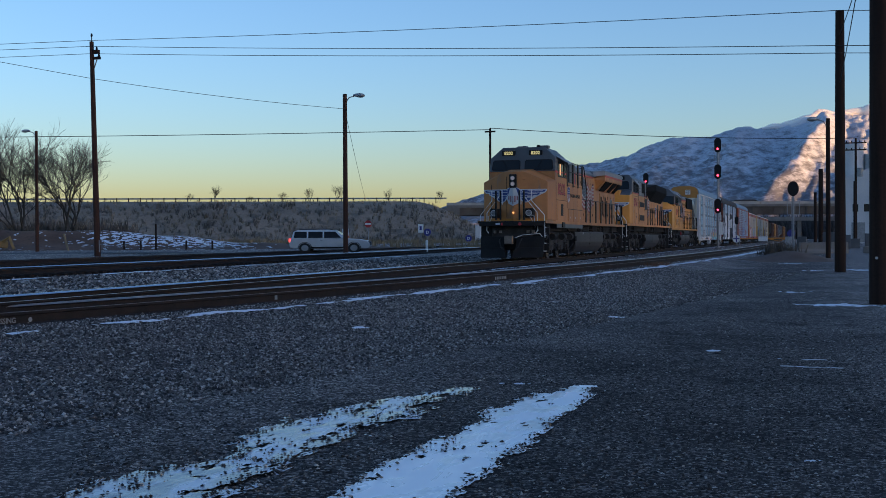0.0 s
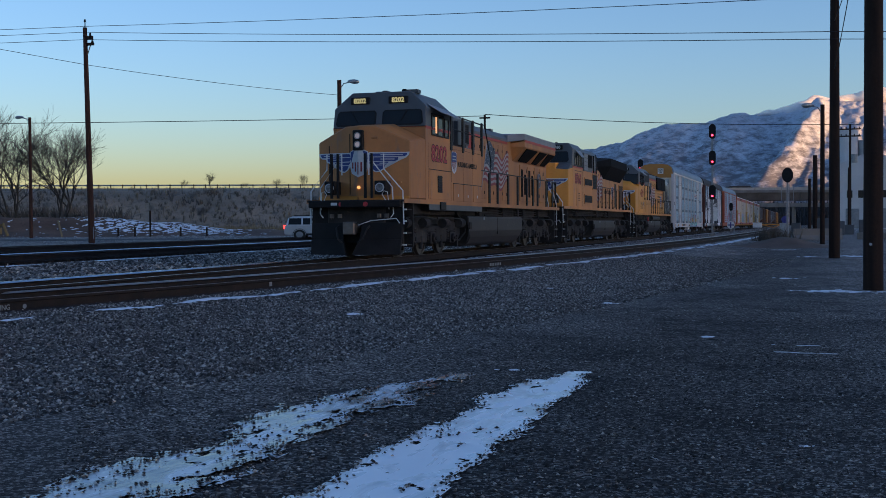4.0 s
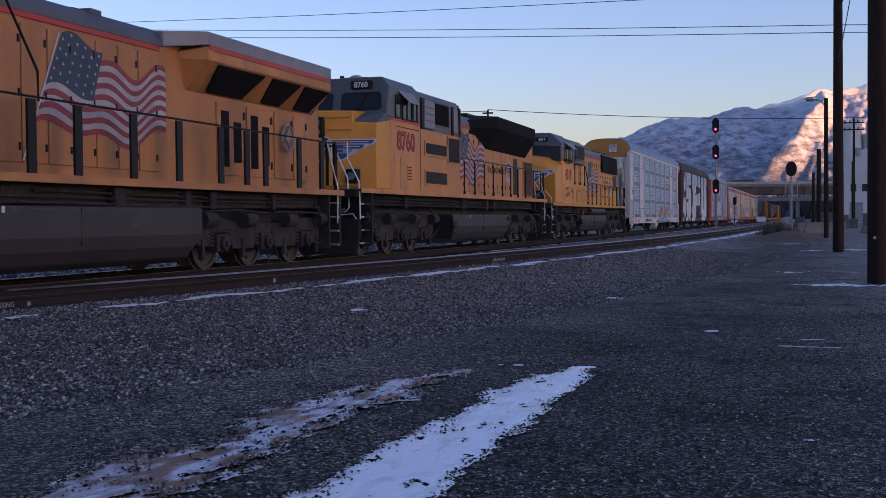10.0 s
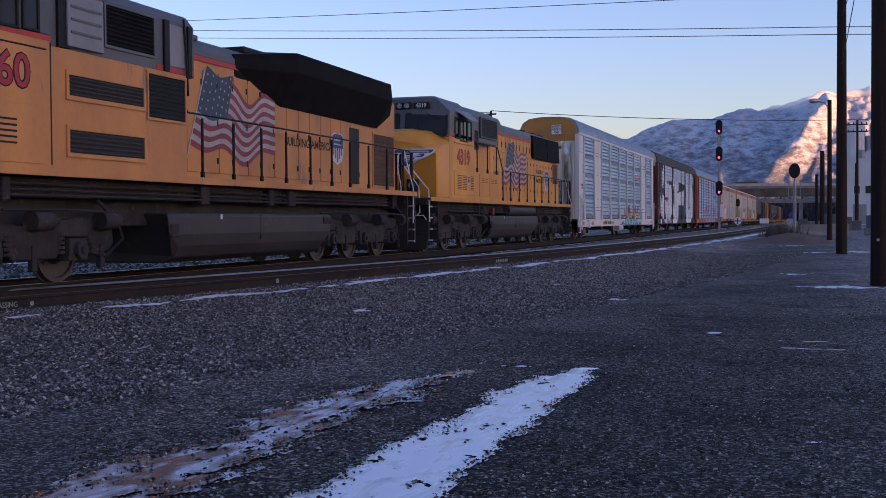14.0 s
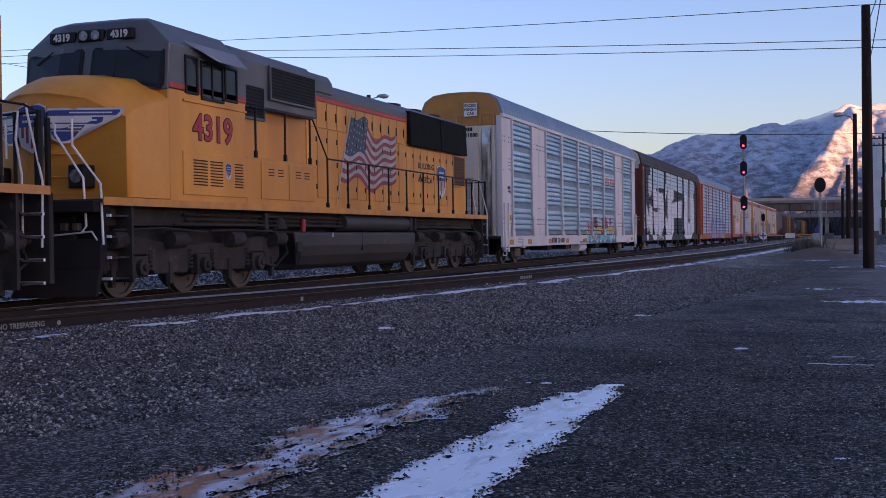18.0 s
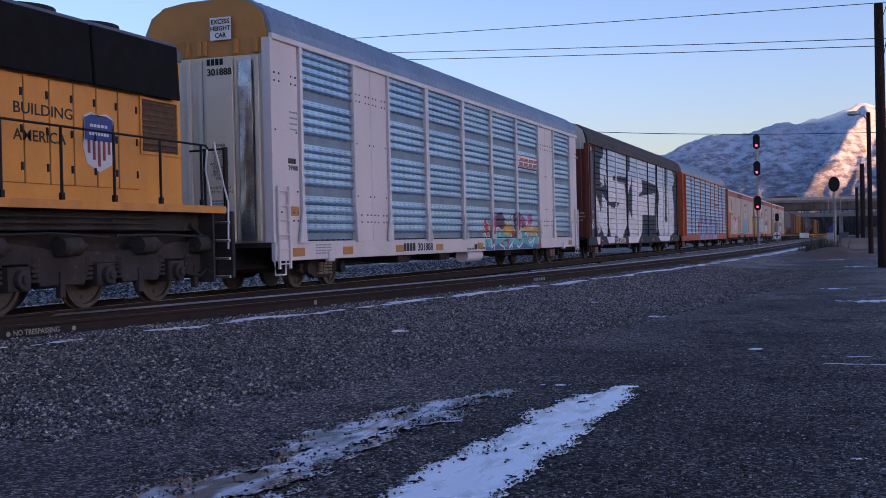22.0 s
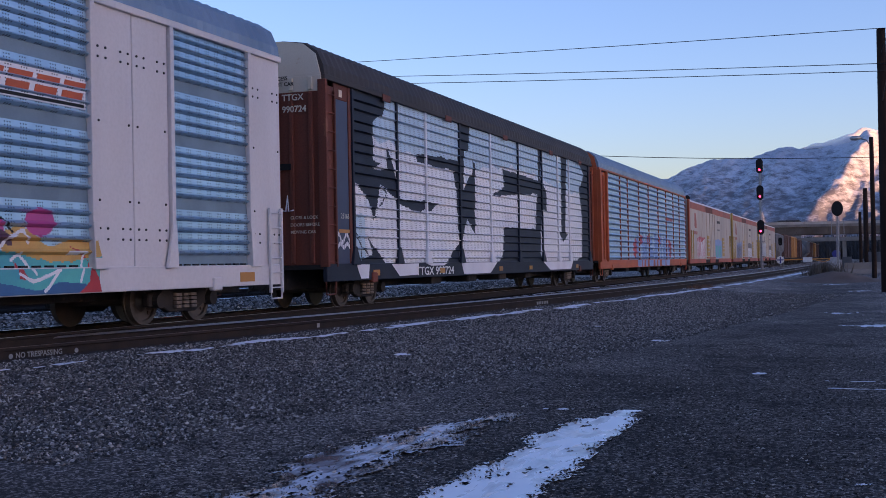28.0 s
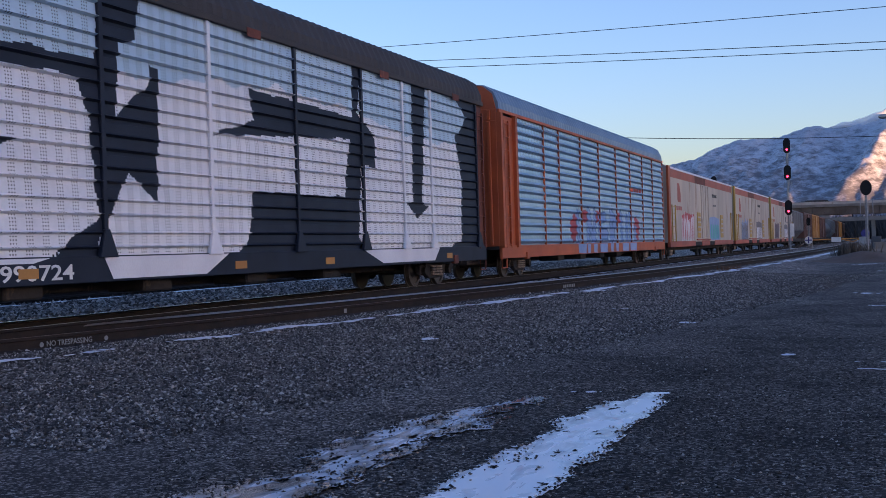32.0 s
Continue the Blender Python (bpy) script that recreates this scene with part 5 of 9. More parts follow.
def mountain_material():
    m = surf("snowy_slopes", (0.60, 0.63, 0.68), (0.46, 0.49, 0.54), .006, .8, fine=.12)
    nt = m.node_tree
    N, K = nt.nodes.new, nt.links.new
    b_ = nt.nodes["Principled BSDF"]
    src = b_.inputs["Base Color"].links[0].from_socket
    tc = N("ShaderNodeTexCoord")
    n1 = N("ShaderNodeTexNoise")
    n1.inputs["Scale"].default_value, n1.inputs["Detail"].default_value, n1.inputs["Roughness"].default_value = .028, 12, .72
    mpd = N("ShaderNodeMapping")
    mpd.inputs["Rotation"].default_value, mpd.inputs["Scale"].default_value = (0, radians(35), 0), (1.0, .35, 2.0)
    K(tc.outputs["Object"], mpd.inputs[0])
    K(mpd.outputs[0], n1.inputs["Vector"])
    sep = N("ShaderNodeSeparateXYZ")
    K(tc.outputs["Object"], sep.inputs[0])
    mr = N("ShaderNodeMapRange")
    mr.inputs[1].default_value, mr.inputs[2].default_value, mr.inputs[3].default_value, mr.inputs[4].default_value = 40, 380, .20, -.04
    K(sep.outputs[2], mr.inputs[0])
    a = N("ShaderNodeMath")
    K(n1.outputs[0], a.inputs[0])
    K(mr.outputs[0], a.inputs[1])
    r = N("ShaderNodeValToRGB")
    r.color_ramp.elements[0].position, r.color_ramp.elements[1].position = .49, .68
    K(a.outputs[0], r.inputs[0])
    x = N("ShaderNodeMix")
    x.data_type = "RGBA"
    # rock kept pale and bluish, distance haze painted into its colour
    x.inputs[7].default_value = (.14, .142, .155, 1)
    K(r.outputs[0], x.inputs[0])
    K(src, x.inputs[6])
    K(x.outputs[2], b_.inputs["Base Color"])
    bp = N("ShaderNodeBump")
    bp.inputs["Strength"].default_value, bp.inputs["Distance"].default_value, bp.invert = .35, 8, True
    K(n1.outputs[0], bp.inputs["Height"])
    K(bp.outputs[0], b_.inputs["Normal"])
    return m


me.materials.append(mountain_material())
tagged(new("mountain_range", me), "snow-covered mountain range with rocky ribs", "mountain", kind="structure")

M_cloud = surf("cloud_white", (.85, .85, .86), (.75, .75, .77), .01, 1.0)
nt = M_cloud.node_tree
cb = nt.nodes["Principled BSDF"]
ctc = nt.nodes.new("ShaderNodeTexCoord")
cno = nt.nodes.new("ShaderNodeTexNoise")
cno.inputs["Scale"].default_value, cno.inputs["Detail"].default_value = .022, 7
cfa = nt.nodes.new("ShaderNodeAttribute")
cfa.attribute_name = "fade"
cmu = nt.nodes.new("ShaderNodeMath")
crm = nt.nodes.new("ShaderNodeValToRGB")
crm.color_ramp.elements[0].position, crm.color_ramp.elements[1].position = .86, 1.22
crm.color_ramp.elements[1].color = (.85, .85, .85, 1)
nt.links.new(ctc.outputs["Object"], cno.inputs["Vector"])
nt.links.new(cno.outputs[0], cmu.inputs[0])
nt.links.new(cfa.outputs["Fac"], cmu.inputs[1])
nt.links.new(cmu.outputs[0], crm.inputs[0])
nt.links.new(crm.outputs[0], cb.inputs["Alpha"])


def cloud_roll(x0, x1, thick, lift):
    """A soft roll of cloud along the crest, thinning out at its rims."""
    vs, fs, fade, n = [], [], [], 15
    xx = np.arange(x0, x1, 6.0)
    for x in xx:
        x = float(x)
        t = (x - x0) / (x1 - x0)
        r = thick * (.55 + .45 * math.sin(t * 11 + lift)) * smooth(0, .2, t) * (1 - .5 * smooth(.9, 1, t)) + 4
        for k in range(n):
            a = math.pi * k / (n - 1)
            p = Vector((x, 4030 + .27 * x - math.sin(a) * r * .9, ridge_h(x) + lift - math.cos(a) * r))
            p += Vector((0, noise.noise(p * .03), noise.noise(p * .03 + Vector((5, 0, 0))))) * 7
            vs.append(p)
            fade.append(math.sin(a) ** .8 * smooth(0, .12, t) * .72)
    fs = [(i * n + j, i * n + j + 1, (i + 1) * n + j + 1, (i + 1) * n + j) for i in range(len(xx) - 1) for j in range(n - 1)]
    me = bpy.data.meshes.new("cloud_bank")
    me.from_pydata(vs, [], fs)
    me.materials.append(M_cloud)
    at = me.attributes.new("fade", "FLOAT", "POINT")
    at.data.foreach_set("value", fade)
    me.polygons.foreach_set("use_smooth", [True] * len(fs))
    tagged(new("cloud_bank", me), "thin cloud clinging to the mountain crest", "cloud", kind="stuff")


cloud_roll(-230, 420, 22, -2)
cloud_roll(-60, 420, 26, 8)


def bank_snow(x, y):
    d = Vector((x, y, 0)) - C
    u, v = d.dot(RIGHT), d.dot(NEAR)
    zone = smooth(-43, -36, u) * (1 - smooth(-27, -22, u)) * smooth(-2.5, -.5, v) * (1 - smooth(2.6, 5.0, v))
    streak = noise.fractal((u * 1.3 + v * 1.2, v * 3.0 - u * .5, 2), 1.0, 2.0, 5)
    return zone * .36 - .34 + .62 * streak


def bank_at(x, y):
    d = Vector((x, y, 0)) - C
    return bank_z(d.dot(RIGHT), d.dot(NEAR)) + .03


patchy("snow_patch", -76, -50, 92, 112, .14, bank_snow, bank_at, M_snow, "old snow lying in streaks on the dirt bank", .02, "stuff")


# dark tufts added for hazy hills, covering the sunlit mountain foot
def hazy_band(rnd):
    t = rnd.random()
    return -60 + 130 * t + rnd.gauss(0, 4), 560 + 60 * t + rnd.gauss(0, 25), .0


tufts("distant_trees", 1000, hazy_band, 9.5, surf("hazy_hill_tone", (0.055, 0.055, 0.06), (0.035, 0.036, 0.04), .05, .95), "dark tuft band added for hazy hills beyond the overpass", 11, 14, .8)
e = empty("distant_building", "dark low roof beyond the overpass", "building", "", Matrix.Translation((-25.5, 444, 0)) @ Matrix.Rotation(math.atan2(RIGHT.y, RIGHT.x), 4, "Z"))
bx("wall", M_hopper, e, (-4.5, 4.5, 0, 10, 0, 14.2))
bm = bmesh.new()
prism_y(bm, [(-5.2, 14.2), (5.2, 14.2), (3.6, 15.2), (-3.6, 15.2)], -.6, 10.6)
part("roof", bm, M_darkroof, e)

# unseen hills added behind the yard to block the low sun from it
S = Vector((math.sin(SUN_AZ), math.cos(SUN_AZ), 0))
T = Vector((S.y, -S.x, 0))


def hill_h(t, q):
    d = abs(q) / 900
    base = 215 + 25 * math.sin(t * .003)
    return max(0, base * (1 - d ** 1.3)) + 12 * noise.noise((t * .004, q * .004, 0)) - 8


verts = []
ts, qs = np.arange(-4200, 4300, 70.0), np.arange(-900, 901, 90.0)
for t in ts:
    for q in qs:
        p = S * (3600 + float(q)) + T * float(t)
        verts.append((p.x, p.y, hill_h(float(t), float(q))))
nv = len(qs)
me = bpy.data.meshes.new("sun_blocker_hills")
me.from_pydata(verts, [], [(i * nv + j, (i + 1) * nv + j, (i + 1) * nv + j + 1, i * nv + j + 1) for i in range(len(ts) - 1) for j in range(nv - 1)])
me.materials.append(surf("blocker_slopes", (.3, .3, .32), (.16, .14, .13), .006, .9, fine=.05))
tagged(new("sun_blocker_hills", me), "unseen hill range added to block the low sun", "hills", kind="structure")

# ---- rolling stock: shared pieces ----
WHEELSETS = []     # (wheelset, radius, its centre in the vehicle's space)


def wheelset(parent, y, r):
    bm = bmesh.new()
    for sx in (-1, 1):
        c = sx * 0.76
        prof = [(c - sx * .065, r + .028), (c - sx * .035, r + .028), (c - sx * .03, r), (c + sx * .07, r - .004), (c + sx * .07, r - .075), (c + sx * .03, r - .085),
                (c + sx * .015, r * .45), (c + sx * .06, r * .32), (c + sx * .10, r * .26), (c + sx * .10, .02)]
        n = 28
        rings = [[(x, rr * math.cos(k * math.tau / n), rr * math.sin(k * math.tau / n)) for k in range(n)] for x, rr in prof]
        loft(bm, rings)
        for k in range(3):     # lightening marks that show the turn
            a = k * math.tau / 3
            box(bm, c + sx * .035 - .012, c + sx * .035 + .012, r * .66 * math.cos(a) - .03, r * .66 * math.cos(a) + .03, r * .66 * math.sin(a) - .03, r * .66 * math.sin(a) + .03)
    disc(bm, (0, 0, 0), 0.09, (1, 0, 0), 1.5, 10)
    ob = part("wheelset", bm, M_wheel, parent, "grimy steel wheelset", smooth=True)
    ob.location = (0, y, r)
    WHEELSETS.append((ob, r, (0, y, r)))
    return ob


def loco_truck(e, ys):
    """Three-axle truck: a cast frame on each side with journals, springs, brake cylinders and pipes."""
    a, b = ys[0] - 1.05, ys[2] + 1.05
    for sx in (1, -1):
        bm = bmesh.new()
        top = [(a, .62), (a + .05, .98), (a + .9, 1.06), (ys[1] - .9, .92), (ys[1] + .9, .92), (b - .9, 1.06), (b - .05, .98), (b, .62)]
        low = [(b - .15, .5), (ys[2] + .42, .46), (ys[2] + .34, .74), (ys[2] - .34, .74), (ys[2] - .5, .40), (ys[1] + .5, .40), (ys[1] + .34, .72), (ys[1] - .34, .72), (ys[1] - .5, .40), (ys[0] + .5, .40),
               (ys[0] + .34, .74), (ys[0] - .34, .74), (ys[0] - .42, .46), (a + .15, .5)]
        prism_x(bm, top + low, sx * 1.02, sx * 1.20)
        fr = part("truck_frame", bm, M_undergrey, e, "grimy cast truck side frame", bevel=.02)
        for y in ys:
            bm = bmesh.new()
            box(bm, sx * 1.0 - .09, sx * 1.16 + .09, y - .24, y + .24, .36, .72)
            disc(bm, (sx * 1.27, y, .53), .15, (1, 0, 0), .14, 14)
            disc(bm, (sx * 1.35, y, .53), .07, (1, 0, 0), .06, 10)
            part("journal_box", bm, M_undergrey, fr, bevel=.015)
            for d in (-.40, .40):
                bm = bmesh.new()
                for k in range(5):
                    disc(bm, (sx * 1.13, y + d, .50 + k * .075), .115, (0, 0, 1), .045, 12)
                part("spring", bm, M_undergrey, fr)
        for y in ((ys[0] + ys[1]) / 2, (ys[1] + ys[2]) / 2, ys[0] - .7, ys[2] + .72):
            bm = bmesh.new()
            disc(bm, (sx * 1.30, y, 1.0), .15, (0, 1, 0), .46, 14)
            disc(bm, (sx * 1.30, y + .3, 1.0), .05, (0, 1, 0), .3, 8)
            part("brake_cylinder", bm, M_undergrey, fr, smooth=True)
            bm = bmesh.new()
            box(bm, sx * 1.18 - .05, sx * 1.18 + .05, y - .10, y + .02, .22, .62)
            part("brake_hanger", bm, M_undergrey, fr, bevel=.01)
        for k, (y0, y1) in enumerate(((a, ys[1]), (ys[1], b))):
            bm = bmesh.new()
            tube(bm, [(sx * 1.36, y0 + .1, 1.16), (sx * 1.38, (y0 + y1) / 2, 1.20 - .03 * k), (sx * 1.36, y1 - .1, 1.13)], .022)
            part("brake_pipe", bm, M_rubber, fr)
        bm = bmesh.new()
        tube(bm, [(sx * 1.2, b - .5, 1.35), (sx * 1.4, b - .2, 1.0), (sx * 1.4, b - .05, .7), (sx * 1.25, b - .3, .42), (sx * 1.1, b - .7, .5)], .035, 8)
        part("sand_hose", bm, M_rubber, fr)
    bm = bmesh.new()
    box(bm, -1.0, 1.0, a + .4, b - .4, .45, .95)
    part("truck_bolster", bm, M_undergrey, e, bevel=.03)
    for y in ys:
        wheelset(e, y, .533)


def coupler(e, y, d):
    """d: -1 at the front end, 1 at the rear."""
    bm = bmesh.new()
    box(bm, -.12, .12, min(y, y - d * .75), max(y, y - d * .75), .72, 1.0)
    box(bm, -.2, .16, min(y + d * .05, y - d * .22), max(y + d * .05, y - d * .22), .68, 1.05)
    part("coupler", bm, M_steel, e, "rusty knuckle coupler", bevel=.03)
    for x in (-.45, .5):
        bar("air_hose", M_rubber, e, [(x, y - d * .5, 1.0), (x, y - d * .1, .85), (x * .8, y, .55), (x * .5, y + d * .02, .45)], .028)


def handrail(e, pts, posts, zdeck, post_w=.03, r=.02, mat=None):
    for sx in (1, -1):
        bar("handrail", mat or M_black, e, [(sx * x, y, z) for x, y, z in pts], r)
        for y, z in posts:
            bm = bmesh.new()
            if post_w > .04:
                box(bm, sx * 1.47 - .02, sx * 1.47 + .02, y - post_w, y + post_w, zdeck, z)
            else:
                tube(bm, [(sx * 1.47, y, zdeck), (sx * 1.47, y, z)], post_w * .8)
                box(bm, sx * 1.47 - .03, sx * 1.47 + .03, y - .035, y + .035, zdeck, zdeck + .14)
            part("handrail_post", bm, mat or M_black, e)


def end_steps(e, y0, d, zdeck):
    """Corner step wells with white-edged treads and white grab rails; d = 1 at the front, -1 at the rear."""
    for sx in (1, -1):
        bm = bmesh.new()
        prism_x(bm, [(y0, .30), (y0, zdeck), (y0 + d * .62, zdeck), (y0 + d * .62, .30)], sx * .98, sx * 1.04)
        prism_x(bm, [(y0 + d * .56, .30), (y0 + d * .56, zdeck), (y0 + d * .62, zdeck), (y0 + d * .62, .30)], sx * 1.0, sx * 1.48)
        well = part("step_well", bm, M_undergrey, e)
        for k in range(4):
            z = .36 + k * .34
            bx("step_tread", M_undergrey, well, (min(sx * 1.0, sx * 1.46), max(sx * 1.0, sx * 1.46), min(y0 + d * .02, y0 + d * .5), max(y0 + d * .02, y0 + d * .5), z, z + .03))
            bx("step_edge", M_whitepaint, well, (min(sx * 1.0, sx * 1.47), max(sx * 1.0, sx * 1.47), min(y0 - d * .02, y0 + d * .02), max(y0 - d * .02, y0 + d * .02), z - .005, z + .04), label="white-painted step edge")


def emblem(e, yf, zc, s=1.0, wings=True, shield=True):
    """Winged shield on the nose, as plain coloured shapes."""
    def to(u, v, w):
        return (u, yf(u) - .012 - w, v)
    if wings:
        for sx in (1, -1):
            w = empty_part("wing_emblem", e)
            edge = ((.14, .20), (.30, .29), (1.43, .30), (1.42, .23), (1.34, .14), (1.17, .12), (1.15, .05), (1.05, .00), (.88, -.02), (.80, -.11), (.72, -.20), (.60, -.28), (.48, -.29), (.36, -.22), (.24, -.05))
            poly("wing_outline", M_silver, w, [(sx * u * s, zc + v * s) for u, v in edge], to, .004)
            for field in (((.20, .17), (.32, .255), (1.37, .265), (1.36, .225), (1.30, .17), (.30, .165)),
                          ((.24, .145), (1.12, .145), (1.10, .065), (1.02, .03), (.30, .035)),
                          ((.27, .01), (.85, .015), (.78, -.07), (.34, -.07)),
                          ((.34, -.09), (.76, -.09), (.70, -.17), (.59, -.245), (.49, -.255), (.40, -.20))):
                poly("wing_field", M_blue, w, [(sx * u * s, zc + v * s) for u, v in field], lambda u, v, w: to(u, v, w + .005), .004)
            for u0, u1, v in ((.62, 1.25, .215), (.62, 1.02, .09), (.60, .80, -.03)):
                poly("wing_feather", M_silver, w, [(sx * u0 * s, zc + (v - .010) * s), (sx * u1 * s, zc + (v - .010) * s), (sx * u1 * s, zc + (v + .014) * s), (sx * u0 * s, zc + (v + .014) * s)], lambda u, v, w: to(u, v, w + .010), .003)
    if shield:
        sh = empty_part("shield_emblem", e)
        draw_shield(sh, 0, zc - .02 * s, .56 * s, .80 * s, lambda u, v, w: to(u, v, w + .014))


def empty_part(name, parent):
    o = new(name)
    o.parent = parent
    return o


def draw_shield(parent, uc, vc, w, h, to):
    def P(pts):
        return [(uc + a * w, vc + b * h) for a, b in pts]
    poly("shield_outline", M_silver, parent, P([(-.5, .42), (-.25, .5), (0, .46), (.25, .5), (.5, .42), (.46, .2), (.52, -.1), (.4, -.38), (0, -.52), (-.4, -.38), (-.52, -.1), (-.46, .2)]), to, .004)
    up = lambda u, v, q: to(u, v, q + .005)
    poly("shield_field", M_blue, parent, P([(-.46, .40), (-.25, .46), (0, .43), (.25, .46), (.46, .40), (.43, .18), (.46, .02), (-.46, .02), (-.43, .18)]), up, .003)
    for k in range(5):
        a = -.38 + k * .165
        low = -.42 + .22 * abs(k - 2) / 2
        poly("shield_stripe", M_flagred, parent, P([(a, .03), (a + .085, .03), (a + .085, low), (a, low)]), up, .003)
    curve_bars("shield_lettering", M_silver, parent, uc - .3 * w, uc + .3 * w, vc + .25 * h, .05 * h, lambda u, v, q: to(u, v, q + .009), 5)
    curve_bars("shield_lettering", M_silver, parent, uc - .33 * w, uc + .33 * w, vc + .11 * h, .05 * h, lambda u, v, q: to(u, v, q + .009), 7)


def flag(e, y0, y1, z0, z1, x, seed):
    """A large waving flag decal: canton, stars, thirteen waving stripes."""
    f = empty_part("flag_decal", e)
    W, H = y1 - y0, z1 - z0

    def to(u, v, w):
        drop = .10 * H * math.sin(u * 7.0 + .6) * (.25 + .75 * u) + .05 * H * math.sin(u * 15 + seed)
        lean = (1 - v) * -.22 * (1 - u)
        return (x + w, y0 + (u + lean) * W, z0 + (v * .74 + .16) * H + drop - .10 * H * u * v)
    n = 22
    for k in range(13):
        v0, v1 = k / 13, (k + 1) / 13
        mat = M_flagred if k % 2 == 0 else M_flagwhite
        u0 = 0.36 if k >= 6 else 0.0
        pts = [(u0 + (1 - u0) * i / n, v0) for i in range(n + 1)] + [(u0 + (1 - u0) * i / n, v1) for i in range(n, -1, -1)]
        bm = bmesh.new()
        a = [bm.verts.new(to(u0 + (1 - u0) * i / n, v0, .006)) for i in range(n + 1)]
        b = [bm.verts.new(to(u0 + (1 - u0) * i / n, v1, .006)) for i in range(n + 1)]
        for i in range(n):
            bm.faces.new((a[i], a[i + 1], b[i + 1], b[i]))
        part("stripe", bm, mat, f)
    bm = bmesh.new()
    a = [bm.verts.new(to(.36 * i / 8, 6 / 13, .006)) for i in range(9)]
    b = [bm.verts.new(to(.36 * i / 8, 1.10, .006)) for i in range(9)]
    for i in range(8):
        bm.faces.new((a[i], a[i + 1], b[i + 1], b[i]))
    part("canton", bm, M_flagblue, f, "dark blue starred canton")
    bm = bmesh.new()
    for i in range(6):
        for j in range(5):
            c = Vector(to(.03 + .06 * i, .52 + .12 * j + .05 * (i % 2), .009))
            r = .028
            v = [bm.verts.new(c + Vector((0, math.sin(q * math.tau / 10) * (r if q % 2 else r * .45) * 1.4, math.cos(q * math.tau / 10) * (r if q % 2 else r * .45) * 1.4))) for q in range(10)]
            bm.faces.new(v)
    tagged(part("star_field", bm, M_flagwhite, f), kind="stuff")
    bar("flagpole", M_silver, f, [(x + .012, y0 + W * -.30, z0 - .12 * H), (x + .012, y0 - W * .005, z0 + H * 1.0)], .012)


def numerals(e, txt, y, z, h, x, length):
    """Red cab numerals with a dark outline, h high and length long."""
    m = side(y, z, x)
    o = words("numeral_outline", txt, h * 1.4, M_black, e, m, 1.0, .030, .001)
    ys = [v.co.y for v in o.data.vertices]
    k = length / (max(ys) - min(ys))
    o.data.transform(Matrix.Translation((0, y, 0)) @ Matrix.Diagonal((1, k, 1, 1)) @ Matrix.Translation((0, -y, 0)))
    r = words("numeral", txt, h * 1.4, M_numred, e, side(y, z, x + .004), 1.0, .010, .001)
    r.data.transform(Matrix.Translation((0, y, 0)) @ Matrix.Diagonal((1, k, 1, 1)) @ Matrix.Translation((0, -y, 0)))


def fit_words(name, txt, y, z, h, x, length, mat, parent, fat=0.0):
    o = words(name, txt, h * 1.4, mat, parent, side(y, z, x), 1.0, fat, .002)
    ys = [v.co.y for v in o.data.vertices]
    k = length / (max(ys) - min(ys))
    o.data.transform(Matrix.Translation((0, y, 0)) @ Matrix.Diagonal((1, k, 1, 1)) @ Matrix.Translation((0, -y, 0)))
    return o


def side_panel(name, mat, parent, y0, y1, z0, z1, x, t=.02, both=True, bevel=.006, label=""):
    for sx in ((1, -1) if both else (1,)):
        bx(name, mat, parent, (min(sx * (x - .02), sx * (x + t)), max(sx * (x - .02), sx * (x + t)), y0, y1, z0, z1), bevel, label)


def grille(name, mat, parent, y0, y1, z0, z1, x, slats=8, frame=M_yellow, both=True, fw=.05):
    """A framed recess with horizontal slats."""
    for sx in ((1, -1) if both else (1,)):
        g = bx(name, mat, parent, (min(sx * (x - .02), sx * (x + .008)), max(sx * (x - .02), sx * (x + .008)), y0, y1, z0, z1))
        for k in range(slats):
            z = z0 + (k + .5) * (z1 - z0) / slats
            bm = bmesh.new()
            v = [(sx * (x + .01), z - .012), (sx * (x + .032), z - .02), (sx * (x + .032), z - .01), (sx * (x + .01), z + .012)]
            prism_y(bm, v, y0 + .02, y1 - .02)
            part("slat", bm, mat, g)
        if frame:
            bm = bmesh.new()
            for q in ((y0 - fw, y1 + fw, z1, z1 + fw), (y0 - fw, y1 + fw, z0 - fw, z0), (y0 - fw, y0, z0, z1), (y1, y1 + fw, z0, z1)):
                box(bm, min(sx * (x - .02), sx * (x + .03)), max(sx * (x - .02), sx * (x + .03)), *q)
            part("grille_frame", bm, frame, g)


def window(parent, y0, y1, z0, z1, x, pane=None, both=True, divide=0):
    for sx in ((1, -1) if both else (1,)):
        bm = bmesh.new()
        w = .05
        for q in ((y0 - w, y1 + w, z1, z1 + w), (y0 - w, y1 + w, z0 - w, z0), (y0 - w, y0, z0, z1), (y1, y1 + w, z0, z1)):
            box(bm, min(sx * (x - .02), sx * (x + .03)), max(sx * (x - .02), sx * (x + .03)), *q)
        for k in range(divide):
            yd = y0 + (y1 - y0) * (k + 1) / (divide + 1)
            box(bm, min(sx * (x - .02), sx * (x + .028)), max(sx * (x - .02), sx * (x + .028)), yd - .025, yd + .025, z0, z1)
        f = part("window_frame", bm, M_black, parent, bevel=.006)
        bx("pane", pane or M_glass, f, (min(sx * (x - .015), sx * (x + .008)), max(sx * (x - .015), sx * (x + .008)), y0, y1, z0, z1))


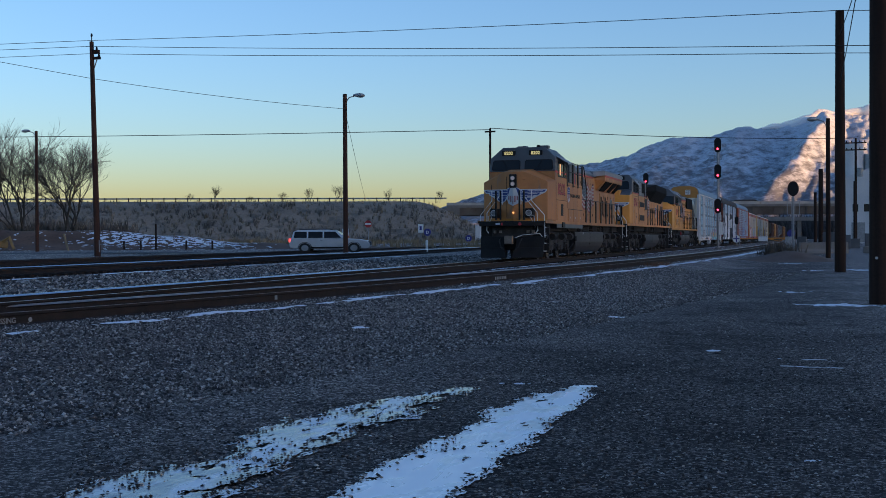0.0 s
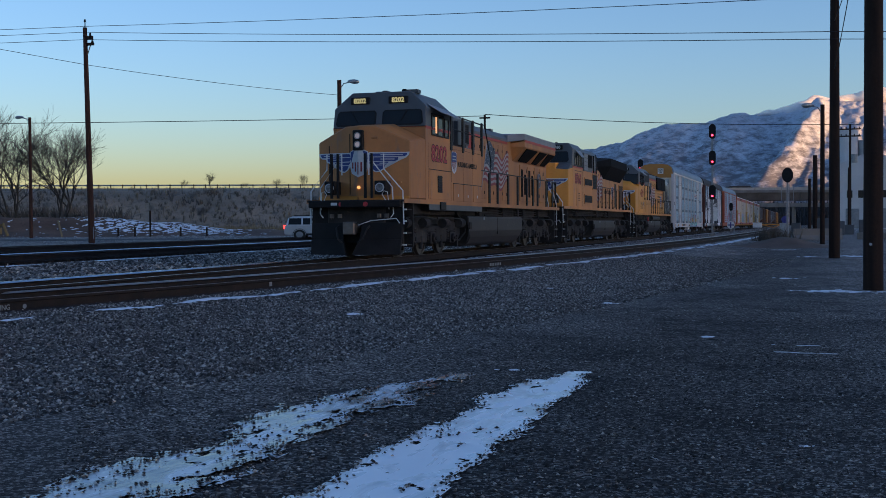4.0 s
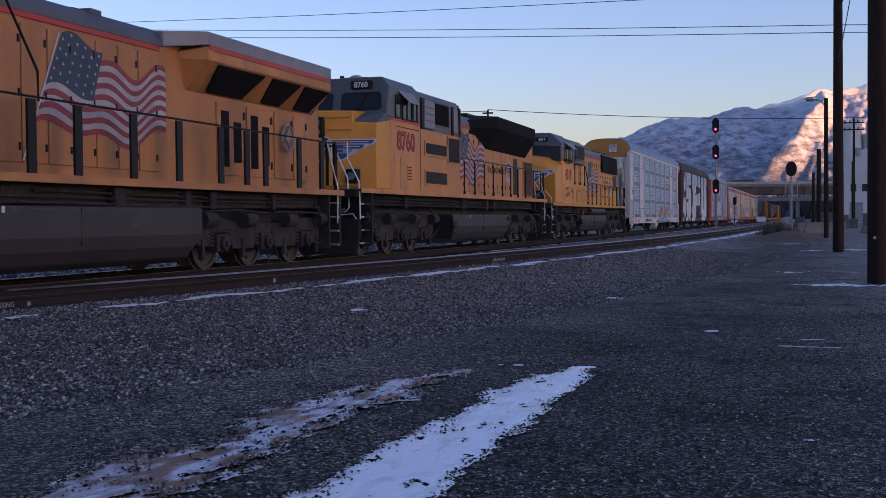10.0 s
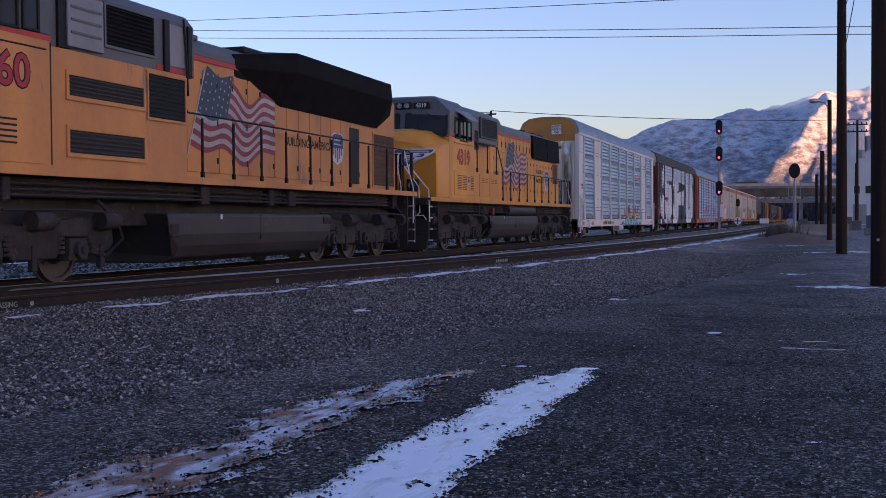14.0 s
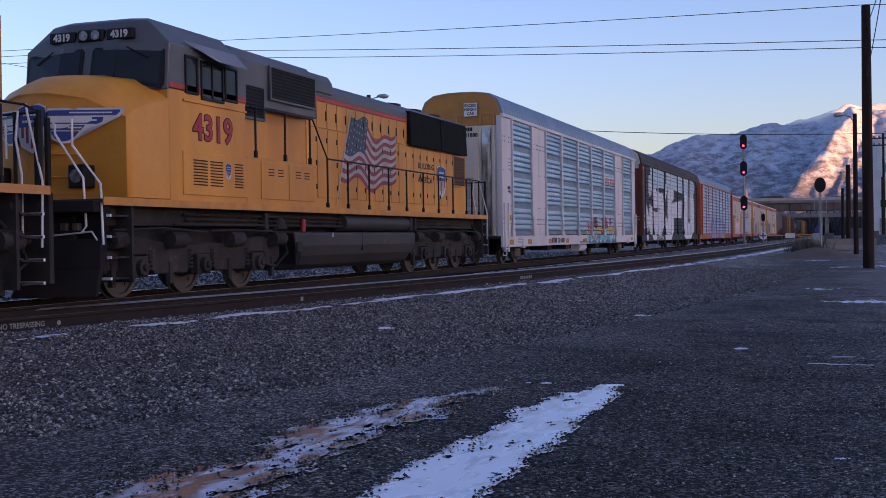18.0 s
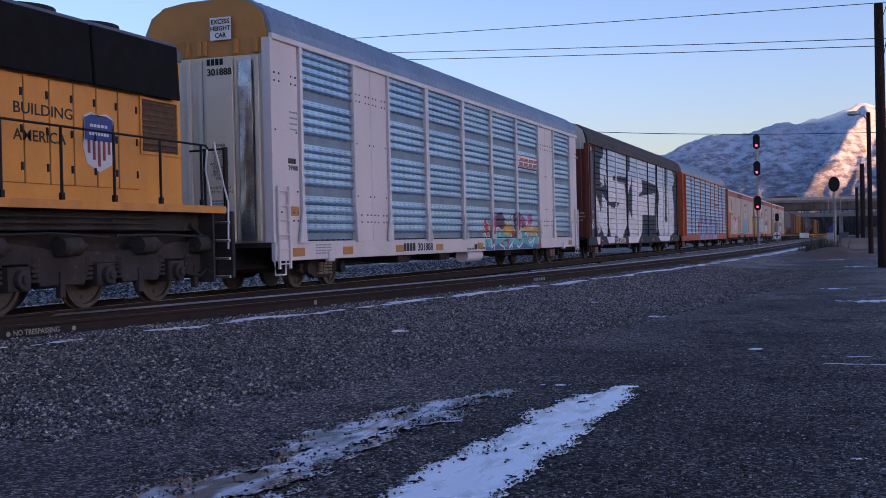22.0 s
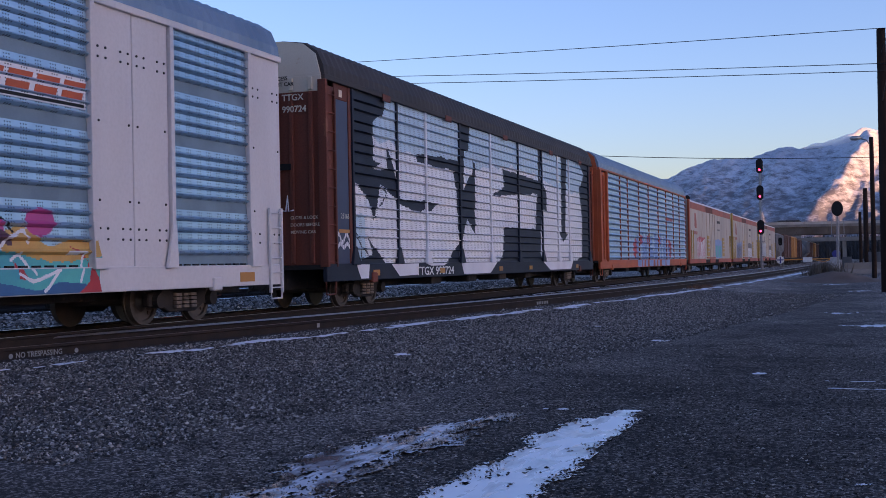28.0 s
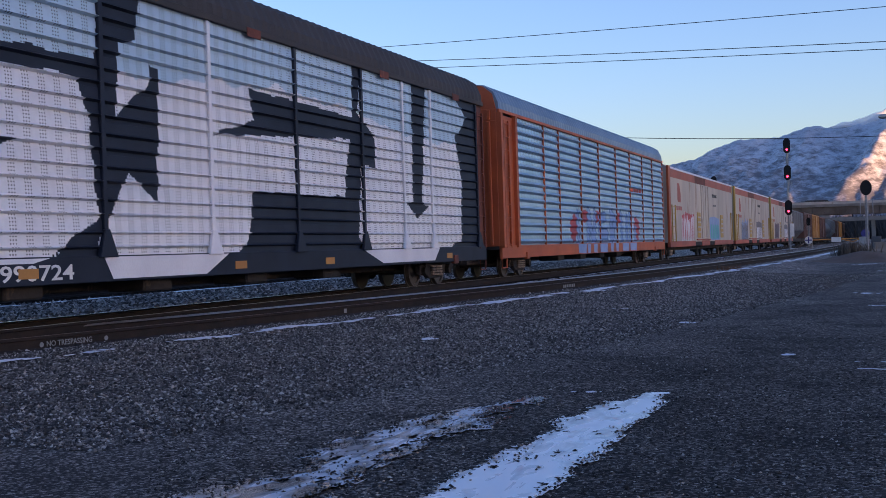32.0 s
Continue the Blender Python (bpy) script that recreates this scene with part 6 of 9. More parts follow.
def hood_doors(e, mat, y0, y1, z0, z1, x, n, skip=()):
    w = (y1 - y0) / n
    for sx in (1, -1):
        for k in range(n):
            if k in skip:
                continue
            a = y0 + k * w
            # dark strip on the gap floor paints the shade between two doors
            if sx == 1 and k:
                bx("door_gap_shade", M_grille, e, (x - .005, x + .004, a - .013, a + .013, z0, z1))
            d = bx("hood_door", mat, e, (min(sx * (x - .01), sx * (x + .022)), max(sx * (x - .01), sx * (x + .022)), a + .015, a + w - .015, z0, z1), .008)
            if sx == 1:
                for z in (z0 + .25, (z0 + z1) / 2, z1 - .25):
                    bx("latch", M_black, d, (x + .02, x + .04, a + w - .09, a + w - .05, z - .06, z + .06))


def deck(e, y0, y1, z, mat_edge, L):
    bm = bmesh.new()
    box(bm, -1.5, 1.5, y0, y1, z - .06, z)
    part("walkway_deck", bm, M_undergrey, e)
    for sx in (1, -1):
        bx("deck_edge_stripe", mat_edge, e, (min(sx * 1.50, sx * 1.52), max(sx * 1.50, sx * 1.52), y0, y1, z - .10, z + .03), label="yellow deck edge stripe")
        bx("frame_sill", M_undergrey, e, (min(sx * 1.05, sx * 1.18), max(sx * 1.05, sx * 1.18), y0 + .2, y1 - .2, z - .42, z - .06), .01)
    bm = bmesh.new()
    box(bm, -.9, .9, y0 + .1, y1 - .1, z - .88, z - .07)
    part("underframe", bm, M_undergrey, e, bevel=.03)


def fuel_tank(e, y0, y1, ztop, zlow, bell=True):
    bm = bmesh.new()
    prof = [(-1.0, zlow), (1.0, zlow), (1.22, zlow + .10), (1.36, zlow + .30), (1.42, zlow + .52), (1.42, ztop - .04), (1.38, ztop), (-1.38, ztop), (-1.42, ztop - .04), (-1.42, zlow + .52), (-1.36, zlow + .30), (-1.22, zlow + .10)]
    loft(bm, [[(x, y0 + (.0 if z > .7 else .45), z) for x, z in prof], [(x, y1 - (.0 if z > .7 else .25), z) for x, z in prof]])
    t = part("fuel_tank", bm, M_tank, e, "dark grey riveted fuel tank", bevel=.03)
    bx("tank_seam", M_tank, t, (1.395, 1.43, (y0 + y1) / 2 - .02, (y0 + y1) / 2 + .02, zlow + .4, ztop - .03), .004)
    bx("fuel_gauge", M_silver, t, (1.42, 1.435, y0 + 1.9, y0 + 1.97, ztop - .12, ztop - .02))
    bx("fuel_filler", M_undergrey, t, (1.36, 1.46, y0 + .05, y0 + .3, ztop - .45, ztop - .2), .02)


def pipes_under(e, y0, y1, z, seed):
    rnd = random.Random(seed)
    for k in range(4):
        a = rnd.uniform(y0, y0 + 1.5)
        zz = z - .12 - .09 * k
        bar("conduit", M_undergrey, e, [(1.22 + .03 * k, a, zz), (1.24 + .03 * k, (a + y1) / 2, zz - rnd.uniform(0, .05)), (1.22, y1 - rnd.uniform(0, 1.0), zz)], .018 + .006 * (k % 2))
    for k in range(5):
        a = rnd.uniform(y0, y1)
        bx("bracket_box", M_undergrey, e, (1.1, 1.36, a, a + rnd.uniform(.12, .35), z - .48, z - .12), .02)


def pilot(e, yf, zdeck):
    """Anticlimber, pilot plate and snowplough on the front end."""
    bm = bmesh.new()
    loft(bm, [[(-1.42, yf + .25, zdeck - .22), (0, yf - .05, zdeck - .22), (1.42, yf + .25, zdeck - .22), (1.42, yf + .7, zdeck - .22), (-1.42, yf + .7, zdeck - .22)],
              [(-1.42, yf + .25, zdeck - .02), (0, yf - .05, zdeck - .02), (1.42, yf + .25, zdeck - .02), (1.42, yf + .7, zdeck - .02), (-1.42, yf + .7, zdeck - .02)]])
    part("anticlimber", bm, M_plough, e, bevel=.02)
    bm = bmesh.new()
    for sx in (1, -1):
        loft(bm, [[(sx * .25, yf + .05, .55), (sx * 1.4, yf + .42, .55), (sx * 1.4, yf + .52, .55), (sx * .25, yf + .15, .55)],
                  [(sx * .10, yf - .15, .10), (sx * 1.38, yf + .30, .10), (sx * 1.38, yf + .40, .10), (sx * .10, yf - .05, .10)]])
        loft(bm, [[(sx * .25, yf + .05, .55), (sx * 1.4, yf + .42, .55), (sx * 1.4, yf + .52, .55), (sx * .25, yf + .15, .55)],
                  [(sx * .3, yf + .2, 1.02), (sx * 1.4, yf + .46, 1.02), (sx * 1.4, yf + .56, 1.02), (sx * .3, yf + .3, 1.02)]])
    part("snowplough", bm, M_plough, e, "dark steel snowplough", bevel=.012)
    bx("pilot_plate", M_plough, e, (-1.4, 1.4, yf + .50, yf + .62, .45, zdeck - .2), .015)
    for x in (-.75, .72, -.5, .95):
        bx("mu_hose_bracket", M_steel, e, (x - .06, x + .06, yf + .40, yf + .5, 1.16, 1.28), .01)
    bar("cut_lever", M_silver, e, [(.2, yf + .1, .95), (.5, yf + .35, 1.08), (1.25, yf + .42, 1.14), (1.35, yf + .42, 1.0)], .016)
    bx("number_tag", M_silver, e, (-.62, -.40, yf + .04, yf + .06, zdeck - .16, zdeck - .08))
    for x in (-.30, .45):
        bm = bmesh.new()
        disc(bm, (x, yf + .04, zdeck - .13), .07, (0, 1, 0), .05, 12)
        part("glad_hand", bm, M_numred, e)


def grab_front(e, yf, zt, y_step, white=M_whitepaint):
    for sx in (1, -1):
        bar("grab_rail", white, e, [(sx * .42, yf + .03, zt - .62), (sx * .42, yf + .02, zt), (sx * .55, yf + .02, zt - .10), (sx * .55, yf + .02, zt - .25), (sx * 1.12, y_step - .08, zt - .98), (sx * 1.14, y_step - .05, zt - 1.75), (sx * 1.05, y_step - .04, zt - 1.85)], .02, label="white grab rail")
        bar("grab_rail", white, e, [(sx * .88, yf + .02, zt - .02), (sx * .88, yf + .02, zt - .45), (sx * 1.43, y_step - .06, zt - 1.08), (sx * 1.45, y_step - .04, zt - 2.05)], .02, label="white grab rail")
        bm = bmesh.new()
        for x in (.42, .62):
            box(bm, sx * x - .03, sx * x + .03, yf - .30, yf - .22, 1.72, zt - .02)
        part("gate_post", bm, M_black, e)


def rear_end(e, L, zdeck, hoodrear):
    end_steps(e, L - .85, -1, zdeck)
    for sx in (1, -1):
        bar("grab_rail", M_whitepaint, e, [(sx * 1.44, L - .86, .9), (sx * 1.45, L - .84, zdeck + .1), (sx * 1.2, L - .84, zdeck + 1.1), (sx * 1.18, L - .84, zdeck + 1.25)], .018, label="white grab rail")
        bar("grab_rail", M_whitepaint, e, [(sx * 1.05, L - .8, 1.0), (sx * 1.05, L - .8, zdeck + .2), (sx * .95, L - .8, zdeck + .75), (sx * 1.0, L - .8, zdeck + 1.15)], .018, label="white grab rail")
        bm = bmesh.new()
        tube(bm, [(sx * 1.38, L - .8, zdeck), (sx * 1.38, L - .8, zdeck + 1.15)], .05)
        tube(bm, [(sx * .9, L - .75, zdeck), (sx * .9, L - .75, zdeck + 1.15)], .03)
        tube(bm, [(sx * 1.38, L - .8, zdeck + 1.12), (sx * .55, L - .7, zdeck + 1.12)], .022)
        part("end_post", bm, M_black, e)
    bx("rear_pilot", M_undergrey, e, (-1.4, 1.4, L - .62, L - .52, .35, zdeck - .05), .02)


def nose_lamps(e, yf, zlamp, lit, zditch, xd):
    h = bx("headlight_housing", M_black, e, (-.16, .16, yf(0) - .07, yf(0) + .08, zlamp - .17, zlamp + .42), .02)
    for z in (zlamp, zlamp + .25):
        bm = bmesh.new()
        disc(bm, (0, yf(0) - .075, z), .075, (0, 1, 0), .03, 18)
        part("headlight", bm, M_lampglass if lit else M_ditchglass, h, "lit twin headlight" if lit else "unlit headlight")
        bm = bmesh.new()
        n = 18
        loft(bm, [[(math.cos(k * math.tau / n) * r, yf(0) - q, z + math.sin(k * math.tau / n) * r) for k in range(n)] for r, q in ((.075, .07), (.10, .07), (.10, .105), (.08, .105))], caps=False)
        part("bezel", bm, M_galv, h)
    for sx in (1, -1):
        bm = bmesh.new()
        box(bm, sx * xd - .17, sx * xd + .17, yf(xd) - .56, yf(xd) - .1, zditch - .2, zditch + .2)
        d = part("ditch_light_box", bm, M_black, e, bevel=.02)
        bm = bmesh.new()
        disc(bm, (sx * xd, yf(xd) - .565, zditch), .105, (0, 1, 0), .03, 18)
        part("ditch_light", bm, M_ditchglass, d)
        bm = bmesh.new()
        n = 18
        loft(bm, [[(sx * xd + math.cos(k * math.tau / n) * r, yf(xd) - q, zditch + math.sin(k * math.tau / n) * r) for k in range(n)] for r, q in ((.105, .56), (.135, .56), (.135, .60), (.11, .60))], caps=False)
        part("bezel", bm, M_silver, d)


def number_board(e, x, z, y, txt, lit, w=.62, h=.22):
    b = bx("number_board", M_black, e, (x - w / 2, x + w / 2, y - .06, y + .05, z - h / 2, z + h / 2), .015)
    o = words("road_number", txt, h * .92, M_numboard if lit else M_numdull, b, front(x, z - h * .32, y - .066), 1.0, .008, .002, "CENTER")
    return b


def roof_bits(e, y0, y1, z, seed):
    rnd = random.Random(seed)
    for k in range(7):
        y = rnd.uniform(y0, y1)
        x = rnd.uniform(-.5, .7)
        bx("roof_fitting", M_locogrey, e, (x, x + rnd.uniform(.15, .4), y, y + rnd.uniform(.15, .4), z - .03, z + rnd.uniform(.04, .12)), .015)
    bm = bmesh.new()
    for k in range(3):
        disc(bm, (.55, y0 + .3 + .1 * k, z + .07), .06 + .01 * k, (0, 1, 0), .12, 12, .03)
    part("air_horn", bm, M_black, e)


def wedge_cab(e, yf, corner, base_z, zs, zc, ymid, mat):
    """Wide nose: front wedge, sloping top up to the windscreen."""
    k = yf + (corner - yf) * .45 / 1.44
    ring0 = [(-1.44, corner, base_z), (0, yf, base_z), (1.44, corner, base_z), (1.44, corner, zs), (.45, k, zc), (0, yf, zc), (-.45, k, zc), (-1.44, corner, zs)]
    ring1 = [(-1.5, ymid, base_z), (0, ymid, base_z), (1.5, ymid, base_z), (1.5, ymid, zs + .12), (.5, ymid, zc + .18), (0, ymid, zc + .18), (-.5, ymid, zc + .18), (-1.5, ymid, zs + .12)]
    bm = bmesh.new()
    a, b = [[bm.verts.new(p) for p in ring] for ring in (ring0, ring1)]
    for q in range(8):
        bm.faces.new((a[q], a[(q + 1) % 8], b[(q + 1) % 8], b[q]))
    bm.faces.new((a[1], a[2], a[3], a[4], a[5]))
    bm.faces.new((a[1], a[5], a[6], a[7], a[0]))
    bm.faces.new(b)
    return part("nose", bm, mat, e, "yellow wide-nose hood", bevel=.03)


def cab_upper(e, y0, y1, zl, zside, ztop, mat, lean=.22, half=1.0, rear=None):
    bm = bmesh.new()
    prof = [(-1.5, zl), (1.5, zl), (1.5, zside), (half, ztop), (-half, ztop), (-1.5, zside)]
    loft(bm, [[(x, y0 + lean * (z - zl) / (ztop - zl), z) for x, z in prof], [(x, y1, z) for x, z in prof]])
    return part("cab_roof_section", bm, mat, e, "grey cab upper with sloped roof corners", bevel=.025)


def windscreens(e, y0, zl, zb, zt, lean, zl0, ztop, w0=.12, w1=1.33):
    def yy(z):
        return y0 + lean * (z - zl0) / (ztop - zl0)
    for sx in (1, -1):
        a, b = sx * w0, sx * w1
        bm = bmesh.new()
        c = .07
        loft(bm, [[(x, yy(z) - q, z) for x, z in ((a, zb + c), (a + sx * c, zb), (b - sx * c, zb), (b, zb + c), (b - sx * .05, zt - c), (b - sx * (.05 + c), zt), (a + sx * c, zt), (a, zt - c))] for q in (.0, .012)])
        s = part("windscreen", bm, M_black, e, "dark glossy windscreen")
        bm = bmesh.new()
        i = .045
        loft(bm, [[(x, yy(z) - q, z) for x, z in ((a + sx * i, zb + i), (b - sx * i, zb + i), (b - sx * (.05 + i), zt - i), (a + sx * i, zt - i))] for q in (.013, .018)])
        part("pane", bm, M_glass, s)
        bar("wiper", M_black, s, [(sx * .9, yy(zt) - .04, zt - .02), (sx * .7, yy(zb + .1) - .04, zb + .12)], .012)


# ---- locomotive with the lit headlights and the winged nose ----
def loco_lead():
    e = empty("locomotive", "yellow and grey diesel freight locomotive with lit headlights, number 8202", "locomotive", "locomotives of the train")
    L, zd = 22.35, 1.68
    Y = M_yellow_dirty

    def yf(u):
        return .72 + .44 * abs(u) / 1.44
    deck(e, .42, 21.75, zd, M_yellow_dirty, L)
    nose = wedge_cab(e, .72, 1.16, 1.72, 3.40, 3.84, 2.42, Y)
    for sx in (1, -1):
        poly("nose_stripe", M_stripe_y, e, [(sx * .02, zd + .01), (sx * 1.43, zd + .01), (sx * 1.43, zd + .12), (sx * .02, zd + .12)], lambda u, v, w: (u, yf(u) - .035 - w, v), .012)
        poly("nose_sill", M_plough, e, [(0, zd - .08), (sx * 1.45, zd - .08), (sx * 1.45, zd + .01), (0, zd + .01)], lambda u, v, w: (u, yf(u) - .05 - w, v), .03)
    for x, za, zb in ((-.30, 1.85, 3.62), (-1.05, 1.85, 3.3)):
        bx("nose_door_seam", M_black, nose, (x - .012, x + .012, yf(x) - .012, yf(x) + .05, za, zb))
    for x, z in ((.45, 3.5), (.62, 2.2), (1.1, 2.2), (.75, 2.35)):
        bx("nose_fitting", Y, nose, (x - .10, x + .10, yf(x) - .03, yf(x) + .05, z - .03, z + .03), .01)
    bm = bmesh.new()
    box(bm, -1.5, 1.5, 2.42, 5.0, 1.68, 3.92)
    cab = part("cab", bm, Y, e, "weathered yellow cab side", bevel=.02)
    bx("cab_red_stripe", M_red, cab, (-1.51, 1.51, 2.44, 5.0, 3.86, 3.95))
    cab_upper(e, 2.40, 5.1, 3.93, 4.54, 5.03, M_locogrey, .25, .95)
    windscreens(e, 2.40, 3.93, 3.98, 4.46, .25, 3.93, 5.03, .10, 1.42)
    number_board(e, -.66, 4.77, 2.60, "8202", True)
    number_board(e, .58, 4.77, 2.60, "8202", True)
    roof_bits(e, 2.9, 4.9, 5.03, 11)
    window(e, 3.02, 3.50, 3.74, 4.32, 1.5)
    window(e, 3.62, 4.14, 3.74, 4.32, 1.5)
    window(e, 4.34, 4.68, 3.74, 4.26, 1.5)
    # orange glow put straight onto part of the pane, no lamp behind it
    bx("pane_glow", M_warm, e, (1.51, 1.52, 3.36, 3.54, 3.78, 4.28), label="orange glow laid on the cab window")
    bm = bmesh.new()
    loft(bm, [[(1.40, y, 4.66 - q), (1.40, y + 2.25, 4.62 - q), (1.80, y + 2.3, 4.36 - q), (1.80, y + .12, 4.40 - q)] for y, q in ((2.85, 0), (2.85, .025))])
    part("sun_visor", bm, M_visor, e, "pale grey folded sun visor")
    nose_lamps(e, yf, 3.30, True, 2.03, .78)
    bm = bmesh.new()
    disc(bm, (.02, .68, 2.05), .045, (0, 1, 0), .05, 10)
    part("marker_lamp", bm, M_amber, e, "lit amber marker lamp")
    emblem(e, yf, 2.78)
    grab_front(e, .44, 3.02, .60)
    for sx in (1, -1):
        bar("grab_loop", M_whitepaint, e, [(sx * .98, .40, 1.62), (sx * .86, .36, 1.84), (sx * .92, .36, 1.93), (sx * 1.02, .38, 1.90), (sx * 1.04, .40, 1.66), (sx * 1.05, .42, 1.40)], .014, label="white grab loop")
    pilot(e, .06, zd)
    end_steps(e, .72, 1, zd)
    coupler(e, 0, -1)
    # full-width body behind the cab
    bm = bmesh.new()
    box(bm, -1.5, 1.5, 5.0, 8.62, 1.68, 3.52)
    body = part("machinery_cabin", bm, Y, e, "weathered yellow machinery cabin", bevel=.015)
    for sx in (1, -1):
        bx("grey_sill", M_locogrey, e, (min(sx * 1.5, sx * 1.515), max(sx * 1.5, sx * 1.515), 2.7, 8.62, 1.40, 1.68), .01)
    for a, b in ((5.25, 6.35), (6.39, 7.5), (7.54, 8.58)):
        side_panel("access_panel", Y, body, a, b, 1.72, 2.28, 1.5, .015)
        side_panel("label_plate", M_silver, body, a + .45, a + .53, 1.86, 1.95, 1.517, .004)
    for y in (2.66, 5.02, 6.37, 7.52):
        side_panel("panel_seam", M_grille, body, y - .009, y + .009, 2.32 if y > 3 else 1.74, 3.46, 1.5, .004)
    side_panel("panel_seam", M_grille, body, 2.7, 4.98, 2.64, 2.66, 1.5, .016)
    for k in range(30):
        bm = bmesh.new()
        disc(bm, (1.503, 5.18 + k * .118, 3.40), .012, (1, 0, 0), .014, 6)
        part("rivet", bm, M_grille, body)
    side_panel("panel_strip", M_black, body, 5.2, 8.6, 2.28, 2.305, 1.5, .02)
    side_panel("access_panel", Y, body, 2.8, 4.9, 1.74, 2.62, 1.5, .012)
    grille("side_vent", M_grille, body, 3.55, 4.0, 1.95, 2.48, 1.515, 7, None)
    bx("toilet_vent", M_black, e, (1.5, 1.56, 3.75, 4.3, 1.42, 1.66), .01)
    numerals(e, "8202", 2.96, 2.92, .50, 1.505, 1.62)
    sh = empty_part("shield_emblem", e)
    draw_shield(sh, 5.32, 2.97, .56, .72, lambda u, v, w: (1.503 + w, u, v))
    fit_words("slogan", "BUILDING AMERICA", 5.72, 2.86, .17, 1.505, 2.3, M_black, e, .004)
    bm = bmesh.new()
    box(bm, -1.18, 1.18, 5.1, 8.6, 3.5, 4.55)
    ab = part("blower_cabin", bm, M_locogrey, e, "grey upper machinery cabin", bevel=.02)
    for a, b in ((5.25, 6.15), (7.2, 7.95)):
        grille("louvre", M_grille, ab, a, b, 3.75, 4.4, 1.2, 8, M_locogrey)
    for a in (6.3, 6.75):
        side_panel("equipment_box", M_locogrey, ab, a, a + .42, 3.62, 4.42, 1.18, .16)
    poly("red_chevron", M_red, ab, [(7.95, 3.62), (8.2, 4.18), (8.5, 4.12), (8.42, 3.62)], lambda u, v, w: (1.181 + w, u, v), .006)
    for a, b in ((5.25, 6.2), (6.5, 7.4), (7.75, 8.0)):
        side_panel("cabin_door", M_visor, ab, a, b, 3.60, 3.72, 1.18, .02)
        side_panel("cabin_door", M_visor, ab, a, a + .18, 3.72, 4.46, 1.18, .02)
    grille("filter_screen", M_grille, e, 8.75, 9.35, 3.42, 4.22, 1.0, 9, M_locogrey, both=False)
    # overhead walkway railing
    posts = (5.01, 6.36, 7.55, 8.67)
    for sx in (1, -1):
        for y in posts:
            bx("railing_post", M_black, e, (min(sx * 1.47, sx * 1.53), max(sx * 1.47, sx * 1.53), y - .11, y + .11, 3.34, 4.52), .03)
        for z in (4.05, 4.5):
            bar("railing", M_black, e, [(sx * 1.5, 4.95, z), (sx * 1.5, 8.7, z - .05)], .022)
        bar("railing", M_black, e, [(sx * 1.5, 8.7, 4.45), (sx * 1.5, 9.04, 4.48), (sx * 1.48, 9.96, 3.25), (sx * 1.47, 9.98, 2.80)], .022)
    # engine hood
    bm = bmesh.new()
    prof = [(-.98, zd), (.98, zd), (.98, 4.30), (.80, 4.52), (-.80, 4.52), (-.98, 4.30)]
    prism_y(bm, prof, 8.6, 21.45)
    hood = part("engine_hood", bm, Y, e, "weathered yellow engine hood", bevel=.01)
    hood_doors(hood, Y, 8.9, 14.1, 1.9, 4.05, .98, 8)
    for sx in (1, -1):
        bx("hood_red_stripe", M_red, hood, (min(sx * .98, sx * 1.006), max(sx * .98, sx * 1.006), 8.62, 14.2, 4.14, 4.23))
    bm = bmesh.new()
    prism_y(bm, [(-1.0, 4.23), (1.0, 4.23), (1.0, 4.34), (.82, 4.55), (-.82, 4.55), (-1.0, 4.34)], 8.62, 14.3)
    part("hood_roof", bm, M_locogrey, e, "grey hood roof", bevel=.01)
    roof_bits(e, 8.8, 13.6, 4.55, 3)
    bm = bmesh.new()
    disc(bm, (0, 12.6, 4.62), .35, (0, 0, 1), .18, 18)
    part("exhaust_stack", bm, M_black, e)
    flag(e, 11.15, 14.35, 2.15, 4.02, 1.006, .5)
    # radiator wings
    for sx in (1, -1):
        bm = bmesh.new()
        P = [(sx * .6, 4.64), (sx * 1.5, 4.62), (sx * 1.5, 4.36), (sx * .9, 4.36)]
        Q = [(sx * .6, 4.57), (sx * 1.0, 4.54), (sx * 1.0, 4.24), (sx * .9, 4.24)]
        loft(bm, [[(x, 14.3, z) for x, z in Q], [(x, 15.12, z) for x, z in P], [(x, 21.06, z) for x, z in P]])
        # paler grey than the hood roof: skylight on the wing put into its colour
        w = part("radiator_wing", bm, M_visor, e, "overhanging grey radiator wing with red stripe, skylight put into its paler colour", bevel=.015)
        bm = bmesh.new()
        P = [(sx * .9, 4.35), (sx * 1.495, 4.35), (sx * 1.495, 4.08), (sx * .99, 3.52), (sx * .9, 3.52)]
        Q = [(sx * .9, 4.23), (sx * .995, 4.23), (sx * .995, 4.10), (sx * .985, 4.0), (sx * .9, 4.0)]
        loft(bm, [[(x, 14.85, z) for x, z in Q], [(x, 15.14, z) for x, z in P], [(x, 21.04, z) for x, z in P]])
        part("wing_underside", bm, Y, w, "weathered yellow sloping wing underside", bevel=.012)
        bx("wing_red_stripe", M_red, w, (min(sx * 1.495, sx * 1.512), max(sx * 1.495, sx * 1.512), 15.16, 21.02, 4.27, 4.37))
        for a, b in ((15.45, 17.55), (17.85, 19.35), (19.5, 20.95)):
            bm = bmesh.new()
            loft(bm, [[(sx * (1.475 + q), a + .1, 4.04 - q), (sx * (1.475 + q), b, 4.04 - q), (sx * (1.03 + q), b - .25, 3.56 - q), (sx * (1.03 + q), a + .35, 3.56 - q)] for q in (0, .02)])
            part("radiator_screen", bm, M_radiator, w, "black radiator screen")
    bm = bmesh.new()
    box(bm, -.62, .62, 14.2, 21.1, 4.5, 4.62)
